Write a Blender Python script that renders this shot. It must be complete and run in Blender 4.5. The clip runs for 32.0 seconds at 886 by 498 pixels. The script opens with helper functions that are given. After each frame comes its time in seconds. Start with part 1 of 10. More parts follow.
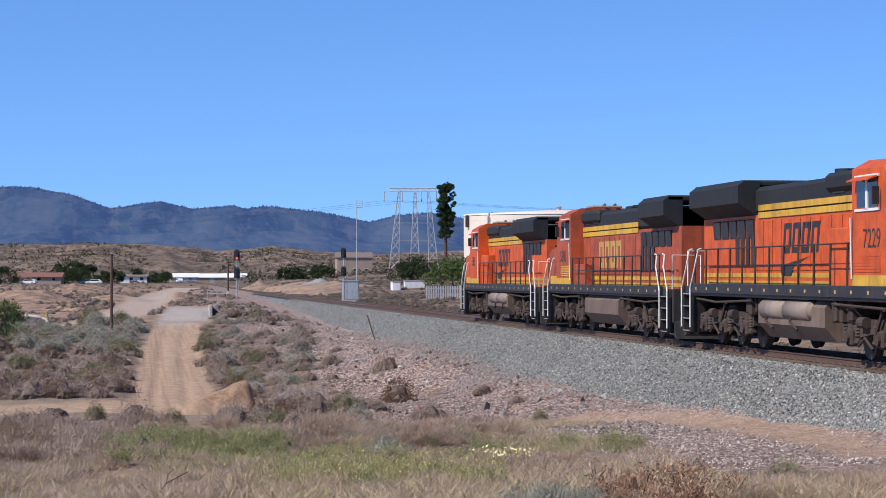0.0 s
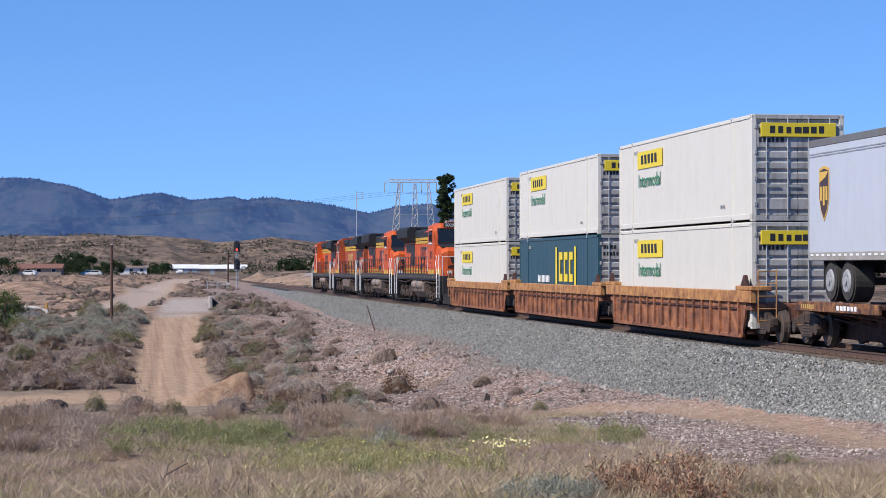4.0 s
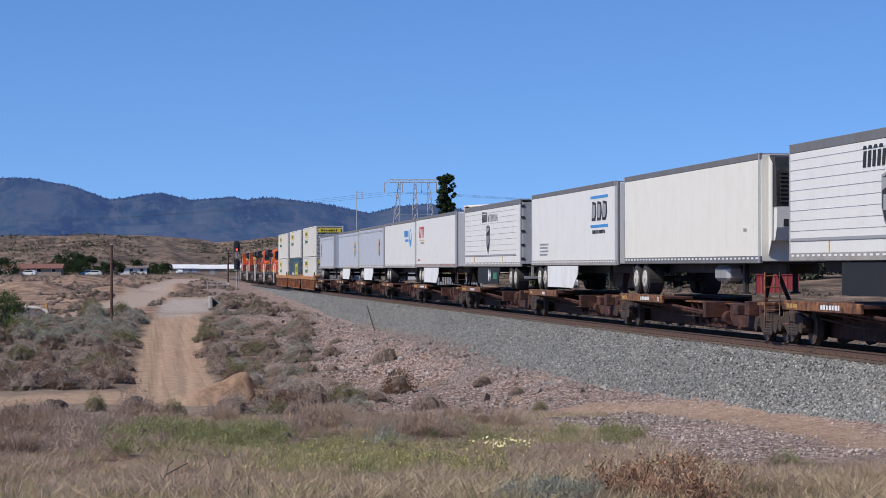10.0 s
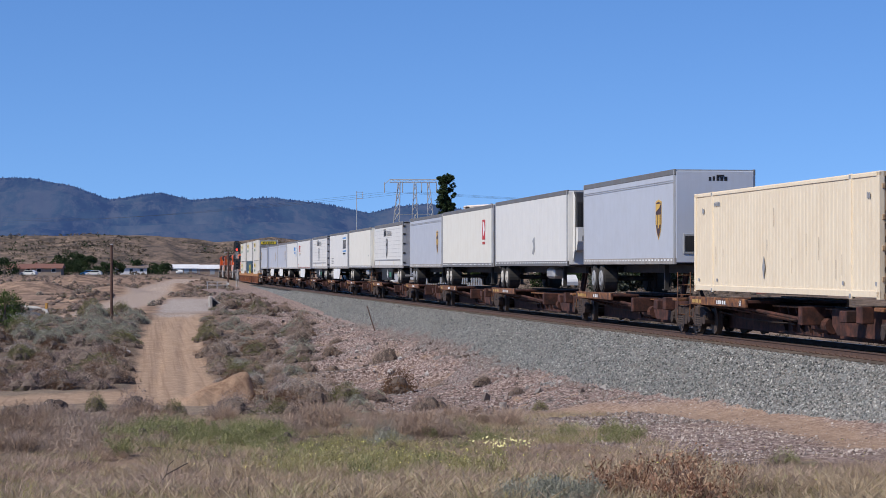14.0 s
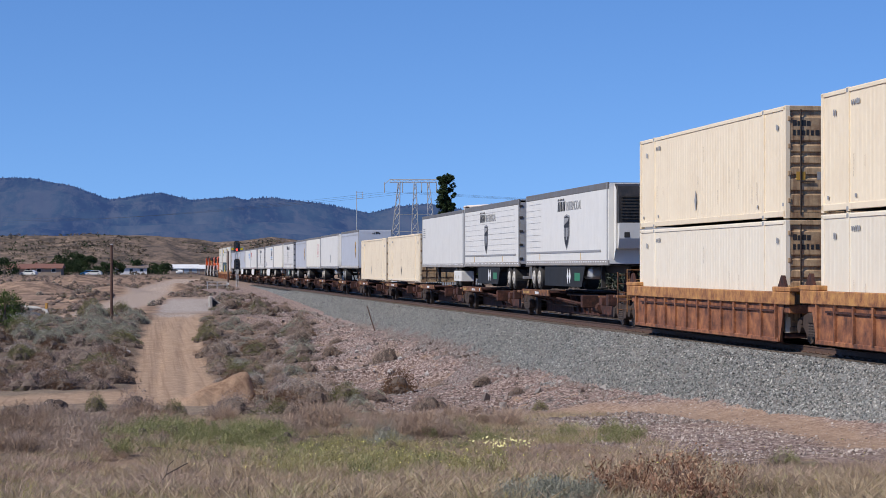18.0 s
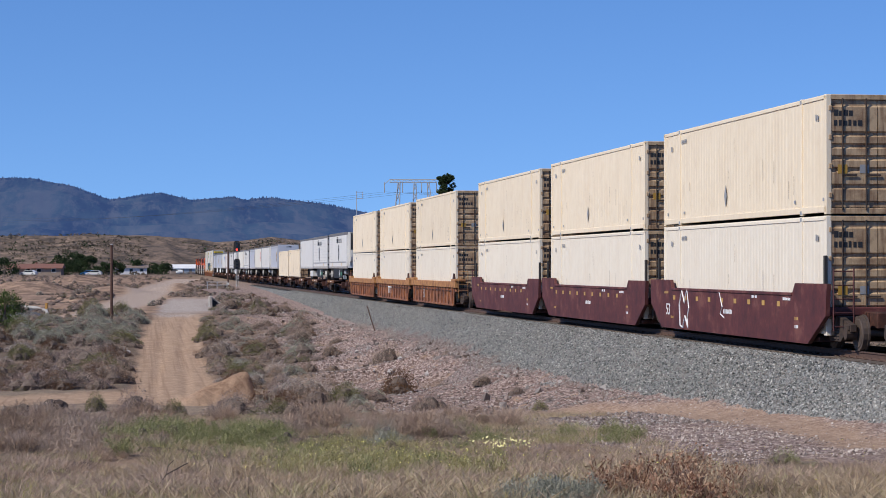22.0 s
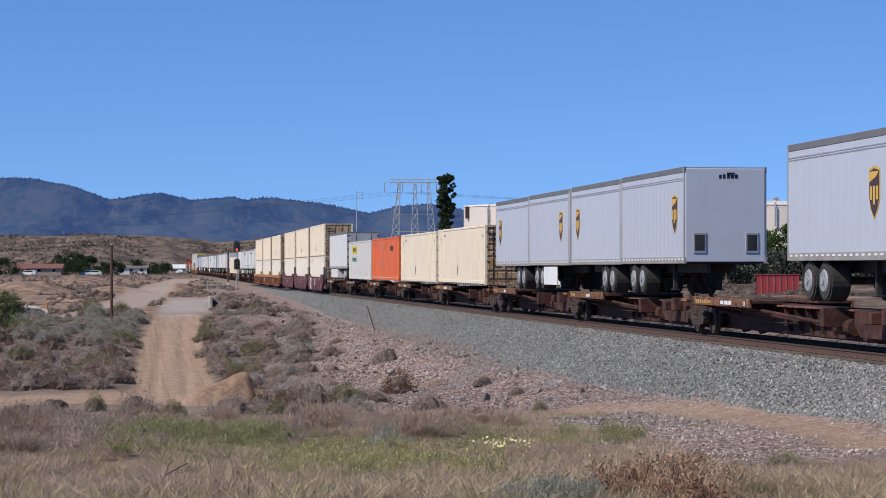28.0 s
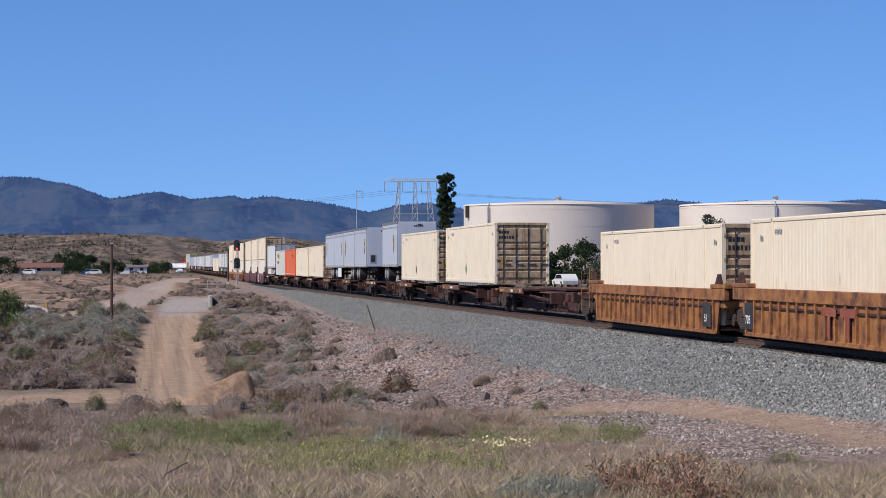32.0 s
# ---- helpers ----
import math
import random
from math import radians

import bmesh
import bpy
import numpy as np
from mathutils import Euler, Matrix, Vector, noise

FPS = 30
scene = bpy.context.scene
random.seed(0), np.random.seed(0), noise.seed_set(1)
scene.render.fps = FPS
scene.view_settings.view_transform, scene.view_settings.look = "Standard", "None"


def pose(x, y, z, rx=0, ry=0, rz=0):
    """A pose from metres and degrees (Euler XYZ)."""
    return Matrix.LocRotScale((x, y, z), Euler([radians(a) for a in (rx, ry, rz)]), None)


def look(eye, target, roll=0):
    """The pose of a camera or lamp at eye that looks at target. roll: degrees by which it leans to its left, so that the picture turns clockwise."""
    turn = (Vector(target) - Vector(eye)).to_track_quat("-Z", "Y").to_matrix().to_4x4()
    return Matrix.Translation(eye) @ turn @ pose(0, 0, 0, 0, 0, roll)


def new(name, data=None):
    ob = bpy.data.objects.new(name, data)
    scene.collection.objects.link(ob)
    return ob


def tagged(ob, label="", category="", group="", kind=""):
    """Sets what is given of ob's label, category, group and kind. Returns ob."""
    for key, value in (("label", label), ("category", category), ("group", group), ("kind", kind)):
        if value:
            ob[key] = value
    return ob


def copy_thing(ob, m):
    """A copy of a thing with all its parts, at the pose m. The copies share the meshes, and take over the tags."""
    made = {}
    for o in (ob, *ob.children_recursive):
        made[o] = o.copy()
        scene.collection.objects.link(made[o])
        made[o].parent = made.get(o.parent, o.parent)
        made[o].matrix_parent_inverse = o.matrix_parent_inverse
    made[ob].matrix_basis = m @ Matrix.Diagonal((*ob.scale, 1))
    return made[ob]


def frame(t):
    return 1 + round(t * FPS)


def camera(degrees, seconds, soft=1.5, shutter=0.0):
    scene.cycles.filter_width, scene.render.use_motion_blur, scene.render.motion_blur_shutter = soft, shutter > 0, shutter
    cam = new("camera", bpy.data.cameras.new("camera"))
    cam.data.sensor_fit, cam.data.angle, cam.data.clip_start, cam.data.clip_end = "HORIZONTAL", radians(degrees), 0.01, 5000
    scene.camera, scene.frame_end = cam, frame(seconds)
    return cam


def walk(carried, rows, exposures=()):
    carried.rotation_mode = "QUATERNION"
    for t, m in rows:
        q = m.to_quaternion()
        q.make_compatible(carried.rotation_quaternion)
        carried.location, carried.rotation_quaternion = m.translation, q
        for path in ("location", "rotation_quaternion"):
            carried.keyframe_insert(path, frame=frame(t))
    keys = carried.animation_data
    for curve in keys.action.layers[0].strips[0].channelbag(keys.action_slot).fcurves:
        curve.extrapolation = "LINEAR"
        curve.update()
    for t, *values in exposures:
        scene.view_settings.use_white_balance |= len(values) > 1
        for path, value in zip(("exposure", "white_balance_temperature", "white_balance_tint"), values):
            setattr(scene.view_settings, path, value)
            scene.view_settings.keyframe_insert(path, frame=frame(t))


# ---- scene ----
# camera on its stand: it tips down a little at first, and settles again near the end
TRACK_TURN = -8.033
EYE = (-17.63, -108.07, 2.183)
LEVEL = 90.452


def eye_pose(drop):
    """The camera's pose; drop: how much further up it tips, in degrees."""
    return pose(*EYE, LEVEL + drop, 0, TRACK_TURN)


cam = camera(23.36, 32.0, soft=0.8)
walk(cam, [(t, eye_pose(a)) for t, a in (
    (0, 0.234), (0.25, 0.19), (0.5, 0.143), (0.75, 0.105), (1, 0.07), (1.5, 0.03), (2, 0.02), (2.5, 0.016), (3, 0.0), (3.5, 0), (16, 0), (30.1, 0),
    (30.5, -0.043), (31, -0.045), (31.4, -0.025), (32, -0.023))],
     exposures=[(0, 0.32), (0.8, 0.37), (1.5, 0.5), (2.1, 0.51), (3, 0.36), (5, 0.3), (9.05, 0.28), (9.9, 0.0), (32, 0.0)])

# ---------------------------------------------------------------- light
SUN_TO = Vector((-0.672, -0.288, 0.682)).normalized()
world = bpy.data.worlds.new("sky")
scene.world = world
world.use_nodes = True
wn = world.node_tree.nodes
wn.clear()
w_out = wn.new("ShaderNodeOutputWorld")
w_bg = wn.new("ShaderNodeBackground")
w_sky = wn.new("ShaderNodeTexSky")
w_sky.sky_type = "NISHITA"
w_sky.sun_disc = False
w_sky.sun_elevation = math.asin(SUN_TO.z)
w_sky.sun_rotation = math.atan2(SUN_TO.x, SUN_TO.y)
w_sky.altitude = 1200
w_sky.air_density = 1.0
w_sky.dust_density = 0.0
w_sky.ozone_density = 5.0
w_co = wn.new("ShaderNodeTexCoord")
w_add = wn.new("ShaderNodeVectorMath")
w_add.operation = "ADD"
w_add.inputs[1].default_value = (0, 0, 0.13)
w_bg.inputs["Strength"].default_value = 0.155
world.node_tree.links.new(w_co.outputs["Generated"], w_add.inputs[0])
world.node_tree.links.new(w_add.outputs[0], w_sky.inputs["Vector"])
w_hue = wn.new("ShaderNodeHueSaturation")
w_hue.inputs["Saturation"].default_value = 1.16
w_hue.inputs["Hue"].default_value = 0.508
world.node_tree.links.new(w_sky.outputs[0], w_hue.inputs["Color"])
world.node_tree.links.new(w_hue.outputs[0], w_bg.inputs["Color"])
world.node_tree.links.new(w_bg.outputs[0], w_out.inputs["Surface"])

sun = new("sun", bpy.data.lights.new("sun", "SUN"))
sun.data.energy = 4.3
sun.data.angle = radians(0.53)
sun.data.color = (1.0, 0.94, 0.845)
sun.matrix_world = look(SUN_TO * 50, (0, 0, 0))


# ---------------------------------------------------------------- materials
def node_tree(name):
    m = bpy.data.materials.new(name)
    m.use_nodes = True
    nt = m.node_tree
    return m, nt, nt.nodes, nt.links, nt.nodes["Principled BSDF"]


def ramp_node(nt, fac, stops):
    r = nt.nodes.new("ShaderNodeValToRGB")
    while len(r.color_ramp.elements) < len(stops):
        r.color_ramp.elements.new(0.5)
    for e, (p, c) in zip(r.color_ramp.elements, stops):
        e.position = p
        e.color = (*c, 1) if len(c) == 3 else c
    nt.links.new(fac, r.inputs[0])
    return r.outputs[0]


def noise_node(nt, scale, detail=4, rough=0.6, vec=None, dim="Object"):
    n = nt.nodes.new("ShaderNodeTexNoise")
    n.inputs["Scale"].default_value = scale
    n.inputs["Detail"].default_value = detail
    n.inputs["Roughness"].default_value = rough
    if vec is None:
        co = nt.nodes.new("ShaderNodeTexCoord")
        vec = co.outputs[dim]
    nt.links.new(vec, n.inputs["Vector"])
    return n.outputs["Fac"]


def mix_node(nt, fac, a, b, mode="MIX"):
    n = nt.nodes.new("ShaderNodeMix")
    n.data_type = "RGBA"
    n.blend_type = mode
    for sock, v in ((n.inputs[0], fac), (n.inputs[6], a), (n.inputs[7], b)):
        if isinstance(v, (int, float)):
            sock.default_value = v
        elif isinstance(v, tuple):
            sock.default_value = (*v, 1)
        else:
            nt.links.new(v, sock)
    return n.outputs[2]


def stretch(nt, sx, sy, sz):
    co = nt.nodes.new("ShaderNodeTexCoord")
    mp = nt.nodes.new("ShaderNodeMapping")
    mp.inputs["Scale"].default_value = (sx, sy, sz)
    nt.links.new(co.outputs["Object"], mp.inputs["Vector"])
    return mp.outputs[0]


def bump_to(nt, bsdf, height, strength, dist):
    b = nt.nodes.new("ShaderNodeBump")
    b.inputs["Strength"].default_value = strength
    b.inputs["Distance"].default_value = dist
    nt.links.new(height, b.inputs["Height"])
    nt.links.new(b.outputs[0], bsdf.inputs["Normal"])


def paint(name, col, rough=0.5, metal=0.0, dirt=(0.16, 0.11, 0.08), amount=0.35, scale=1.2, streak=True, bump=0.1, vary=0.05):
    """Weathered paint or metal: cloudy dirt, upright streaks, fine grain, a small change from piece to piece."""
    m, nt, n, lk, b = node_tree(name)
    f1 = noise_node(nt, scale, 5, 0.65)
    mask = ramp_node(nt, f1, ((0.42, (0, 0, 0)), (0.75, (1, 1, 1))))
    c = mix_node(nt, mask, tuple(col), tuple(x * (1 - amount) + y * amount for x, y in zip(col, dirt)))
    if streak:
        f2 = noise_node(nt, 1.0, 4, 0.7, stretch(nt, 5, 5, 0.45))
        mask2 = ramp_node(nt, f2, ((0.5, (0, 0, 0)), (0.72, (amount, amount, amount))))
        c = mix_node(nt, mask2, c, tuple(dirt))
    oi = n.new("ShaderNodeObjectInfo")
    v = n.new("ShaderNodeMapRange")
    v.inputs["To Min"].default_value, v.inputs["To Max"].default_value = 1 - vary, 1 + vary
    lk.new(oi.outputs["Random"], v.inputs["Value"])
    hs = n.new("ShaderNodeHueSaturation")
    lk.new(v.outputs[0], hs.inputs["Value"])
    lk.new(c, hs.inputs["Color"])
    lk.new(hs.outputs[0], b.inputs["Base Color"])
    g = noise_node(nt, 26, 3, 0.6)
    mr = n.new("ShaderNodeMapRange")
    mr.inputs["To Min"].default_value, mr.inputs["To Max"].default_value = max(0.05, rough - 0.12), min(1, rough + 0.15)
    lk.new(f1, mr.inputs["Value"])
    lk.new(mr.outputs[0], b.inputs["Roughness"])
    b.inputs["Metallic"].default_value = metal
    if bump:
        bump_to(nt, b, g, bump, 0.02)
    return m


def plain(name, col, rough=0.6, metal=0.0):
    m, nt, n, lk, b = node_tree(name)
    f = noise_node(nt, 7, 4)
    c = mix_node(nt, f, tuple(x * 0.88 for x in col), tuple(min(1, x * 1.1) for x in col))
    lk.new(c, b.inputs["Base Color"])
    b.inputs["Roughness"].default_value = rough
    b.inputs["Metallic"].default_value = metal
    return m


def glass_dark(name, col):
    m, nt, n, lk, b = node_tree(name)
    b.inputs["Base Color"].default_value = (*col, 1)
    b.inputs["Roughness"].default_value = 0.08
    b.inputs["IOR"].default_value = 1.5
    return m


def leafy(name, cols, rough=0.75, scale=0.8, through_light=0.22):
    """Stems and leaves: the colour changes from island to island and in patches."""
    m, nt, n, lk, b = node_tree(name)
    g = n.new("ShaderNodeNewGeometry")
    c = ramp_node(nt, g.outputs["Random Per Island"], tuple((i / max(1, len(cols) - 1), k) for i, k in enumerate(cols)))
    f = noise_node(nt, scale, 3)
    c = mix_node(nt, ramp_node(nt, f, ((0.45, (0, 0, 0)), (0.8, (0.6, 0.6, 0.6)))), c, cols[0])
    lk.new(c, b.inputs["Base Color"])
    b.inputs["Roughness"].default_value = rough
    b.inputs["Specular IOR Level"].default_value = 0.08
    tl = n.new("ShaderNodeBsdfTranslucent")
    lk.new(c, tl.inputs["Color"])
    mx = n.new("ShaderNodeMixShader")
    mx.inputs[0].default_value = through_light
    lk.new(b.outputs[0], mx.inputs[1])
    lk.new(tl.outputs[0], mx.inputs[2])
    lk.new(mx.outputs[0], n["Material Output"].inputs["Surface"])
    return m


def rusty(name, stops, rough=0.75, scale=2.2, grime=(0.06, 0.03, 0.02)):
    """Old painted steel: paint, worn paint and rust in patches, dark runs down the plates."""
    m, nt, n, lk, b = node_tree(name)
    f1 = noise_node(nt, scale, 8, 0.72)
    c = ramp_node(nt, f1, tuple((0.36 + 0.26 * i / (len(stops) - 1), s) for i, s in enumerate(stops)))
    run_down = noise_node(nt, 1.0, 5, 0.75, stretch(nt, 3.2, 3.2, 0.8))
    c = mix_node(nt, ramp_node(nt, run_down, ((0.50, (0, 0, 0)), (0.72, (0.5, 0.5, 0.5)))), c, grime)
    lk.new(c, b.inputs["Base Color"])
    b.inputs["Roughness"].default_value = rough
    bump_to(nt, b, f1, 0.25, 0.02)
    return m


M = {}
M["orange"] = paint("orange_paint", (0.60, 0.088, 0.008), 0.55, dirt=(0.16, 0.035, 0.012), amount=0.55, scale=1.8)
M["orange_faded"] = paint("faded_orange_paint", (0.40, 0.072, 0.022), 0.6, dirt=(0.10, 0.032, 0.02), amount=0.75, scale=1.8)
M["yellow"] = paint("yellow_stripe_paint", (0.62, 0.35, 0.025), 0.5, dirt=(0.16, 0.08, 0.025), amount=0.6)
M["black_green"] = paint("dark_green_black_paint", (0.008, 0.010, 0.011), 0.7, dirt=(0.025, 0.022, 0.02), amount=0.5)
M["black"] = paint("black_paint", (0.015, 0.015, 0.015), 0.5, dirt=(0.07, 0.055, 0.045), amount=0.5)
M["truck"] = paint("dusty_truck_steel", (0.035, 0.023, 0.018), 0.85, dirt=(0.11, 0.065, 0.045), amount=0.55, scale=3)
M["tank"] = paint("dusty_fuel_tank", (0.12, 0.08, 0.06), 0.7, dirt=(0.22, 0.16, 0.12), amount=0.6)
M["air_tank"] = paint("dusty_air_reservoir", (0.26, 0.2, 0.16), 0.6, dirt=(0.13, 0.09, 0.07), amount=0.5)
M["silver"] = paint("white_handrail_paint", (0.72, 0.72, 0.70), 0.4, amount=0.2, bump=0)
M["glass"] = glass_dark("cab_glass", (0.012, 0.016, 0.02))
M["steel"] = paint("worn_wheel_steel", (0.075, 0.055, 0.044), 0.6, 0.2, amount=0.4, scale=4)
M["rail"] = paint("rusty_rail", (0.105, 0.058, 0.04), 0.75, dirt=(0.055, 0.034, 0.026), amount=0.6, scale=4)
M["rail_top"] = paint("polished_rail_head", (0.4, 0.38, 0.36), 0.3, 0.8, amount=0.2)
M["tie"] = paint("weathered_tie", (0.10, 0.075, 0.058), 0.9, dirt=(0.2, 0.16, 0.13), amount=0.6, scale=5, vary=0.3)
M["rust"] = rusty("rust_red_well_steel", ((0.08, 0.033, 0.02), (0.17, 0.063, 0.031), (0.27, 0.102, 0.045), (0.38, 0.155, 0.062)))
M["rust_rail"] = rusty("worn_orange_yellow_top_rail", ((0.18, 0.072, 0.032), (0.38, 0.17, 0.06), (0.52, 0.27, 0.085)), 0.7, 3.0)
M["maroon"] = rusty("maroon_well_paint", ((0.055, 0.014, 0.013), (0.085, 0.02, 0.018), (0.105, 0.026, 0.022), (0.17, 0.06, 0.045)), 0.65, 1.3, (0.045, 0.014, 0.012))
M["ochre"] = rusty("rust_eaten_ochre_paint", ((0.09, 0.035, 0.018), (0.21, 0.08, 0.028), (0.31, 0.125, 0.036), (0.37, 0.16, 0.045)))
M["spine"] = rusty("rusty_brown_spine_steel", ((0.020, 0.007, 0.005), (0.052, 0.017, 0.011), (0.105, 0.035, 0.021)), 0.85, 3.0, (0.015, 0.01, 0.008))
M["spine_edge"] = rusty("worn_orange_deck_edge", ((0.035, 0.016, 0.012), (0.09, 0.037, 0.021), (0.22, 0.09, 0.032), (0.34, 0.15, 0.05)), 0.75, 3.5)
M["white"] = paint("white_container_paint", (0.64, 0.605, 0.53), 0.45, dirt=(0.5, 0.47, 0.42), amount=0.25, bump=0.04, vary=0.03)
M["trailer_white"] = paint("white_trailer_panel", (0.735, 0.715, 0.665), 0.4, dirt=(0.5, 0.49, 0.47), amount=0.2, bump=0.03, vary=0.03)
M["trailer_cream"] = paint("cream_trailer_panel", (0.74, 0.71, 0.62), 0.45, dirt=(0.55, 0.47, 0.38), amount=0.2, bump=0.03)
M["trailer_grey"] = paint("silver_grey_trailer_panel", (0.52, 0.54, 0.585), 0.4, 0.1, dirt=(0.42, 0.42, 0.43), amount=0.25, bump=0.03, vary=0.03)
M["cream"] = paint("cream_container_paint", (0.82, 0.695, 0.505), 0.5, dirt=(0.55, 0.41, 0.27), amount=0.25, bump=0.04, vary=0.04)
M["pale"] = paint("pale_cream_container_paint", (0.80, 0.72, 0.58), 0.5, dirt=(0.58, 0.46, 0.33), amount=0.22, bump=0.04, vary=0.04)
M["door_brown"] = paint("grimy_cream_container_door", (0.50, 0.355, 0.21), 0.7, dirt=(0.11, 0.042, 0.018), amount=0.9, scale=2.4)
M["door_grey"] = paint("grimy_grey_container_door", (0.42, 0.41, 0.39), 0.6, dirt=(0.1, 0.09, 0.08), amount=0.6, scale=1.6)
M["trailer_door"] = paint("dusty_grey_trailer_door", (0.40, 0.40, 0.41), 0.5, dirt=(0.2, 0.18, 0.16), amount=0.5)
M["alu"] = paint("dull_aluminium_trim", (0.48, 0.47, 0.45), 0.45, 0.5, amount=0.3)
M["rail_grime"] = paint("grimy_bottom_rail", (0.36, 0.335, 0.305), 0.6, 0.1, dirt=(0.16, 0.12, 0.09), amount=0.5, scale=2.0)
M["trim_grey"] = paint("grey_roof_rail", (0.18, 0.178, 0.172), 0.5, 0.2, amount=0.4)
M["teal"] = paint("dark_teal_container_paint", (0.018, 0.065, 0.09), 0.45, dirt=(0.08, 0.1, 0.1), amount=0.3)
M["orange_box"] = paint("bright_orange_container_paint", (0.72, 0.13, 0.022), 0.45, dirt=(0.45, 0.1, 0.04), amount=0.3)
M["tyre"] = paint("tyre_rubber", (0.025, 0.024, 0.023), 0.85, dirt=(0.09, 0.075, 0.06), amount=0.5, scale=3)
M["rim"] = paint("dusty_pale_wheel_rim", (0.52, 0.49, 0.43), 0.6, dirt=(0.16, 0.125, 0.10), amount=0.7, scale=5)
M["skirt"] = paint("white_side_skirt", (0.76, 0.76, 0.74), 0.5, dirt=(0.4, 0.36, 0.3), amount=0.3)
M["chassis"] = paint("black_chassis_paint", (0.02, 0.02, 0.02), 0.7, dirt=(0.09, 0.07, 0.055), amount=0.5)
M["ink"] = plain("black_lettering", (0.02, 0.02, 0.022), 0.6)
M["ink_yellow"] = plain("yellow_panel_paint", (0.74, 0.56, 0.03), 0.5)
M["ink_green"] = plain("green_lettering", (0.03, 0.19, 0.09), 0.5)
M["ink_red"] = plain("red_lettering", (0.5, 0.035, 0.035), 0.5)
M["ink_blue"] = plain("blue_lettering", (0.05, 0.26, 0.58), 0.5)
M["ink_white"] = plain("white_lettering", (0.75, 0.75, 0.73), 0.5)
M["ink_grey"] = plain("grey_lettering", (0.3, 0.3, 0.3), 0.5)
M["ink_brown"] = plain("dark_brown_emblem", (0.06, 0.027, 0.018), 0.4)
M["ink_gold"] = plain("golden_emblem", (0.66, 0.40, 0.06), 0.4)
M["faded_red"] = paint("faded_red_lettering", (0.23, 0.045, 0.03), 0.7, dirt=(0.28, 0.11, 0.05), amount=0.8, scale=3)
M["placard"] = plain("faded_placard_paint", (0.42, 0.24, 0.04), 0.7)
M["fade_yellow"] = plain("faded_yellow_lettering", (0.46, 0.28, 0.08), 0.6)


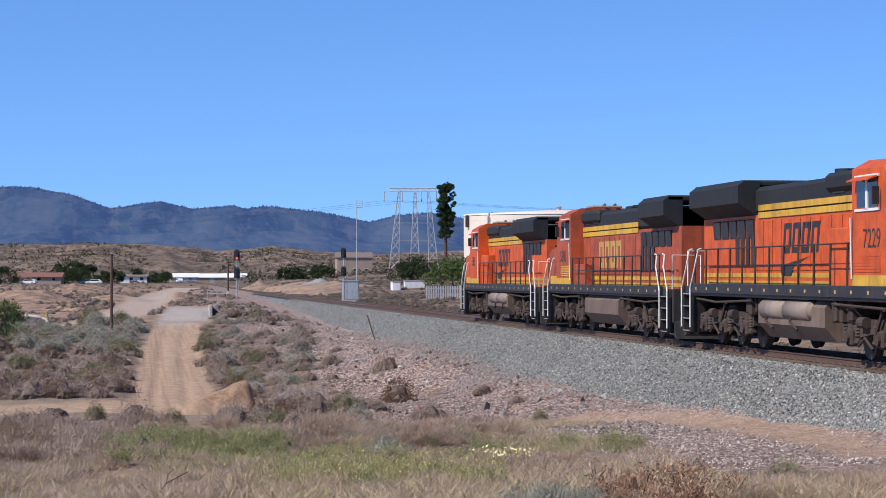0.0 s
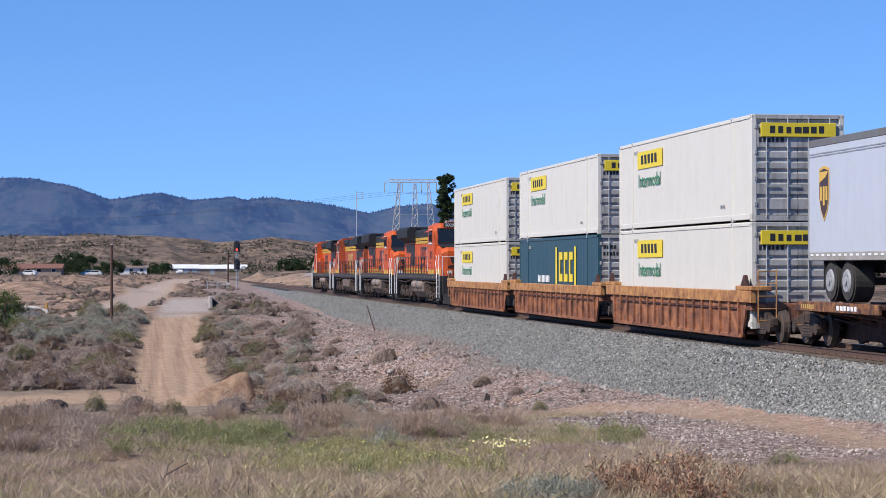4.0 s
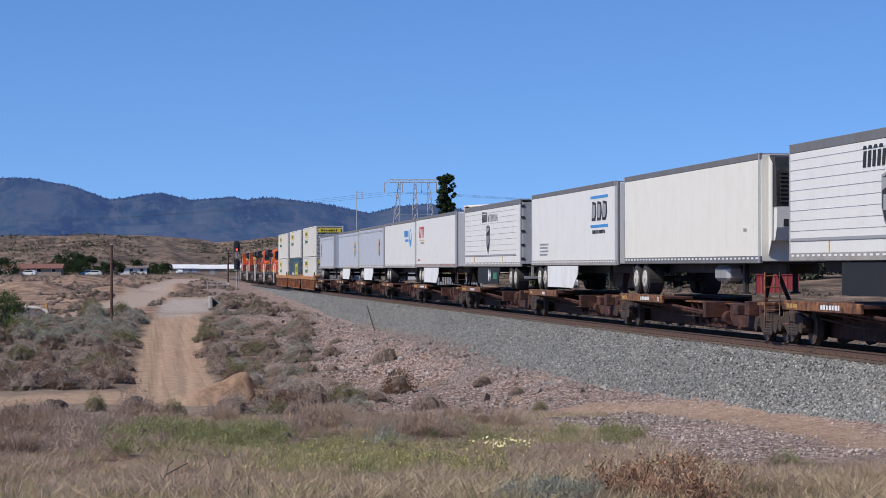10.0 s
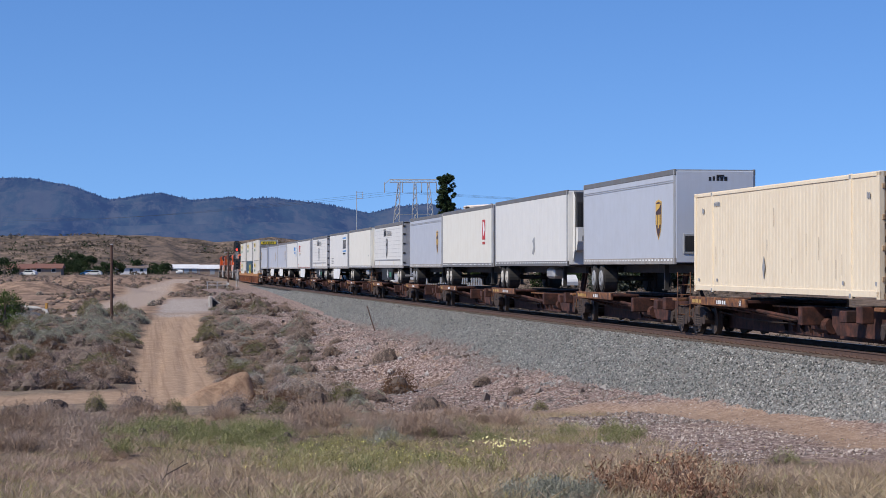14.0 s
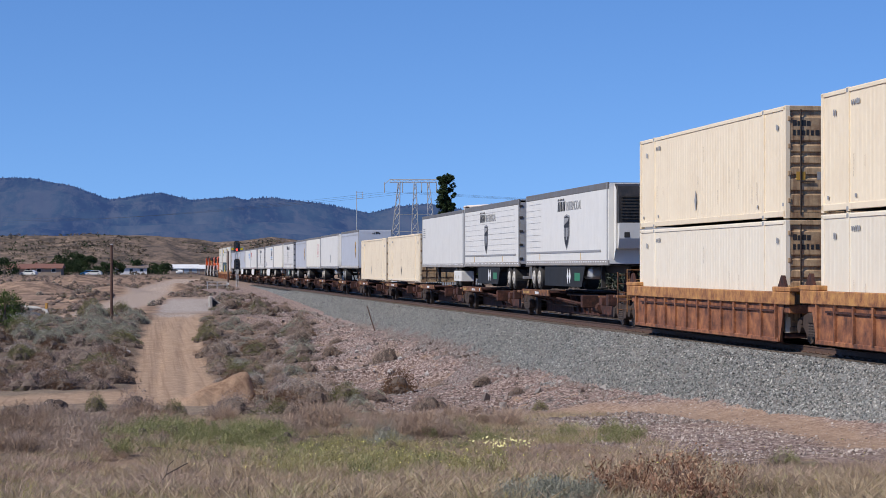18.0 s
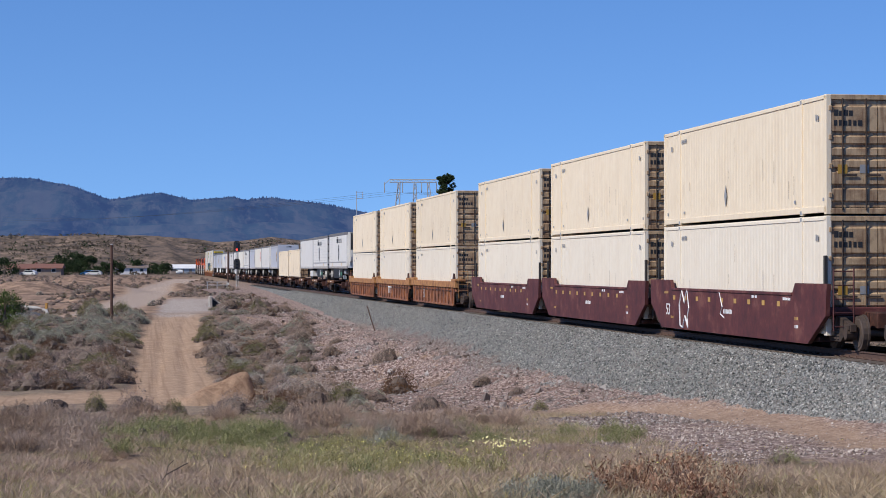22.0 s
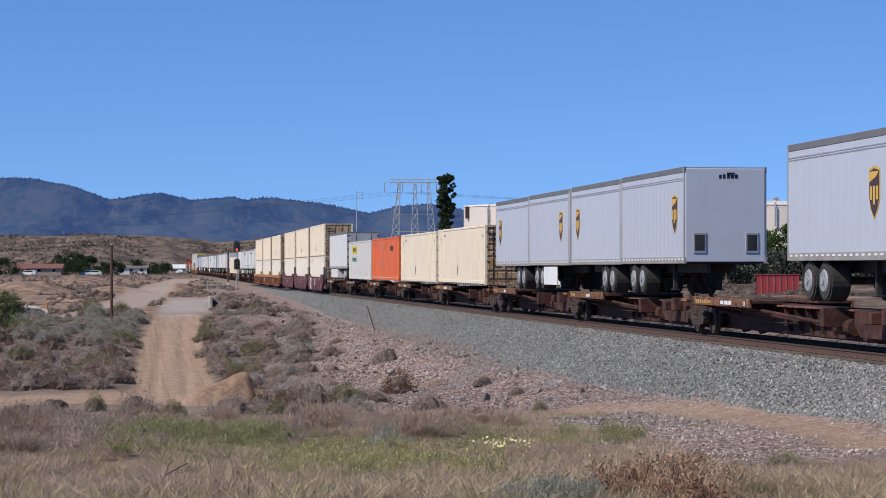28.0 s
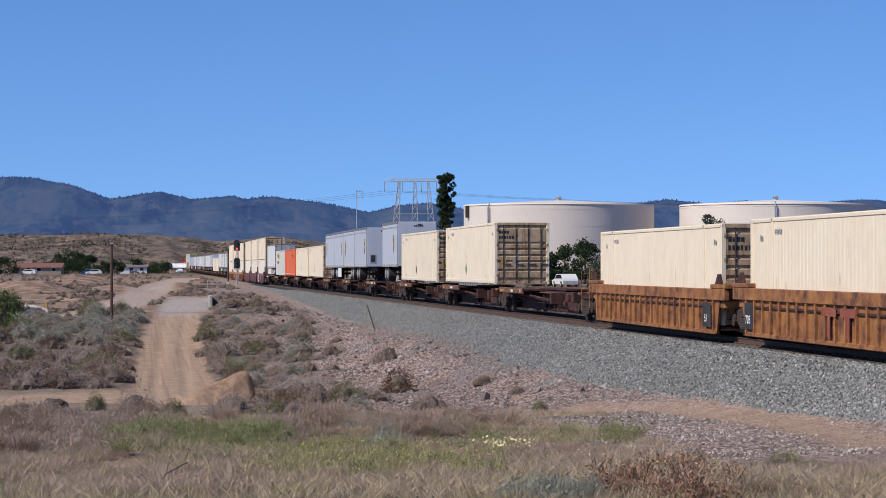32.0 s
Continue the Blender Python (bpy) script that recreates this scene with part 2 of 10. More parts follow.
# ---------------------------------------------------------------- mesh helpers
class Geo:
    """A pile of polygons that becomes one mesh."""

    def __init__(self):
        self.v, self.f = [], []

    def add(self, verts, faces):
        k = len(self.v)
        self.v.extend(verts)
        self.f.extend([tuple(i + k for i in f) for f in faces])
        return self

    def box(self, x0, x1, y0, y1, z0, z1, b=0.0):
        if b <= 0:
            v = [(x, y, z) for x in (x0, x1) for y in (y0, y1) for z in (z0, z1)]
            return self.add(v, [(0, 1, 3, 2), (4, 6, 7, 5), (0, 4, 5, 1), (2, 3, 7, 6), (0, 2, 6, 4), (1, 5, 7, 3)])
        c = [(x0 + x1) / 2, (y0 + y1) / 2, (z0 + z1) / 2]
        h = [abs(x1 - x0) / 2, abs(y1 - y0) / 2, abs(z1 - z0) / 2]
        b = min(b, min(h) * 0.9)
        v, ix = [], {}
        for sx in (-1, 1):
            for sy in (-1, 1):
                for sz in (-1, 1):
                    for ax in range(3):
                        d = [h[i] - (0 if i == ax else b) for i in range(3)]
                        ix[(sx, sy, sz, ax)] = len(v)
                        v.append((c[0] + sx * d[0], c[1] + sy * d[1], c[2] + sz * d[2]))
        f = []
        for ax in range(3):
            u, w = (ax + 1) % 3, (ax + 2) % 3
            for s in (-1, 1):
                q = []
                for a, e in ((-1, -1), (1, -1), (1, 1), (-1, 1)):
                    k = [0, 0, 0]
                    k[ax], k[u], k[w] = s, a, e
                    q.append(ix[(*k, ax)])
                f.append(tuple(q if s > 0 else q[::-1]))
        for ax in range(3):
            u, w = (ax + 1) % 3, (ax + 2) % 3
            for a in (-1, 1):
                for e in (-1, 1):
                    q = []
                    for s, who in ((-1, u), (1, u), (1, w), (-1, w)):
                        k = [0, 0, 0]
                        k[ax], k[u], k[w] = s, a, e
                        q.append(ix[(*k, who)])
                    f.append(tuple(q))
        for sx in (-1, 1):
            for sy in (-1, 1):
                for sz in (-1, 1):
                    f.append(tuple(ix[(sx, sy, sz, a)] for a in range(3)))
        return self.add(v, f)

    def prism(self, poly, axis, a0, a1):
        """poly: points in the plane across the axis ('x': (y, z), 'y': (x, z), 'z': (x, y)), swept from a0 to a1."""
        def at(p, a):
            return (a, p[0], p[1]) if axis == "x" else (p[0], a, p[1]) if axis == "y" else (p[0], p[1], a)
        n = len(poly)
        v = [at(p, a0) for p in poly] + [at(p, a1) for p in poly]
        f = [tuple(range(n))[::-1], tuple(range(n, 2 * n))] + [(i, (i + 1) % n, n + (i + 1) % n, n + i) for i in range(n)]
        return self.add(v, f)

    def cyl(self, axis, a0, a1, c, r, n=12, r2=None):
        """A cylinder or cone along an axis; c: its centre across the axis, in the order of prism()."""
        r2 = r if r2 is None else r2
        def at(a, q, rr):
            s, t = c[0] + rr * math.cos(q), c[1] + rr * math.sin(q)
            return (a, s, t) if axis == "x" else (s, a, t) if axis == "y" else (s, t, a)
        qs = [2 * math.pi * i / n for i in range(n)]
        v = [at(a0, q, r) for q in qs] + [at(a1, q, r2) for q in qs]
        f = [tuple(range(n))[::-1], tuple(range(n, 2 * n))] + [(i, (i + 1) % n, n + (i + 1) % n, n + i) for i in range(n)]
        return self.add(v, f)

    def tube(self, pts, r, n=6):
        """A round bar through the points."""
        pts = [Vector(p) for p in pts]
        v, f = [], []
        for i, p in enumerate(pts):
            d = (pts[min(i + 1, len(pts) - 1)] - pts[max(i - 1, 0)]).normalized()
            s = d.cross(Vector((0, 0, 1)) if abs(d.z) < 0.9 else Vector((1, 0, 0))).normalized()
            t = d.cross(s)
            for k in range(n):
                q = 2 * math.pi * k / n
                v.append(tuple(p + r * (math.cos(q) * s + math.sin(q) * t)))
        for i in range(len(pts) - 1):
            for k in range(n):
                f.append((i * n + k, i * n + (k + 1) % n, (i + 1) * n + (k + 1) % n, (i + 1) * n + k))
        f += [tuple(range(n))[::-1], tuple(range((len(pts) - 1) * n, len(pts) * n))]
        return self.add(v, f)

    def mesh(self, name, mat, smooth=False):
        me = bpy.data.meshes.new(name)
        me.from_pydata(self.v, [], self.f)
        bm = bmesh.new()
        bm.from_mesh(me)
        bmesh.ops.recalc_face_normals(bm, faces=bm.faces)
        bm.to_mesh(me)
        bm.free()
        me.materials.append(mat)
        if smooth:
            me.polygons.foreach_set("use_smooth", [True] * len(me.polygons))
        return me


def part(name, geo, mat, parent=None, label="", smooth=False):
    """Links the polygons as one mesh object, under its thing where one is given."""
    ob = new(name, geo.mesh(name, mat, smooth) if isinstance(geo, Geo) else geo)
    if parent is not None:
        ob.parent = parent
    if label:
        ob["label"] = label
    if name == "company_mark":
        ob["kind"] = "stuff"
    return ob


def box_part(name, mat, parent, x0, x1, y0, y1, z0, z1, b=0.0, label=""):
    return part(name, Geo().box(x0, x1, y0, y1, z0, z1, b), mat, parent, label)


def thing(name, label, category, group="", kind=""):
    return tagged(new(name), label, category, group, kind)


def words(name, text, mat, parent, x, y, z, size, slant=0.0, facing="side", wide=1.0, label=""):
    """Letters on a flank that looks to -x (they read towards -y), or on an end that looks to -y."""
    cu = bpy.data.curves.new(name, "FONT")
    cu.body, cu.size, cu.extrude, cu.shear = text, size, 0.004, slant
    cu.space_character = 1.0
    ob = bpy.data.objects.new(name, cu)
    me = bpy.data.meshes.new_from_object(ob)
    bpy.data.objects.remove(ob)
    bpy.data.curves.remove(cu)
    me.name = name
    me.materials.clear()
    me.materials.append(mat)
    if facing == "side":
        tr = Matrix(((0, 0, -1, x), (-wide, 0, 0, y), (0, 1, 0, z), (0, 0, 0, 1)))
    elif facing == "far":
        tr = Matrix(((0, 0, 1, x), (wide, 0, 0, y), (0, 1, 0, z), (0, 0, 0, 1)))
    else:
        tr = Matrix(((wide, 0, 0, x), (0, 0, -1, y), (0, 1, 0, z), (0, 0, 0, 1)))
    me.transform(tr)
    return part(name, me, mat, parent, label)


# ---------------------------------------------------------------- the line of the track
def rail_z(y):
    """Height of the rails along the line: a shallow dip."""
    y = np.clip(y, -100.0, 780.0) / 100.0
    return -0.2565 * y + 0.0368 * y * y


def run(t):
    """How far the train has gone at t seconds."""
    return 24.3122 * t - 0.013241 * ((t - 16) ** 2 - 256) - 0.0013919 * ((t - 16) ** 3 + 4096)


# ---------------------------------------------------------------- ground
def value_noise(x, y, seed=0):
    xi, yi = np.floor(x).astype(np.int64), np.floor(y).astype(np.int64)
    fx, fy = x - xi, y - yi
    fx, fy = fx * fx * (3 - 2 * fx), fy * fy * (3 - 2 * fy)

    def h(i, j):
        k = (i * 374761393 + j * 668265263 + seed * 974634777) & 0xFFFFFFFF
        k = ((k ^ (k >> 13)) * 1274126177) & 0xFFFFFFFF
        return ((k ^ (k >> 16)) & 0xFFFF) / 65535.0
    a, b, c, d = h(xi, yi), h(xi + 1, yi), h(xi, yi + 1), h(xi + 1, yi + 1)
    return (a + (b - a) * fx) * (1 - fy) + (c + (d - c) * fx) * fy


def fbm(x, y, scale, octaves=4, seed=0):
    s, amp, tot = 0.0, 1.0, 0.0
    for k in range(octaves):
        s = s + amp * (value_noise(x / scale * 2 ** k, y / scale * 2 ** k, seed + k) - 0.5)
        tot += amp
        amp *= 0.5
    return s / tot


def sstep(a, b, x):
    t = np.clip((x - a) / (b - a), 0, 1)
    return t * t * (3 - 2 * t)


VALLEY = ((-400, 0.6), (0, 0.55), (8, 0.54), (16, 0.36), (28, -0.48), (40, -1.15), (50, -1.52), (58, -1.92), (66, -2.42), (75, -2.75), (95, -2.98), (113, -2.95), (130, -2.45),
          (165, -1.85), (200, -1.45), (260, -1.0), (350, -0.6), (500, -0.3), (700, -0.6), (1200, -0.6))
HILL = ((-4000, 22), (0, 21), (100, 21), (160, 23), (300, 20), (380, 13), (430, 15), (480, 19), (560, 14), (650, 13), (800, 13), (1100, 12), (1568, 12), (5000, 16))
HUMPS = ((-27, 236, 7, 1.3), (-32, 175, 6.5, 1.5), (-21, 160, 5, 0.9), (-13.5, 175, 3.5, 0.9), (-24, 130, 4, 0.8))
ROAD_A = ((-16.45, -28), (-16.4, -19), (-16.1, 1.7), (-15.75, 26.8), (-15.35, 46.8), (-14.6, 66))
GRAVEL_FAN = ((-14.5, 62), (-13.6, 84), (-12.6, 112), (-10.6, 150), (-8.4, 190), (-7.2, 260))
ROAD_B = ((-22.2, 74), (-20.9, 81), (-19.5, 93.6), (-17.8, 126.7), (-15.6, 183), (-12.3, 255), (-8.4, 325))
ROAD_C = ((-25.0, -26.4), (-23.2, -26.2), (-22.0, -25.6), (-20.6, -24.6), (-19.1, -23.8), (-17.6, -25.2), (-16.1, -26.6), (-14.5, -27.6), (-13.6, -28.6))
ROAD_D = ((-5.3, -73.6), (-4.3, -67.5), (-4.0, -63.8), (-4.15, -60.3), (-4.5, -56.4), (-4.95, -52.5), (-5.8, -48.8))
ROAD_F = ((-8.6, -83.4), (-6.7, -74.4), (-5.6, -65.4), (-6.1, -60.3))
ROAD_E = ((-19.2, -88.5), (-18.2, -80), (-17.8, -74))


def near_line(x, y, line):
    best = np.full(np.shape(x), 1e9)
    for (ax, ay), (bx, by) in zip(line, line[1:]):
        dx, dy = bx - ax, by - ay
        t = np.clip(((x - ax) * dx + (y - ay) * dy) / (dx * dx + dy * dy), 0, 1)
        best = np.minimum(best, np.hypot(x - ax - t * dx, y - ay - t * dy))
    return best


def road_mask(x, y):
    w = fbm(x, y, 3.0, 3, 9) * 1.2
    a = 1 - sstep(1.55, 2.1, near_line(x, y, ROAD_A) + 0.6 * w)
    b = 0.9 - 0.9 * sstep(2.0, 3.4, near_line(x, y, ROAD_B) + w)
    c = 1 - sstep(3.0, 4.6, near_line(x, y, ROAD_C) + 1.5 * w)
    d = 0.6 - 0.6 * sstep(0.4, 1.2, near_line(x, y, ROAD_D) + 0.7 * w)
    e = 0.7 - sstep(0.2, 0.7, near_line(x, y, ROAD_E) + w * 0.3)
    return np.clip(np.maximum(np.maximum(np.maximum(a, b), np.maximum(c, d)), e), 0, 1)


def bank_form(x, y):
    """The cut bank of bare earth beside the dirt road: steep towards the stand, gentle behind."""
    face = -29.4 + 0.5 * (x + 14.2) + 0.7 * fbm(x, y * 0, 1.1, 3, 51)
    tall = np.clip((x + 16.3) / 2.3, 0, 1) ** 0.8 * sstep(-13.3, -13.75, x + 0.3 * fbm(x * 0, y, 0.8, 2, 56))
    furrow = 0.5 * fbm(x, y * 0.2, 0.5, 3, 57)
    return tall * np.clip((y - face + 0.5 + furrow) / 1.0, 0, 1) * np.clip(1 - (y - face - 0.6) / 9.0, 0, 1)


def rills(x, y):
    """Furrows that rain has cut straight down the embankment, 0 to 1."""
    wx = x * 0.22 + 0.35 * fbm(x, y, 3.0, 2, 34)
    a = 1 - np.clip(np.abs(fbm(wx, y, 7.5, 3, 16)) * 9.0, 0, 1)
    b = 1 - np.clip(np.abs(fbm(wx * 1.6, y, 3.0, 2, 18)) * 7.0, 0, 1)
    return np.clip(a + 0.45 * b, 0, 1.3)


def ground_z(x, y, fine=True):
    x, y = np.asarray(x, float), np.asarray(y, float)
    d = y - EYE[1]
    xc = (x - EYE[0]) * 0.99019 - (y - EYE[1]) * 0.13974
    depth = (x - EYE[0]) * 0.13974 + (y - EYE[1]) * 0.99019
    valley = np.interp(d, [p[0] for p in VALLEY], [p[1] for p in VALLEY])
    valley = valley - 0.55 * sstep(-19, -27, x) * sstep(130, 165, d) * sstep(330, 230, d)
    fill = -1.3 - 0.42 * (-x - 3.2) + rail_z(y)
    k = 0.35
    left = np.log(np.exp(np.clip(valley / k, -60, 60)) + np.exp(np.clip(fill / k, -60, 60))) * k
    right = -0.95 + 2.6 * sstep(7, 70, x) + 1.0 * sstep(9, 20, x) * sstep(250, 420, d)
    z = left + (right - left) * sstep(-1.5, 1.5, x)
    front = depth > 50
    px = np.where(front, 784 + 3795 * xc / np.maximum(depth, 50), np.where(xc < 0, -4000, 5000))
    top = np.interp(px, [p[0] for p in HILL], [p[1] for p in HILL])
    rise = sstep(830, 1550, np.hypot(xc, depth)) * sstep(-0.2, 0.35, depth / np.maximum(1, np.hypot(xc, depth)))
    z = z + rise * (top + 26 * fbm(x, y, 260.0, 5, 3))
    if fine:
        r = road_mask(x, y)
        z = z + 0.30 * fbm(x, y, 7.0, 4, 5) * (1 - 0.7 * r) * sstep(2.5, 5.0, np.abs(x)) - 0.10 * r
        rut = np.minimum(near_line(x, y, ROAD_A), near_line(x, y, ROAD_B))
        z = z - 0.07 * np.exp(-((rut - 0.72 - 0.5 * fbm(x, y, 14.0, 2, 8)) / 0.2) ** 2) * (d < 320)
        slope = sstep(-3.9, -5.2, x) * sstep(-12.5, -9.5, x) * sstep(52, 66, d) * sstep(260, 190, d)
        z = z - (0.95 * rills(x, y) - 0.30) * slope
        z = z + 0.16 * np.round(3.0 * fbm(x, y, 5.0, 3, 36)) / 3.0 * slope
        z = z + bank_form(x, y) * (1.2 + 0.6 * fbm(x, y, 1.2, 4, 52))
        z = z + 0.10 * fbm(x, y, 0.9, 3, 6) * (1 - 0.6 * r) * sstep(400, 100, d)
        for mx, my, mr, mh in HUMPS:
            q = np.hypot((x - mx) / mr, (y - my) / (2.2 * mr))
            z = z + mh * np.clip(1 - q * q, 0, 1) ** 1.5 * (1 + 1.3 * fbm(x, y, 4.0, 4, 59))
    return z


def gz(x, y):
    return float(ground_z(np.array([x]), np.array([y]))[0])


def float_attr(me, name, vals):
    a = me.attributes.new(name, "FLOAT", "POINT")
    a.data.foreach_set("value", np.asarray(vals, np.float32))


def quick_mesh(name, verts, faces, mat, smooth=True):
    """A mesh from arrays: verts n x 3, faces m x 3 or m x 4."""
    verts, faces = np.asarray(verts, np.float32), np.asarray(faces, np.int32)
    me = bpy.data.meshes.new(name)
    n, k = faces.shape
    me.vertices.add(len(verts))
    me.vertices.foreach_set("co", verts.ravel())
    me.loops.add(n * k)
    me.loops.foreach_set("vertex_index", faces.ravel())
    me.polygons.add(n)
    me.polygons.foreach_set("loop_start", np.arange(0, n * k, k, dtype=np.int32))
    me.update(calc_edges=True)
    me.polygons.foreach_set("use_smooth", np.full(n, smooth))
    me.materials.append(mat)
    return me


def attr_node(nt, name):
    a = nt.nodes.new("ShaderNodeAttribute")
    a.attribute_name = name
    return a.outputs["Fac"]


def ground_material():
    m, nt, n, lk, b = node_tree("dry_earth")
    big = noise_node(nt, 0.12, 5, 0.6)
    mid = noise_node(nt, 1.3, 5, 0.65)
    fine = noise_node(nt, 14.0, 4, 0.7)
    earth = ramp_node(nt, mid, ((0.3, (0.17, 0.115, 0.08)), (0.5, (0.28, 0.195, 0.135)), (0.7, (0.38, 0.28, 0.20))))
    litter = ramp_node(nt, fine, ((0.3, (0.13, 0.10, 0.075)), (0.55, (0.30, 0.24, 0.175)), (0.75, (0.42, 0.35, 0.27))))
    c = mix_node(nt, ramp_node(nt, big, ((0.4, (0, 0, 0)), (0.62, (0.7, 0.7, 0.7)))), earth, litter)
    far = ramp_node(nt, noise_node(nt, 1.0, 7, 0.72, stretch(nt, 0.11, 0.03, 0.11)), ((0.38, (0.085, 0.068, 0.053)), (0.5, (0.185, 0.135, 0.10)), (0.64, (0.36, 0.255, 0.185))))
    speck = ramp_node(nt, noise_node(nt, 0.45, 6, 0.75), ((0.42, (0.5, 0.5, 0.47)), (0.58, (1.1, 1.08, 1.05))))
    far = mix_node(nt, 1.0, far, speck, "MULTIPLY")
    verge = ramp_node(nt, noise_node(nt, 0.5, 7, 0.75), ((0.34, (0.12, 0.083, 0.062)), (0.48, (0.27, 0.18, 0.125)), (0.64, (0.47, 0.315, 0.215))))
    c = mix_node(nt, attr_node(nt, "verge"), c, verge)
    c = mix_node(nt, attr_node(nt, "scrub"), c, far)
    c = mix_node(nt, attr_node(nt, "litter"), c, ramp_node(nt, noise_node(nt, 9.0, 5, 0.7), ((0.35, (0.05, 0.036, 0.026)), (0.6, (0.14, 0.10, 0.072)), (0.8, (0.30, 0.23, 0.165)))))
    rough = ramp_node(nt, noise_node(nt, 3.2, 7, 0.78), ((0.36, (0.55, 0.53, 0.51)), (0.5, (1.0, 1.0, 1.0)), (0.66, (1.35, 1.32, 1.28))))
    c = mix_node(nt, 0.6, c, rough, "MULTIPLY")
    road = ramp_node(nt, mid, ((0.3, (0.36, 0.235, 0.15)), (0.7, (0.52, 0.365, 0.25))))
    track = noise_node(nt, 1.0, 5, 0.6, stretch(nt, 5.0, 0.035, 1.0))
    road = mix_node(nt, ramp_node(nt, track, ((0.5, (0, 0, 0)), (0.66, (0.6, 0.6, 0.6)))), road, (0.29, 0.18, 0.115))
    vo = n.new("ShaderNodeTexVoronoi")
    vo.inputs["Scale"].default_value = 16.0
    co = n.new("ShaderNodeTexCoord")
    lk.new(co.outputs["Object"], vo.inputs["Vector"])
    sep = n.new("ShaderNodeSeparateColor")
    lk.new(vo.outputs["Color"], sep.inputs[0])
    gravel = ramp_node(nt, sep.outputs[0], ((0.0, (0.11, 0.07, 0.06)), (0.5, (0.25, 0.175, 0.15)), (1.0, (0.48, 0.385, 0.34))))
    sand = mix_node(nt, ramp_node(nt, mid, ((0.58, (0, 0, 0)), (0.70, (1, 1, 1)))), gravel, (0.36, 0.245, 0.165))
    c = mix_node(nt, attr_node(nt, "gravel"), c, sand)
    # earth in the furrows, their shade put into its darker brown
    shaded_soil = ramp_node(nt, mid, ((0.35, (0.12, 0.082, 0.06)), (0.65, (0.28, 0.20, 0.145))))
    c = mix_node(nt, ramp_node(nt, attr_node(nt, "rill"), ((0.45, (0, 0, 0)), (0.9, (0.75, 0.75, 0.75)))), c, shaded_soil)
    c = mix_node(nt, attr_node(nt, "road"), c, road)
    raw = ramp_node(nt, noise_node(nt, 1.0, 5, 0.7, stretch(nt, 3.0, 3.0, 0.9)), ((0.35, (0.25, 0.15, 0.095)), (0.65, (0.44, 0.29, 0.19))))
    c = mix_node(nt, attr_node(nt, "bank"), c, raw)
    pale = ramp_node(nt, sep.outputs[1], ((0.0, (0.25, 0.20, 0.17)), (0.5, (0.42, 0.35, 0.30)), (1.0, (0.58, 0.50, 0.44))))
    c = mix_node(nt, attr_node(nt, "pale"), c, pale)
    c = mix_node(nt, 0.6, c, ramp_node(nt, noise_node(nt, 7.0, 6, 0.8), ((0.34, (0.62, 0.6, 0.58)), (0.48, (1.0, 1.0, 1.0)), (0.66, (1.35, 1.33, 1.3)))), "MULTIPLY")
    lk.new(c, b.inputs["Base Color"])
    b.inputs["Roughness"].default_value = 0.95
    b.inputs["Specular IOR Level"].default_value = 0.15
    grit = n.new("ShaderNodeMath")
    grit.operation = "ADD"
    lk.new(fine, grit.inputs[0])
    lk.new(noise_node(nt, 3.2, 6, 0.75), grit.inputs[1])
    bump_to(nt, b, grit.outputs[0], 0.8, 0.09)
    return m


def ballast_material(name, lo, md, hi):
    m, nt, n, lk, b = node_tree(name)
    vo = n.new("ShaderNodeTexVoronoi")
    vo.inputs["Scale"].default_value = 19.0
    co = n.new("ShaderNodeTexCoord")
    lk.new(co.outputs["Object"], vo.inputs["Vector"])
    sep = n.new("ShaderNodeSeparateColor")
    lk.new(vo.outputs["Color"], sep.inputs[0])
    c = ramp_node(nt, sep.outputs[0], ((0.0, lo), (0.5, md), (1.0, hi)))
    if name == "grey_ballast":
        pink = ramp_node(nt, sep.outputs[0], ((0.0, (0.11, 0.07, 0.06)), (0.5, (0.25, 0.175, 0.15)), (1.0, (0.48, 0.385, 0.34))))
        c = mix_node(nt, attr_node(nt, "old"), c, pink)
    big = noise_node(nt, 0.5, 4)
    c = mix_node(nt, ramp_node(nt, big, ((0.5, (0, 0, 0)), (0.75, (0.3, 0.3, 0.3)))), c, mix_node(nt, 0.3, md, (0.28, 0.22, 0.18)))
    lk.new(c, b.inputs["Base Color"])
    b.inputs["Roughness"].default_value = 0.9
    bump_to(nt, b, vo.outputs["Distance"], 1.0, 0.07)
    return m


def stone_material(name, cols):
    m, nt, n, lk, b = node_tree(name)
    g = n.new("ShaderNodeNewGeometry")
    c = ramp_node(nt, g.outputs["Random Per Island"], tuple((i / (len(cols) - 1), k) for i, k in enumerate(cols)))
    lk.new(c, b.inputs["Base Color"])
    b.inputs["Roughness"].default_value = 0.85
    return m


M["ground"] = ground_material()
M["ballast"] = ballast_material("grey_ballast", (0.06, 0.06, 0.056), (0.165, 0.166, 0.153), (0.38, 0.377, 0.347))
# the train's shade put into the stone colour
M["shade_ballast"] = ballast_material("train_shade_ballast", (0.012, 0.010, 0.009), (0.03, 0.026, 0.022), (0.06, 0.052, 0.045))
M["stones"] = stone_material("crushed_stone", ((0.045, 0.047, 0.045), (0.13, 0.135, 0.127), (0.25, 0.255, 0.238), (0.17, 0.15, 0.135), (0.30, 0.305, 0.285), (0.25, 0.225, 0.20), (0.50, 0.49, 0.45)))
M["pink_stones"] = stone_material("old_pinkish_stone", ((0.085, 0.06, 0.05), (0.19, 0.143, 0.12), (0.30, 0.235, 0.205), (0.14, 0.112, 0.098), (0.26, 0.228, 0.205), (0.48, 0.435, 0.395)))

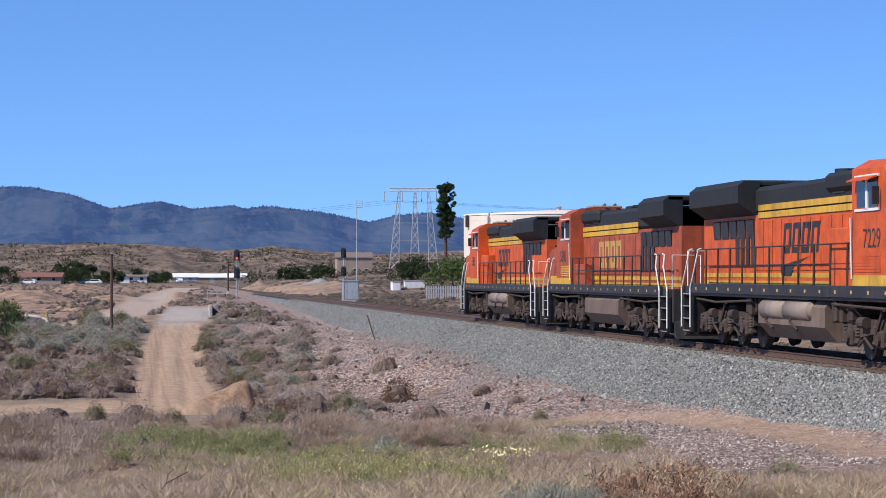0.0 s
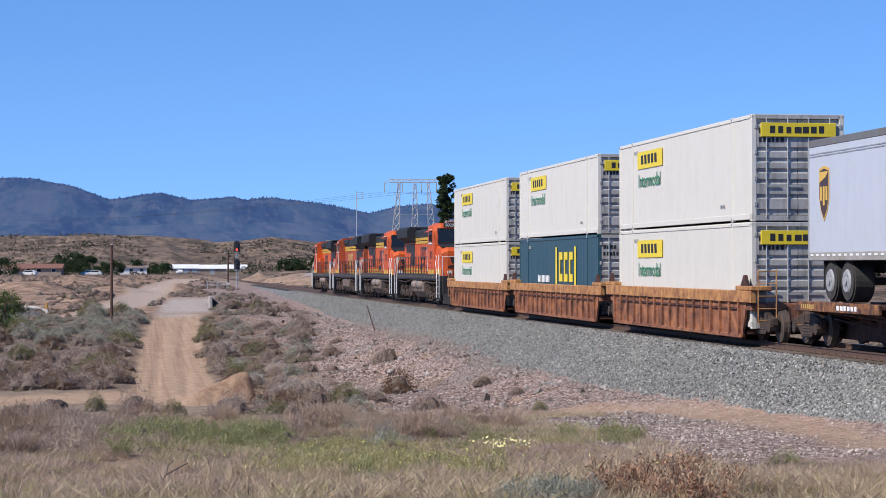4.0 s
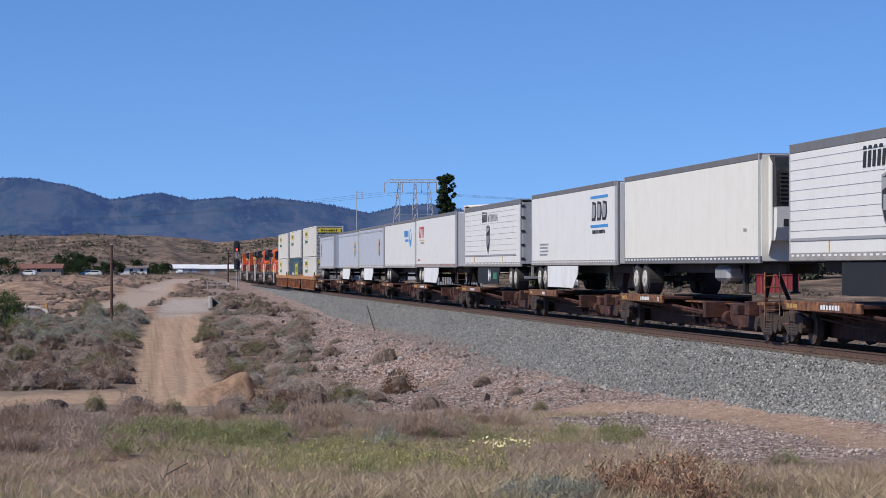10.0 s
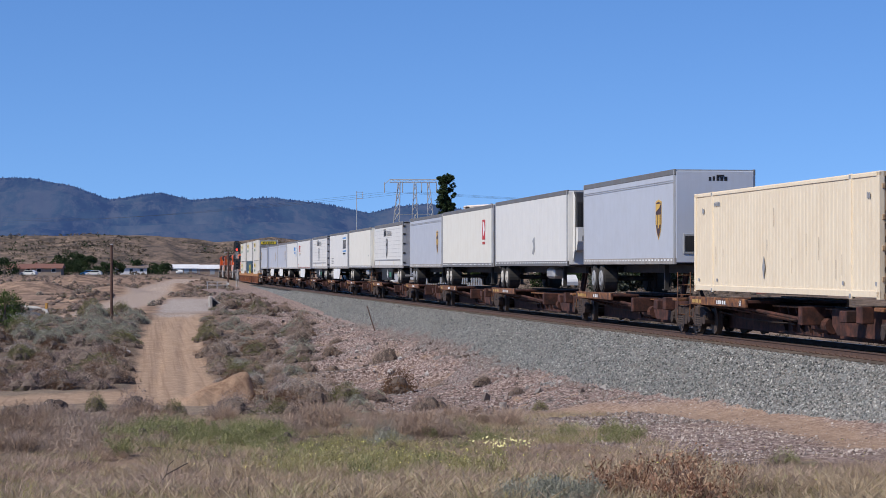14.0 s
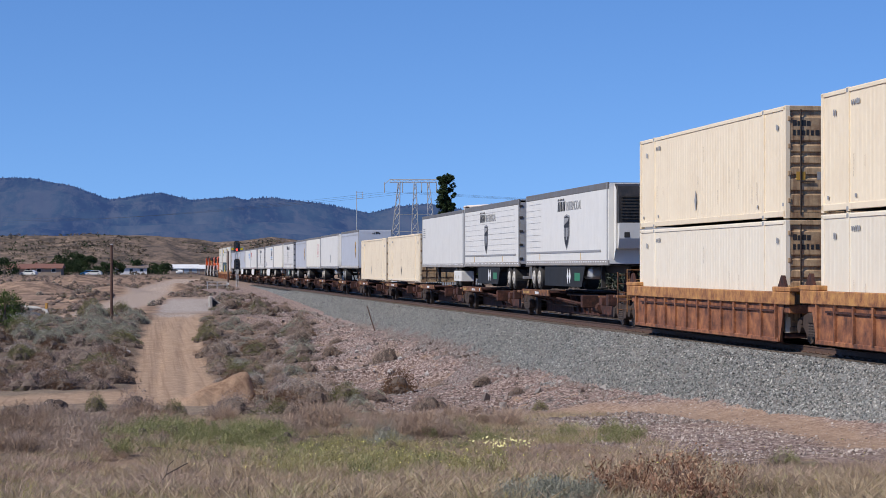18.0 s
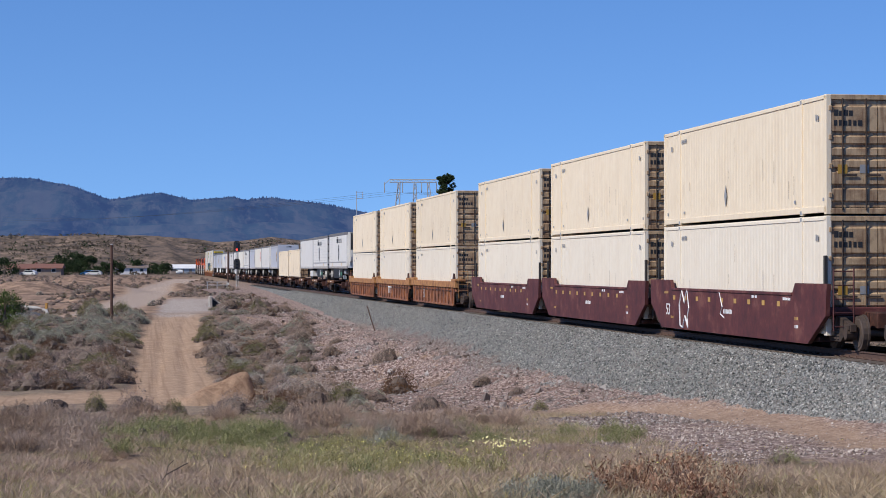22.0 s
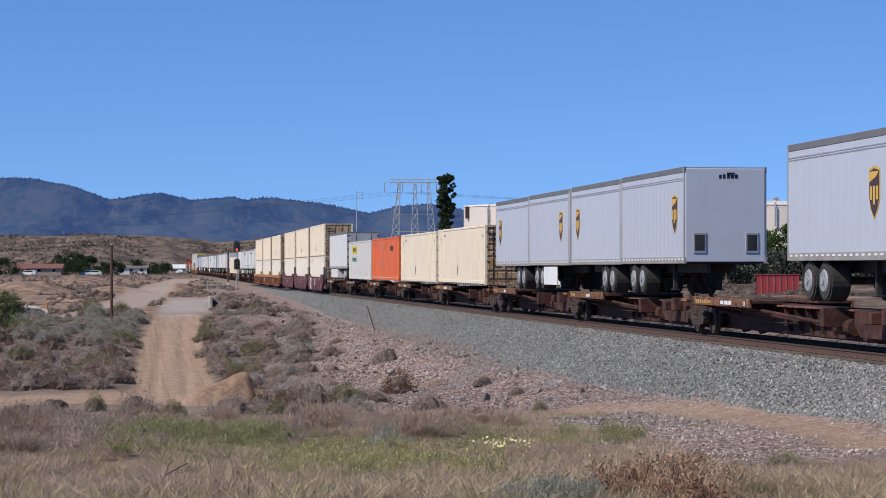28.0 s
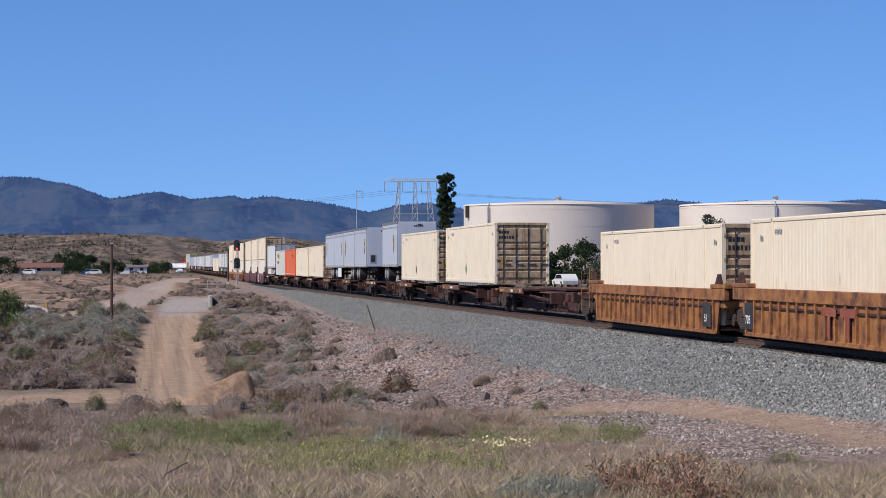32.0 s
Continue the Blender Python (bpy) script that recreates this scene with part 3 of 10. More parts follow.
M["path_stones"] = stone_material("pale_path_stone", ((0.13, 0.095, 0.08), (0.28, 0.215, 0.18), (0.40, 0.32, 0.275), (0.56, 0.49, 0.43)))


def build_ground():
    axis = math.radians(8.033)
    fine = np.linspace(-14, 14, 301)
    coarse = np.concatenate([np.linspace(14, 60, 32)[1:], np.linspace(60, 300, 81)[1:], np.linspace(300, 346, 32)[1:-1]])
    ang = np.radians(np.concatenate([fine, coarse])) + axis
    rad = np.concatenate([3.0 * 1.0163 ** np.arange(0, 165), 43.0 * 1.0046 ** np.arange(0, 330), 196.0 * 1.0163 ** np.arange(0, 205)])
    rad = np.unique(rad[(rad < 4850)])
    rad = rad[np.concatenate([[True], np.diff(rad) > 0.003 * rad[:-1]])]
    na, nr = len(ang), len(rad)
    x = EYE[0] + np.outer(rad, np.sin(ang)).ravel()
    y = EYE[1] + np.outer(rad, np.cos(ang)).ravel()
    z = ground_z(x, y)
    verts = np.concatenate([np.stack([x, y, z], 1), [[EYE[0], EYE[1], gz(EYE[0], EYE[1])]]])
    i, j = np.meshgrid(np.arange(nr - 1), np.arange(na), indexing="ij")
    i, j = i.ravel(), j.ravel()
    k = (j + 1) % na
    quads = np.stack([i * na + j, i * na + k, (i + 1) * na + k, (i + 1) * na + j], 1)
    c = len(verts) - 1
    fan = np.stack([np.full(na, c), np.full(na, c), np.arange(na), (np.arange(na) + 1) % na], 1)
    me = quick_mesh("ground", verts, quads, M["ground"])
    bm = bmesh.new()
    bm.from_mesh(me)
    bm.verts.ensure_lookup_table()
    for f in fan:
        bm.faces.new([bm.verts[int(q)] for q in f[1:]])
    bmesh.ops.recalc_face_normals(bm, faces=bm.faces)
    bm.to_mesh(me)
    bm.free()
    if me.polygons[0].normal.z < 0:
        me.flip_normals()
    vx, vy = verts[:, 0], verts[:, 1]
    d = vy - EYE[1]
    bank = np.clip(2.0 * bank_form(vx, vy) * sstep(-25.5, -27.5, vy + 2 * fbm(vx, vy, 1.0, 2, 58)), 0, 1)
    float_attr(me, "road", np.maximum(road_mask(vx, vy), bank))
    float_attr(me, "bank", bank)
    fan = near_line(vx, vy, GRAVEL_FAN) + 1.6 * fbm(vx, vy, 4.0, 3, 53)
    float_attr(me, "pale", sstep(2.9, 2.0, fan) * sstep(56, 80, vy + 22 * fbm(vx, vy, 3.0, 3, 54)) * sstep(132, 104, vy))
    band = near_line(vx, vy, ROAD_B) + 1.4 * fbm(vx, vy, 5.0, 3, 60)
    me.attributes["pale"].data.foreach_set("value", np.maximum(
        np.array([q.value for q in me.attributes["pale"].data], np.float32), (0.6 * sstep(3.2, 1.6, band)).astype(np.float32)))
    grav = sstep(-12.0, -8.5, vx + 3 * fbm(vx, vy, 6, 3, 21)) * sstep(1.0, -1.0, vx) * sstep(20, 34, d) * sstep(420, 260, d)
    float_attr(me, "gravel", np.clip(grav, 0, 1))
    float_attr(me, "rill", np.clip(rills(vx, vy), 0, 1) * sstep(-3.9, -5.2, vx) * sstep(-12.5, -9.5, vx))
    float_attr(me, "verge", sstep(120, 150, d) * sstep(-4, -8, vx))
    float_attr(me, "litter", np.maximum(sstep(62, 52, d), 0.7 * sstep(88, 94, d) * sstep(180, 165, d)) * sstep(-7.5, -9.5, vx) * np.clip(0.75 + 1.6 * fbm(vx, vy, 2.2, 3, 25), 0.2, 1))
    float_attr(me, "scrub", np.maximum(sstep(350, 700, d), sstep(1.5, 3.0, vx)))
    return tagged(new("ground", me), "dry tan earth with scrub, gravel and wheel tracks", "ground", kind="structure")


build_ground()


def old_stone(x, y):
    """1 where the older pinkish stone lies below the new ballast."""
    edge = np.interp(y, [-62, -56, -49, -42, -28, -8, 14, 62], [-4.3, -4.35, -4.55, -4.5, -4.0, -3.5, -3.6, -4.2])
    return sstep(0.25, -0.25, x - edge + (0.15 + 0.75 * sstep(70, 10, y)) * fbm(x, y, 1.5, 3, 47))


def build_bed():
    ys = np.concatenate([np.arange(-900, -90, 15.0), np.arange(-90, 120, 0.5), np.arange(120, 420, 2.0), np.arange(420, 1160, 20.0)])
    prof = np.array([(-7.4, -3.9), (-4.3, -1.83), (-4.0, -1.635), (-3.7, -1.437), (-3.4, -1.24), (-3.1, -1.04), (-2.85, -0.87), (-2.6, -0.70), (-2.3, -0.50), (-1.95, -0.27), (-1.2, -0.215), (0, -0.215), (1.2, -0.215), (1.95, -0.27), (2.9, -0.9), (5, -2.4)])
    v = np.zeros((len(ys), len(prof), 3))
    v[:, :, 0] = prof[:, 0]
    v[:, :, 1] = ys[:, None]
    v[:, :, 2] = prof[:, 1] + rail_z(ys)[:, None]
    w = fbm(v[:, :, 0] * 1.0, v[:, :, 1], 1.6, 3, 31)
    v[:, :, 2] += 0.035 * w * (np.abs(v[:, :, 0]) > 1.5)
    n, k = len(ys), len(prof)
    i, j = np.meshgrid(np.arange(n - 1), np.arange(k - 1), indexing="ij")
    i, j = i.ravel(), j.ravel()
    q = np.stack([i * k + j, i * k + j + 1, (i + 1) * k + j + 1, (i + 1) * k + j], 1)
    me = quick_mesh("ballast_bed", v.reshape(-1, 3), q, M["ballast"])
    # shade under and behind the train, as darker stone on these faces
    me.materials.append(M["shade_ballast"])
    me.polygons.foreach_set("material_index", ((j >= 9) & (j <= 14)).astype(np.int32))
    float_attr(me, "old", old_stone(v[:, :, 0].ravel(), v[:, :, 1].ravel()))
    return tagged(new("ballast_bed", me), "grey crushed stone bed of the railway", "ballast", kind="structure")


build_bed()


def pebbles(name, xs, ys, zs, lo, hi, mat, seed):
    """Loose stones: squashed, turned octahedra, as one mesh."""
    rng = np.random.default_rng(seed)
    n = len(xs)
    base = np.array([(1, 0, 0), (-1, 0, 0), (0, 1, 0), (0, -1, 0), (0, 0, 1), (0, 0, -1)], float)
    tri = np.array([(0, 2, 4), (2, 1, 4), (1, 3, 4), (3, 0, 4), (2, 0, 5), (1, 2, 5), (3, 1, 5), (0, 3, 5)])
    p = base[None] * rng.uniform(0.55, 1.25, (n, 6, 1)) + rng.uniform(-0.22, 0.22, (n, 6, 3))
    p = p * (rng.uniform(lo, hi, (n, 1, 1)) * rng.uniform(0.7, 1.2, (n, 1, 3)))
    q = rng.normal(size=(n, 4))
    q /= np.linalg.norm(q, axis=1)[:, None]
    w, a, b, c = q.T
    rot = np.stack([1 - 2 * (b * b + c * c), 2 * (a * b - c * w), 2 * (a * c + b * w), 2 * (a * b + c * w), 1 - 2 * (a * a + c * c), 2 * (b * c - a * w),
                    2 * (a * c - b * w), 2 * (b * c + a * w), 1 - 2 * (a * a + b * b)], 1).reshape(n, 3, 3)
    p = np.einsum("nij,nkj->nki", rot, p) + np.stack([xs, ys, zs], 1)[:, None]
    f = (tri[None] + 6 * np.arange(n)[:, None, None]).reshape(-1, 3)
    return new(name, quick_mesh(name, p.reshape(-1, 3), f, mat, smooth=False))


def bed_z(x, y):
    return np.interp(-np.abs(x), (-7.4, -4.3, -3.4, -2.6, -1.95, -1.2, 0), (-3.9, -1.83, -1.24, -0.70, -0.27, -0.215, -0.215)) + rail_z(y)


def build_stones():
    rng = np.random.default_rng(4)
    n = 100000
    y = -68.5 + 190 * rng.random(n) ** 2.1
    x = -1.35 - 3.1 * rng.random(n)
    z = np.maximum(bed_z(x, y), ground_z(x, y, False) - 0.1)
    ok = (near_line(x, y, ROAD_D) > 0.75) | (bed_z(x, y) > ground_z(x, y) - 0.02)
    x, y, z = x[ok], y[ok], z[ok]
    old = rng.random(len(x)) < old_stone(x, y)
    tagged(pebbles("old_stones", x[old], y[old], z[old] + 0.01, 0.018, 0.05, M["pink_stones"], 7), "loose pinkish stones below the ballast", "stones", kind="stuff")
    x, y, z = x[~old], y[~old], z[~old] + 0.012
    tagged(pebbles("ballast_stones", x, y, z, 0.02, 0.046, M["stones"], 5), "loose grey crushed ballast stones", "ballast", kind="stuff")
    n = 30000
    y = -62 + 130 * rng.random(n) ** 1.3
    x = -4.0 - 6.8 * rng.random(n) ** 1.2
    ok = near_line(x, y, ROAD_D) > 0.8
    x, y = x[ok], y[ok]
    tagged(pebbles("embankment_stones", x, y, np.maximum(ground_z(x, y), bed_z(x, y)), 0.018, 0.06, M["pink_stones"], 6), "loose pinkish stones on the embankment slope", "stones", kind="stuff")
    n = 420
    y = -46 + 120 * rng.random(n) ** 1.2
    x = -3.9 - 6.0 * rng.random(n) ** 1.3
    tagged(pebbles("slope_rocks", x, y, np.maximum(ground_z(x, y), bed_z(x, y)) + 0.02, 0.07, 0.2, M["pink_stones"], 9), "larger pinkish rocks strewn over the embankment", "rocks", kind="stuff")
    n = 9000
    y = -78 + 26 * rng.random(n)
    x = -3.2 - 6.5 * rng.random(n)
    ok = rng.random(n) < np.clip(near_line(x, y, ROAD_D) - 0.15, 0.12, 1)
    x, y = x[ok], y[ok]
    tagged(pebbles("path_stones", x, y, ground_z(x, y), 0.012, 0.04, M["path_stones"], 8), "small stones scattered on the dirt path", "stones", kind="stuff")


build_stones()


def build_track():
    ys = np.concatenate([np.arange(-900, -100, 25.0), np.arange(-100, 420, 5.0), np.arange(420, 1150, 20.0)])
    prof = ((-0.07, -0.172), (0.07, -0.172), (0.07, -0.155), (0.012, -0.13), (0.012, -0.045), (0.036, -0.03), (0.036, -0.004), (0.025, 0.0), (-0.025, 0.0), (-0.036, -0.004), (-0.036, -0.03), (-0.012, -0.045), (-0.012, -0.13), (-0.07, -0.155))
    track = thing("railway_track", "single railway track with rusty rails on weathered ties", "railway track", kind="structure")
    k = len(prof)
    for cx in (-0.755, 0.755):
        v = [(cx + a, float(y), b + float(rail_z(y))) for y in ys for a, b in prof]
        f = [(i * k + j, i * k + (j + 1) % k, (i + 1) * k + (j + 1) % k, (i + 1) * k + j) for i in range(len(ys) - 1) for j in range(k)]
        part("rail", Geo().add(v, f), M["rail"], track)
        g = Geo()
        for a, b in zip(ys[:-1], ys[1:]):
            g.add([(cx - 0.024, a, 0.004 + float(rail_z(a))), (cx + 0.024, a, 0.004 + float(rail_z(a))), (cx + 0.024, b, 0.004 + float(rail_z(b))), (cx - 0.024, b, 0.004 + float(rail_z(b)))], [(0, 1, 2, 3)])
        part("running_surface", g, M["rail_top"], track, "polished steel rail head")
    tie = Geo().box(-1.32, 1.32, -0.115, 0.115, -0.345, -0.176, 0.015).mesh("tie", M["tie"])
    plate = Geo().box(-0.9, -0.6, -0.09, 0.09, -0.176, -0.150, 0.006)
    plate.tube([(-0.86, 0.05, -0.17), (-0.86, 0.05, -0.12)], 0.014, 5)
    plate.tube([(-0.65, -0.05, -0.17), (-0.65, -0.05, -0.12)], 0.014, 5)
    rng = random.Random(3)
    for i in range(260):
        y = -78 + 0.52 * i
        o = part("tie", tie, None, track)
        o.matrix_local = pose(rng.uniform(-0.03, 0.03), y, float(rail_z(y)), 0, 0, rng.uniform(-0.8, 0.8))
    far = Geo()
    for i in range(1500):
        y = 57.2 + 0.52 * i if i < 900 else -78.52 - 0.52 * (i - 900)
        r = float(rail_z(y))
        far.box(-1.32, 1.32, y - 0.115, y + 0.115, r - 0.345, r - 0.176)
    part("tie_row", far, M["tie"], track)["kind"] = "stuff"
    pl = Geo()
    for i in range(260):
        y = -78 + 0.52 * i
        r = float(rail_z(y))
        for sx in (-1, 1):
            pl.add([(sx * p[0], p[1] + y, p[2] + r) for p in plate.v], plate.f)
    part("tie_plate_row", pl, M["rail"], track)["kind"] = "stuff"


build_track()


# ---------------------------------------------------------------- the train
MOVERS = []


def load(ob, u, lift=0.0, turned=False):
    """Puts a thing on the line: u is how far its leading end runs behind the head of the train."""
    MOVERS.append((ob, u, lift, turned))
    return ob


# ---- wagons' running gear
def wheel_mesh(name, r, w, n=20):
    g = Geo()
    g.cyl("x", -w / 2, w / 2, (0, 0), r, n)
    g.cyl("x", -w / 2 - 0.03, -w / 2 + 0.02, (0, 0), r + 0.03, n)
    g.cyl("x", w / 2 - 0.01, w / 2 + 0.03, (0, 0), r * 0.42, 12)
    g.cyl("x", w / 2, w / 2 + 0.015, (0, 0), r * 0.86, n, r * 0.8)
    return g.mesh(name, M["steel"])


WHEEL = wheel_mesh("wheel", 0.42, 0.13)
BIG_WHEEL = wheel_mesh("wheel", 0.52, 0.14, 24)


def side_frame(x, y, half=0.89):
    g = Geo()
    g.prism([(y - half - 0.22, 0.50), (y - half - 0.22, 0.66), (y - half + 0.1, 0.72), (y - 0.35, 0.82), (y + 0.35, 0.82), (y + half - 0.1, 0.72), (y + half + 0.22, 0.66), (y + half + 0.22, 0.50),
             (y + half - 0.2, 0.44), (y + 0.38, 0.24), (y - 0.38, 0.24), (y - half + 0.2, 0.44)], "x", x - 0.07, x + 0.07)
    for e in (-1, 1):
        g.cyl("x", x - 0.13, x + 0.13, (y + e * half, 0.45), 0.15, 10)
        g.box(x - 0.12, x + 0.12, y + e * half - 0.16, y + e * half + 0.16, 0.52, 0.66, 0.02)
    return g


FRAME_L = side_frame(-1.0, 0).mesh("side_frame", M["truck"])
FRAME_R = side_frame(1.0, 0).mesh("side_frame", M["truck"])
g = Geo()
for sx in (-1.0, 1.0):
    for dy in (-0.2, 0.0, 0.2):
        for k in range(5):
            g.cyl("z", 0.30 + k * 0.07, 0.335 + k * 0.07, (sx * 1.02, dy), 0.085, 10)
SPRINGS = g.mesh("spring_nest", M["steel"])
BOLSTER = Geo().box(-1.12, 1.12, -0.2, 0.2, 0.55, 0.84, 0.04).box(-0.95, 0.95, -0.9, -0.8, 0.36, 0.46, 0.02).box(-0.95, 0.95, 0.8, 0.9, 0.36, 0.46, 0.02).mesh("bolster", M["truck"])
AXLE = Geo().cyl("x", -0.95, 0.95, (0, 0), 0.08, 8).mesh("axle", M["steel"])


def truck(parent, y):
    """A two-axle truck under a wagon."""
    b = part("bogie", BOLSTER, None, parent)
    b.location = (0, y, 0)
    part("side_frame", FRAME_L, None, b)
    part("side_frame", FRAME_R, None, b)
    part("spring_nest", SPRINGS, None, b)
    for dy in (-0.89, 0.89):
        o = part("axle", AXLE, None, b)
        o.location = (0, dy, 0.45)
        for sx in (-1, 1):
            o = part("wheel", WHEEL, None, b)
            o.location = (sx * 0.755, dy, 0.45)
            o.rotation_euler = (0, 0, 0 if sx > 0 else math.pi)
    return b


def bar_row(parent, x, y, z, length, h, n, mat, seed=0, facing="side", name="stencil"):
    """Unreadable writing: a row of plain bars."""
    r = random.Random(seed)
    g, p = Geo(), 0.0
    step = length / n
    for i in range(n):
        w = step * r.uniform(0.55, 0.85)
        a = i * step
        if facing == "side":
            g.box(x - 0.004, x, y - a - w, y - a, z, z + h * r.uniform(0.8, 1.0))
        else:
            g.box(x + a, x + a + w, y - 0.004, y, z, z + h * r.uniform(0.8, 1.0))
    o = part(name, g, mat, parent)
    o["kind"] = "stuff"
    return o


# ---- containers
def corrugated(g, x, y0, y1, z0, z1, depth, pitch, out):
    """A flank of upright ribs."""
    n = max(2, int(abs(y1 - y0) / pitch))
    pts = []
    for i in range(n):
        a = y0 + (y1 - y0) * i / n
        d = (y1 - y0) / n
        pts += [(x, a), (x, a + d * 0.32), (x + out * depth, a + d * 0.45), (x + out * depth, a + d * 0.87)]
    pts.append((x, y1))
    v = [(p, q, z) for z in (z0, z1) for p, q in pts]
    m = len(pts)
    g.add(v, [(i, i + 1, m + i + 1, m + i) for i in range(m - 1)])


def door_leaf(x0, x1, y, z0, z1):
    """A door leaf pressed into level ribs."""
    pts = [(y, z0)]
    span = z1 - z0 - 0.2
    for q, h in ((0.0, 0.17), (0.17, 0.17), (0.34, 0.12), (0.46, 0.12), (0.58, 0.12), (0.70, 0.30)):
        a, h = z0 + 0.1 + span * q, span * h
        pts += [(y, a + 0.03), (y - 0.045, a + 0.07), (y - 0.045, a + h - 0.07), (y, a + h - 0.03)]
    pts += [(y, z1), (y + 0.05, z1), (y + 0.05, z0)]
    return Geo().prism(pts, "x", x0, x1)


def container_kind(name, label, side, door, length=16.15, height=2.896, ribs=True, rust=False, deep=0.006):
    """Builds one container with its leading end at the origin; it is copied later."""
    c = thing(name, label, "container")
    W, L, H = 1.295, length, height
    for sx in (-1, 1):
        g = Geo()
        corrugated(g, sx * (W - 0.028), -0.1, -L + 0.1, 0.2, H - 0.1, deep if ribs else 0.006, 0.28 if ribs else 1.22, sx)
        part("side_wall", g, side, c)
        box_part("top_rail", side, c, sx * (W - 0.06), sx * W, -L, 0, H - 0.11, H - 0.025, 0.008)
        box_part("bottom_rail", side, c, sx * (W - 0.06), sx * W, -L, 0, 0.045, 0.2, 0.01)
        for y in (-1.98, -L + 1.98):
            box_part("lifting_post", side, c, sx * (W - 0.06), sx * (W + 0.004), y - 0.09, y + 0.09, 0.0, H + 0.01, 0.008)
            for z in (0.0, H - 0.13):
                box_part("corner_casting", M["ink_grey"], c, sx * (W - 0.1), sx * (W + 0.008), y - 0.08, y + 0.08, z + 0.01, z + 0.125, 0.01, "dark steel corner casting")
        for y in (-0.09, -L + 0.09):
            box_part("corner_post", side, c, sx * (W - 0.14), sx * W, y - 0.09, y + 0.09, 0, H, 0.012)
    box_part("roof", side, c, -W + 0.03, W - 0.03, -L + 0.05, -0.05, H - 0.04, H)
    box_part("floor", M["chassis"], c, -W + 0.05, W - 0.05, -L + 0.05, -0.05, 0.06, 0.17)
    g = Geo().box(-W + 0.1, W - 0.1, -0.08, -0.03, 0.1, H - 0.05)
    part("front_wall", g, side, c)
    for x0, x1 in ((-W + 0.13, -0.01), (0.01, W - 0.13)):
        d = part("door", door_leaf(x0, x1, -L + 0.05, 0.16, H - 0.14), door, c)
        for x in (x0 + 0.28, x1 - 0.28):
            part("lock_bar", Geo().tube([(x, -L - 0.012, 0.1), (x, -L - 0.012, H - 0.1)], 0.021, 6), M["truck"] if rust else M["alu"], d)
            part("lock_handle", Geo().box(x - 0.02, x + 0.36, -L - 0.04, -L - 0.018, 0.92, 0.97, 0.005), M["truck"] if rust else M["alu"], d)
        for z in (0.4, 1.1, 1.8, 2.5):
            box_part("hinge", door, d, x0 - 0.06 if x0 < 0 else x1 - 0.02, x0 + 0.02 if x0 < 0 else x1 + 0.06, -L - 0.02, -L + 0.03, z, z + 0.12, 0.01)
    box_part("door_header", door, c, -W + 0.1, W - 0.1, -L, -L + 0.12, H - 0.13, H - 0.01, 0.01)
    box_part("door_sill", door, c, -W + 0.1, W - 0.1, -L, -L + 0.12, 0.01, 0.15, 0.01)
    bar_row(c, -W + 0.2, -L + 0.002, H - 0.52, 0.5, 0.15, 4, M["ink"], 2, "end")
    bar_row(c, -W + 0.2, -L + 0.002, H - 0.76, 0.72, 0.15, 6, M["ink"], 3, "end")
    bar_row(c, -W, -2.25, H - 0.42, 0.62, 0.13, 5, M["ink_grey"], 4)
    return c


def yellow_panel(c, x, y, z, w=3.4, h=0.56):
    """A yellow plate with dark shapes where a company's name stands."""
    box_part("company_panel", M["ink_yellow"], c, x - 0.006, x, y - w, y, z, z + h, 0, "yellow company panel with dark shapes")
    g = Geo()
    r = random.Random(5)
    for i in range(5):
        a = y - 0.55 - i * 0.46
        g.prism([(a, z + 0.14), (a - 0.3, z + 0.14), (a - 0.26, z + h - 0.12), (a + 0.04, z + h - 0.12)], "x", x - 0.011, x - 0.007)
    part("company_mark", g, M["ink"], c)


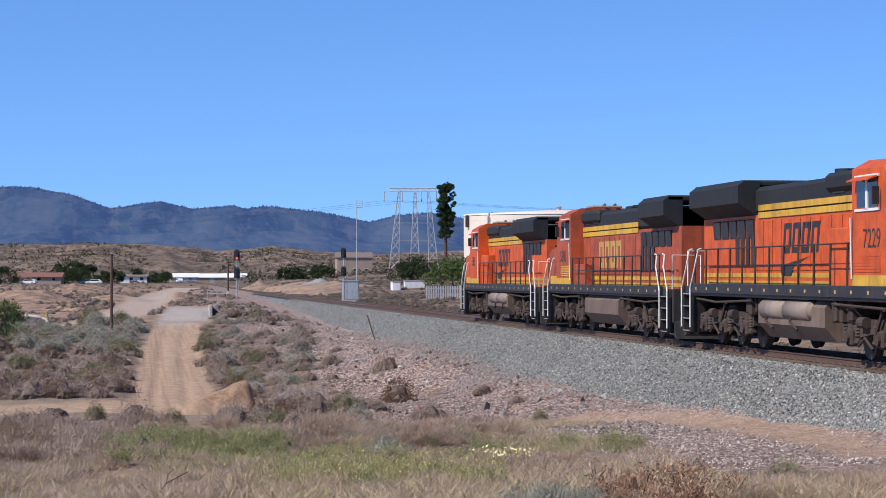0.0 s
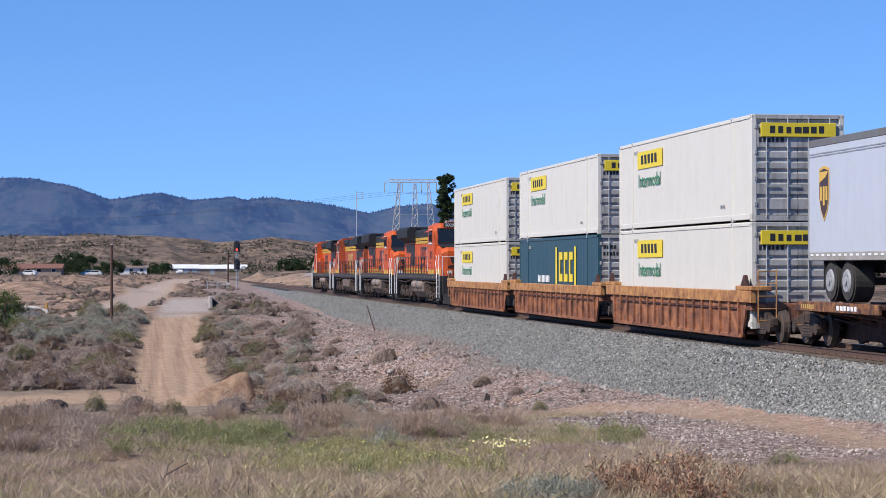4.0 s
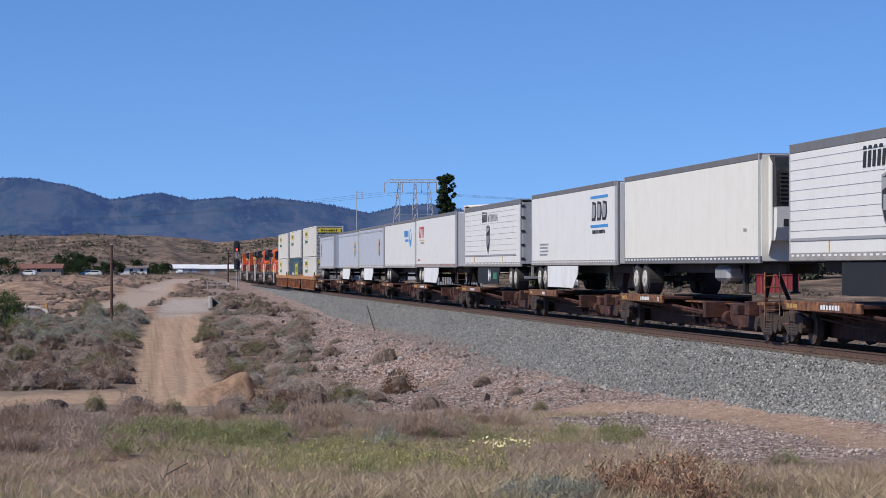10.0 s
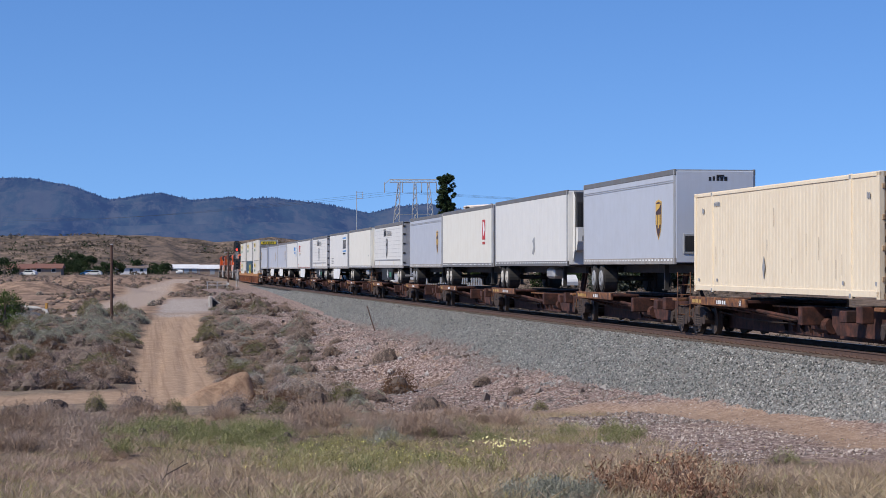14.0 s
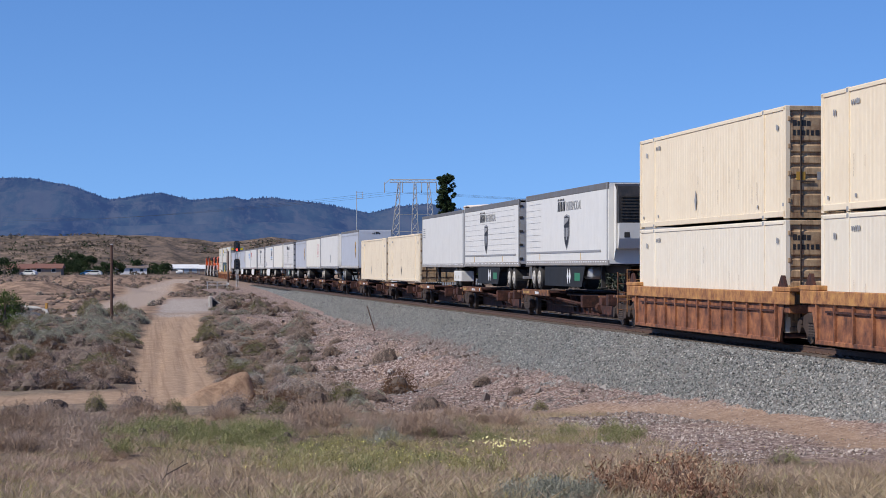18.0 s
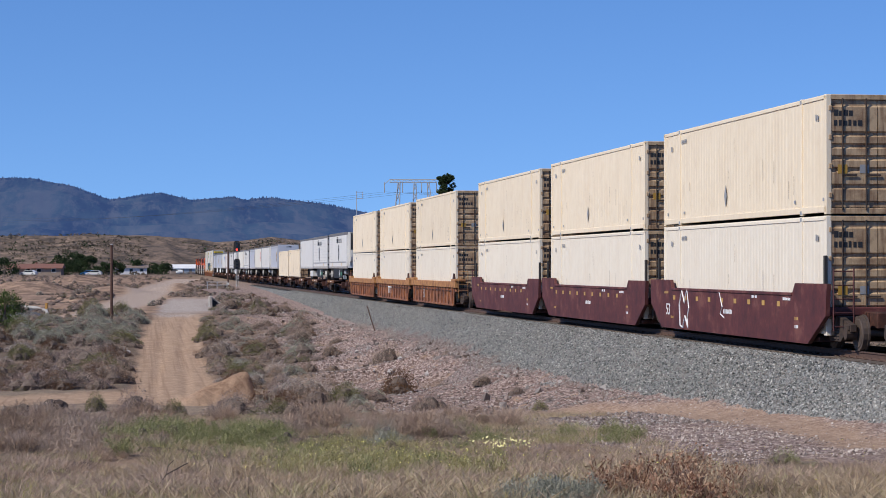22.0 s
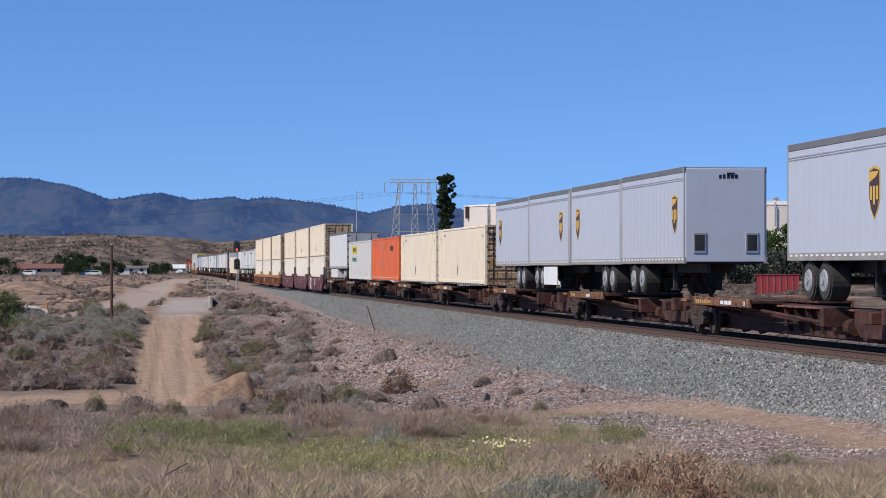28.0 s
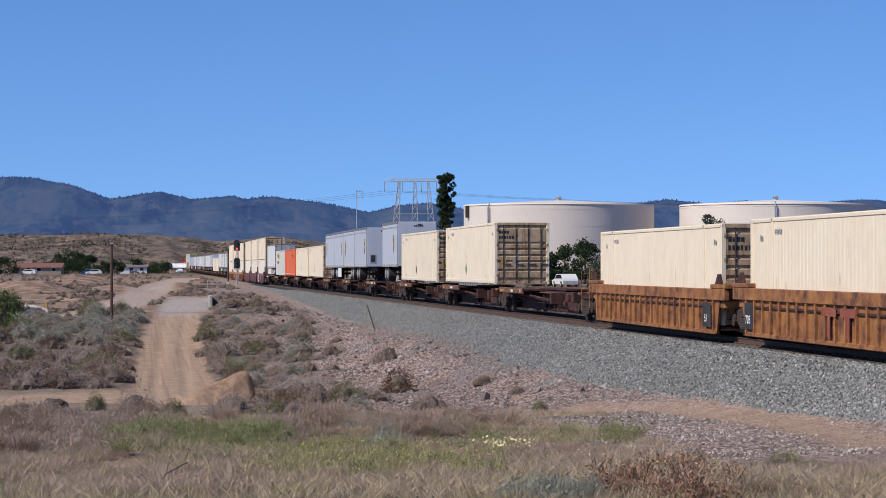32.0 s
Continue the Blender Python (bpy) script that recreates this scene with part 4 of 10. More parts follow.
def build_containers():
    k = {}
    a = container_kind("white_container", "white 53 foot container with yellow company panel", M["white"], M["door_grey"], ribs=False)
    yellow_panel(a, -1.297, -2.75, 1.98)
    words("lettering", "Intermodal", M["ink_green"], a, -1.299, -2.85, 1.38, 0.62, 0, "side", 1.12)
    box_part("end_panel", M["ink_yellow"], a, -1.05, 1.05, -16.205, -16.15, 2.28, 2.66, 0.01, "yellow company panel on the doors")
    bar_row(a, -0.8, -16.206, 2.38, 1.6, 0.2, 7, M["ink"], 8, "end", "company_mark")
    bar_row(a, -1.297, -13.0, 0.42, 0.5, 0.1, 3, M["ink_grey"], 9)
    k["white"] = a
    t = container_kind("teal_container", "dark teal 53 foot container with yellow emblem", M["teal"], M["door_grey"], ribs=True)
    g = Geo()
    for y, w in ((-8.2, 0.32), (-11.9, 0.32)):
        g.box(-1.304, -1.297, y - w, y, 0.95, 2.5)
    for y in (-8.9, -9.9, -10.9):
        g.box(-1.304, -1.297, y - 0.7, y, 2.0, 2.3)
        g.box(-1.304, -1.297, y - 0.7, y, 1.15, 1.45)
        g.box(-1.304, -1.297, y - 0.26, y, 1.452, 1.998)
    part("company_emblem", g, M["ink_yellow"], t, "yellow block emblem")
    bar_row(t, -1.297, -4.4, 1.1, 2.6, 0.3, 9, M["ink_white"], 6)
    k["teal"] = t
    for key, label in (("cream", "cream corrugated 53 foot container with grimy doors"), ("pale", "pale cream corrugated 53 foot container with grimy doors")):
        c = container_kind("cream_container", label, M[key], M["door_brown"], ribs=True, rust=True)
        g = Geo()
        y, z = -7.2, 0.72
        g.prism([(y + 0.13, z), (y, z - 0.3), (y - 0.13, z), (y, z + 0.3)], "x", -1.302, -1.297)
        part("emblem", g, M["ink_grey"], c, "small grey diamond emblem")
        part("placard", Geo().box(-1.0, -0.76, -16.152, -16.142, 0.98, 1.2), M["placard"], c, "faded yellow placard")
        part("placard", Geo().box(-0.45, -0.22, -16.152, -16.142, 1.0, 1.2), M["ink_grey"], c, "grey data plate")
        for y in (-0.95, -15.35):
            bar_row(c, -1.297, y, 2.3, 0.24, 0.16, 2, M["ink_grey"], 12)
        for y in (-0.5, -2.5, -13.6, -15.9):
            bar_row(c, -1.297, y, 0.32, 0.2, 0.09, 1, M["ink_grey"], 13)
        # hairline dents and rust runs down the flank
        g, r = Geo(), random.Random(9)
        for i in range(9):
            y, z, h = -r.uniform(1, 15), r.uniform(0.9, 2.4), r.uniform(0.2, 0.7)
            g.box(-1.2966, -1.2958, y - 0.006, y + 0.006, z - h, z)
        part("rust_run", g, M["spine_edge"], c)["kind"] = "stuff"
        k[key] = c
    o = container_kind("orange_container", "bright orange corrugated 53 foot container", M["orange_box"], M["door_grey"], ribs=True)
    g = Geo()
    y = -7.4
    for z in (1.2, 2.3):
        g.prism([(y + 0.18, z), (y, z - 0.34), (y - 0.18, z), (y, z + 0.34)], "x", -1.302, -1.297)
    part("emblem", g, M["ink_grey"], o, "small grey diamond emblems")
    bar_row(o, -1.297, -11.2, 2.0, 1.7, 0.34, 8, M["ink_brown"], 14, "side", "company_mark")
    g = Geo()
    for i in range(30):
        a = -0.3 - i * 0.52
        g.box(-1.302, -1.297, a - 0.26, a, 0.2, 0.25)
    part("reflective_tape", g, M["ink_white"], o)["kind"] = "stuff"
    k["orange"] = o
    return k


BOXES = build_containers()
BOX_USED = set()


def put_box(kind, u, z):
    src = BOXES[kind]
    if kind in BOX_USED:
        ob = copy_thing(src, Matrix())
    else:
        BOX_USED.add(kind)
        ob = src
    ob["group"] = "containers on the train"
    return load(ob, u, z)


# ---- well cars
def well_unit(length, side, rail, ribs, label, style=0, ends=(0, 0)):
    """One well of an articulated car; the load's leading end stands 1.2 m behind the origin."""
    c = thing("well_car", label, "rail car", "well cars")
    L = length
    a, b = -1.35, -L + 1.35
    for sx in (-1, 1):
        x0, x1 = (sx * 1.36, sx * 1.42)
        if style == 0:
            g = Geo().prism([(a + 0.25, 1.08), (b - 0.25, 1.08), (b + 0.15, 0.14), (a - 0.15, 0.14)], "x", x0, x1)
            part("side_sheet", g, side, c)
            box_part("top_rail", rail, c, sx * 1.33, sx * 1.5, b - 0.9, a + 0.9, 1.07, 1.40, 0.02)
            box_part("bottom_rail", side, c, sx * 1.3, sx * 1.47, b + 0.2, a - 0.2, 0.10, 0.22, 0.02)
            n = ribs
            for i in range(n):
                y = a - 0.35 + (b - a + 0.7) * i / (n - 1)
                part("rib", Geo().prism([(y - 0.06, 1.07), (y + 0.06, 1.07), (y + 0.05, 0.2), (y - 0.05, 0.2)], "x", sx * 1.415, sx * 1.49), side, c)
            box_part("pipe", M["spine"], c, sx * 1.43, sx * 1.475, b + 0.5, a - 1.0, 0.88, 0.93)
            for y in (a + 0.2, b - 0.2):
                box_part("end_plate", rail, c, sx * 0.9, sx * 1.5, y - 0.75, y + 0.75, 1.402, 1.53, 0.02)
                part("guide", Geo().prism([(y - 0.35, 1.5), (y + 0.35, 1.5), (y + 0.02, 1.82), (y - 0.1, 1.82)], "x", sx * 1.40, sx * 1.48), M["spine"], c)
        else:
            g = Geo().prism([(a + 1.0, 1.62), (a - 1.5, 1.62), (a - 1.75, 1.36), (a - 1.75, 0.14), (a - 0.5, 0.14), (a + 0.9, 0.85)], "x", sx * 1.36, sx * 1.47)
            g.prism([(b - 1.0, 1.62), (b + 1.5, 1.62), (b + 1.75, 1.36), (b + 1.75, 0.14), (b + 0.5, 0.14), (b - 0.9, 0.85)], "x", sx * 1.36, sx * 1.47)
            g.box(sx * 1.36, sx * 1.47, b + 1.75, a - 1.75, 0.14, 1.36)
            part("side_sheet", g, side, c)
            box_part("top_rail", side, c, sx * 1.34, sx * 1.5, b + 1.75, a - 1.75, 1.30, 1.38, 0.015)
            for y in (a + 0.45, b - 0.45):
                part("end_post", Geo().box(sx * 1.28, sx * 1.36, y - 0.05, y + 0.05, 1.5, 2.3, 0.01), M["chassis"], c)
            if sx < 0:
                for i in range(9):
                    box_part("stencil_plate", M["fade_yellow"], c, -1.476, -1.47, a - 2.2 - i * 1.35, a - 1.95 - i * 1.35, 1.02, 1.15)
    g = Geo().box(-1.4, 1.4, a - 0.2, a + 0.6, 0.85, 1.06, 0.03).box(-1.4, 1.4, b - 0.6, b + 0.2, 0.85, 1.06, 0.03)
    part("bulkhead", g, side, c)
    box_part("well_floor", M["spine"], c, -1.3, 1.3, b + 0.1, a - 0.1, 0.2, 0.33, 0.02)
    box_part("end_sill", M["spine"], c, -0.4, 0.4, a - 0.1, 0.15, 0.55, 0.95, 0.03)
    box_part("end_sill", M["spine"], c, -0.4, 0.4, -L - 0.15, b + 0.1, 0.55, 0.95, 0.03)
    truck(c, -0.1)
    if ends[1]:
        truck(c, -L + 0.9)
        box_part("coupler", M["truck"], c, -0.14, 0.14, -L - 1.1, -L - 0.1, 0.75, 0.98, 0.03)
        g = Geo()
        for sx in (-1, 1):
            g.tube([(sx * 1.35, -L + 0.2, 0.5), (sx * 1.35, -L + 0.2, 2.0)], 0.02)
            g.tube([(sx * 0.85, -L + 0.2, 0.5), (sx * 0.85, -L + 0.2, 2.0)], 0.02)
            for i in range(5):
                g.tube([(sx * 1.35, -L + 0.2, 0.6 + i * 0.33), (sx * 0.85, -L + 0.2, 0.6 + i * 0.33)], 0.015)
        part("end_ladder", g, rail, c)
    if ends[0]:
        g = Geo()
        g.tube([(-1.35, 0.1, 0.5), (-1.35, 0.1, 1.95)], 0.02)
        g.tube([(-0.85, 0.1, 0.5), (-0.85, 0.1, 1.95)], 0.02)
        for i in range(5):
            g.tube([(-1.35, 0.1, 0.6 + i * 0.33), (-0.85, 0.1, 0.6 + i * 0.33)], 0.015)
        part("end_ladder", g, rail, c)
        box_part("coupler", M["truck"], c, -0.14, 0.14, 0.1, 1.2, 0.75, 0.98, 0.03)
    return c


def build_wells():
    rust = "rust-brown well car with ribbed sides and worn orange top rail"
    pile = (("white", "white"), ("white", "teal"), ("white", "white"))
    for i, (u, nxt) in enumerate(((92.02, 111.6), (111.6, 131.25), (131.25, 150.1))):
        w = load(well_unit(nxt - u, M["rust"], M["rust_rail"], 17, rust, 0, (i == 0, i == 2)), u - 1.7)
        put_box(pile[i][1], u, 0.36)
        put_box(pile[i][0], u, 3.275)
    for i, (u, nxt) in enumerate(((474.1, 493.15), (493.15, 512.64), (512.64, 531.9))):
        w = load(well_unit(nxt - u, M["rust"], M["rust_rail"], 13, rust, 0, (i == 0, i == 2)), u - 1.5)
        if i == 1:
            g = Geo()
            for a in (-8.0, -8.7, -9.4):
                g.prism([(a, 0.95), (a - 0.5, 0.95), (a - 0.5, 0.85), (a - 0.3, 0.85), (a - 0.3, 0.5), (a - 0.18, 0.5), (a - 0.18, 0.85), (a, 0.85)], "x", -1.50, -1.494)
            part("company_mark", g, M["ink_white"], w, "white block shapes")
        if i == 2:
            words("lettering", "53", M["ink_grey"], w, -1.497, -6.2, 0.42, 0.7)
        put_box("pale", u, 0.34)
        put_box("cream", u, 3.27)
    maroon = "maroon smooth-sided well car with scattered stencils"
    for i, (u, nxt) in enumerate(((536.48, 555.17), (555.17, 573.93), (573.93, 592.4))):
        w = load(well_unit(nxt - u, M["maroon"], M["maroon"], 0, maroon, 1, (i == 0, i == 2)), u - 1.4)
        bar_row(w, -1.471, -9.0, 0.72, 0.9, 0.13, 7, M["ink_white"], 30 + i)
        for k, (y, z, ln, n) in enumerate(((-2.2, 1.2, 0.5, 4), (-14.6, 1.18, 0.7, 5), (-15.6, 0.7, 0.3, 3), (-15.6, 0.5, 0.3, 3), (-3.0, 0.45, 0.35, 3), (-11.8, 1.2, 0.6, 2))):
            bar_row(w, -1.471, y, z, ln, 0.08, n, M["ink_white"] if k % 2 else M["fade_yellow"], 80 + 7 * i + k)
        if i == 2:
            words("lettering", "53", M["ink_white"], w, -1.472, -2.4, 0.55, 0.5)
            g = Geo()
            pts = [(-4.2, 0.25), (-4.1, 0.9), (-4.4, 1.3), (-4.7, 0.95), (-5.0, 1.35), (-5.2, 0.8), (-5.0, 0.5), (-5.1, 0.22), (-4.75, 0.55), (-4.5, 0.2)]
            g.tube([(-1.476, y, z) for y, z in pts + pts[:1]], 0.028, 5)
            g.tube([(-1.476, -8.6, 1.3), (-1.476, -8.9, 0.9), (-1.476, -8.7, 0.7), (-1.476, -9.1, 0.6)], 0.022, 5)
            part("scrawl", g, M["ink_white"], w, "white spray-painted scrawl")
        put_box("pale", u, 0.36)
        put_box("cream", u, 3.29)
    ochre = "ochre well car with closely ribbed sides and wide top rail"
    for i, u in enumerate((799.35, 818.42, 837.5)):
        w = load(well_unit(19.07, M["ochre"], M["ochre"], 22, ochre, 0, (i == 0, i == 2)), u - 1.5)
        if i == 1:
            words("lettering", "705", M["ink_white"], w, -1.497, -1.7, 0.45, 0.32)
            box_part("stencil_plate", M["chassis"], w, -1.494, -1.485, -2.4, -1.6, 0.3, 1.0)
            g = Geo()
            for a in (-8.2, -9.6):
                g.box(-1.5, -1.494, a - 1.1, a, 0.8, 1.0)
                g.box(-1.5, -1.494, a - 0.66, a - 0.44, 0.3, 0.8)
            part("company_mark", g, M["faded_red"], w, "faded red block shapes")
        else:
            box_part("stencil_plate", M["chassis"], w, -1.494, -1.485, -17.2, -16.3, 0.3, 1.0)
            words("lettering", "53", M["ink_white"], w, -1.497, -16.5, 0.45, 0.3)
        put_box("cream", u, 0.36)


build_wells()


# ---- spine cars
def spine_unit(length, lead, tail, empty=False):
    """One platform of a skeleton car; lead, tail: whether a coupler and a truck of its own close it there."""
    c = thing("spine_car", "rusty brown skeleton spine car with worn orange deck edges", "rail car", "spine cars")
    L = length
    box_part("centre_sill", M["spine"], c, -0.42, 0.42, -L + 1.0, -1.0, 0.20, 0.98, 0.03)
    box_part("end_neck", M["spine"], c, -0.36, 0.36, -L + 0.1, -0.1, 0.62, 0.95, 0.03)
    part("rear_sill", Geo().prism([(-L + 5.6, 0.98), (-L + 0.9, 0.98), (-L + 0.9, 0.34), (-L + 5.2, 0.34), (-L + 5.6, 0.6)], "x", -0.78, 0.78), M["spine"], c)
    for sx in (-1, 1):
        x0, x1 = sorted((sx * 0.45, sx * 1.42))
        box_part("wheel_deck", M["spine"], c, x0, x1, -6.9, -0.9, 1.02, 1.10, 0.01)
        box_part("deck_edge", M["spine_edge"], c, sx * 1.38, sx * 1.46, -6.9, -0.9, 0.90, 1.14, 0.012)
        for y in (-1.3, -2.5, -3.7, -4.9, -6.1):
            part("outrigger", Geo().prism([(sx * 0.3, 1.0), (sx * 1.4, 1.0), (sx * 1.4, 0.92), (sx * 0.3, 0.62)], "y", y - 0.06, y + 0.06), M["spine"], c)
        part("strut", Geo().tube([(sx * 1.3, -3.0, 0.92), (sx * 0.4, -9.4, 0.55)], 0.05, 6), M["spine"], c)
        part("strut", Geo().tube([(sx * 1.3, -5.5, 0.92), (sx * 0.4, -11.0, 0.55)], 0.05, 6), M["spine"], c)
        x0, x1 = sorted((sx * 0.33, sx * 1.3))
        box_part("step", M["spine_edge"], c, x0, x1, -L + 0.5, -L + 1.1, 1.0, 1.1, 0.02)
        box_part("side_bracket", M["spine"], c, x0, x1, -L + 3.0, -L + 3.5, 0.70, 0.98, 0.02)
    for i in range(7):
        y = -7.4 - i * (L - 13.5) / 6
        part("stiffener", Geo().prism([(-0.42, 0.96), (-0.66, 0.96), (-0.5, 0.3), (-0.42, 0.3)], "y", y - 0.03, y + 0.03), M["spine"], c)
    box_part("sill_flange", M["spine_edge"], c, -0.70, -0.42, -L + 5.6, -6.9, 0.94, 0.985, 0.006)
    box_part("side_pocket", M["spine"], c, -1.30, -0.42, -L + 6.4, -L + 6.7, 0.55, 1.02, 0.02)
    box_part("container_pedestal", M["spine"], c, -1.3, -1.0, -L + 1.9, -L + 2.3, 0.7, 1.1, 0.02)
    part("hose", Geo().tube([(-0.5, -0.2, 0.75), (-0.62, 0.1, 0.5), (-0.5, 0.4, 0.72)], 0.03, 6), M["truck"], c)
    part("brake_rigging", Geo().tube([(-0.75, -1.4, 0.72), (-0.75, -4.6, 0.55), (-0.55, -8.5, 0.5)], 0.025, 6), M["truck"], c)
    part("grab_iron", Geo().tube([(-1.47, -1.1, 0.88), (-1.5, -1.1, 0.55), (-1.5, -1.6, 0.55), (-1.47, -1.6, 0.88)], 0.015, 5), M["spine_edge"], c)
    box_part("brake_pipe", M["truck"], c, -0.62, -0.56, -L + 5.5, -7.5, 0.60, 0.66)
    part("air_reservoir", Geo().cyl("y", -L + 6.0, -L + 7.2, (-0.62, 0.55), 0.2, 12), M["spine"], c, smooth=False)
    box_part("coupling_head", M["truck"], c, -0.2, 0.2, -0.3, 0.35 if not lead else 1.0, 0.6, 0.9, 0.03)
    g = Geo().box(-0.45, 0.45, -L + 3.6, -L + 4.5, 0.98, 1.06, 0.02)
    part("hitch_base", g, M["spine"], c)
    truck(c, 0.1 if not lead else -0.5)
    if tail:
        truck(c, -L + 0.9)
        box_part("coupler", M["truck"], c, -0.14, 0.14, -L - 0.9, -L + 0.3, 0.7, 0.95, 0.03)
        g = Geo()
        for x in (-1.3, -0.9):
            g.tube([(x, -L + 0.35, 0.45), (x, -L + 0.35, 1.9)], 0.02)
        for i in range(5):
            g.tube([(-1.3, -L + 0.35, 0.6 + i * 0.3), (-0.9, -L + 0.35, 0.6 + i * 0.3)], 0.016)
        part("end_ladder", g, M["spine_edge"], c)
    return c


def hitch(c, y):
    """The folding stand that carries a trailer's nose."""
    g = Geo().tube([(-0.35, y - 0.5, 1.06), (-0.12, y, 2.0)], 0.06).tube([(0.35, y - 0.5, 1.06), (0.12, y, 2.0)], 0.06).tube([(0, y + 0.7, 1.06), (0, y, 1.95)], 0.06)
    g.box(-0.35, 0.35, y - 0.3, y + 0.3, 1.98, 2.08, 0.03)
    part("hitch", g, M["spine"], c)


PLATFORMS = ((151.0, 169.6), (169.6, 186.7), (186.7, 203.8), (203.8, 220.6), (220.6, 238.9),
             (239.9, 259.0), (259.0, 276.3), (276.3, 294.2), (295.0, 314.2), (314.2, 329.4), (329.4, 346.8), (346.8, 366.3), (366.3, 382.3),
             (383.0, 400.8), (400.8, 418.2), (418.2, 434.9), (434.9, 452.0), (452.0, 471.2),
             (594.2, 612.1), (612.1, 629.3), (629.3, 646.4), (646.4, 663.9), (663.9, 682.4),
             (683.2, 701.1), (701.1, 719.5), (719.5, 738.6), (739.4, 758.8), (758.8, 777.4), (777.4, 796.4))


def build_spines():
    marks = random.Random(11)
    for i, (a, b) in enumerate(PLATFORMS):
        lead = i == 0 or PLATFORMS[i - 1][1] < a
        tail = i == len(PLATFORMS) - 1 or PLATFORMS[i + 1][0] > b
        c = spine_unit(b - a, lead, tail)
        for j in range(2):
            bar_row(c, -1.462, -1.3 - 2.7 * j, 0.96, marks.uniform(0.5, 1.7), 0.12, marks.randint(3, 8), M["ink_white"] if j else M["fade_yellow"], 60 + i * 2 + j)
        if i % 3 == 1:
            words("lettering", "53", M["ink_white"], c, -1.464, -6.3, 0.95, 0.2)
        if not (12 < i < 15 or 18 < i < 23 or i > 25):
            hitch(c, -(b - a) + 4.0)
        load(c, a)


build_spines()


# ---- trailers
TYRE_V = Geo()
for a0, a1, r in ((-0.24, 0.24, 0.5),):
    TYRE_V.cyl("x", -0.22, 0.22, (0, 0), 0.50, 24)
    TYRE_V.cyl("x", -0.26, 0.26, (0, 0), 0.45, 24)
TYRE = TYRE_V.mesh("wheel", M["tyre"])
g = Geo().cyl("x", -0.268, -0.24, (0, 0), 0.285, 24).cyl("x", -0.30, -0.268, (0, 0), 0.25, 24, 0.285)
g.cyl("x", -0.33, -0.27, (0, 0), 0.1, 10)
for i in range(8):
    q = i * math.pi / 4
    g.cyl("x", -0.30, -0.28, (0.17 * math.cos(q), 0.17 * math.sin(q)), 0.02, 6)
RIM = g.mesh("rim", M["rim"])
RIM_DARK = g.mesh("rim", M["ink_grey"])


def tandem(parent, y, z=1.64, dark=False, gap=1.22):
    for dy in (-gap / 2, gap / 2):
        for sx in (-1, 1):
            w = part("wheel", TYRE, None, parent)
            w.location = (sx * 0.96, y + dy, z)
            w.rotation_euler = (0, 0, 0 if sx < 0 else math.pi)
            part("rim", RIM_DARK if dark else RIM, None, w)
    g = Geo()
    for dy in (-gap / 2, gap / 2):
        g.cyl("x", -0.8, 0.8, (y + dy, z), 0.09, 8)
    g.box(-0.5, 0.5, y - 1.3, y + 1.3, z + 0.2, z + 0.42, 0.02)
    part("axle_frame", g, M["chassis"], parent)


def shield(c, x, y, z, w, h, m1, m2, name="emblem", inner=True, face="side"):
    """A shield emblem with a lighter rim and a plain shape within."""
    def outline(s):
        return [(-0.5 * s, 0.5 * s), (0, 0.56 * s), (0.5 * s, 0.5 * s), (0.5 * s, -0.1 * s), (0.32 * s, -0.36 * s), (0, -0.56 * s), (-0.32 * s, -0.36 * s), (-0.5 * s, -0.1 * s)]
    for mat, s, d, n in ((m2, 1.0, 0.005, name), (m1, 0.9, 0.009, "emblem_field")):
        part(n, Geo().prism([(y - w / 2 + p * w * 1.0, z + q * h) for p, q in outline(s)], "x", x - d, x - d + 0.004), mat, c, "shield-shaped emblem" if n == name else "")
    if inner:
        g = Geo()
        for k in (-0.28, 0.0, 0.28):
            g.box(x - 0.013, x - 0.0095, y - w / 2 - 0.09 * w - k * w, y - w / 2 + 0.09 * w - k * w, z - 0.14 * h - (0.1 * h if k == 0 else 0), z + 0.14 * h)
        g.prism([(y - w / 2 - 0.44 * w, z + 0.44 * h), (y - w / 2 + 0.44 * w, z + 0.44 * h), (y - w / 2 + 0.44 * w, z + 0.22 * h), (y - w / 2 - 0.2 * w, z + 0.33 * h)], "x", x - 0.013, x - 0.0095)
        part("emblem_shape", g, m2, c)


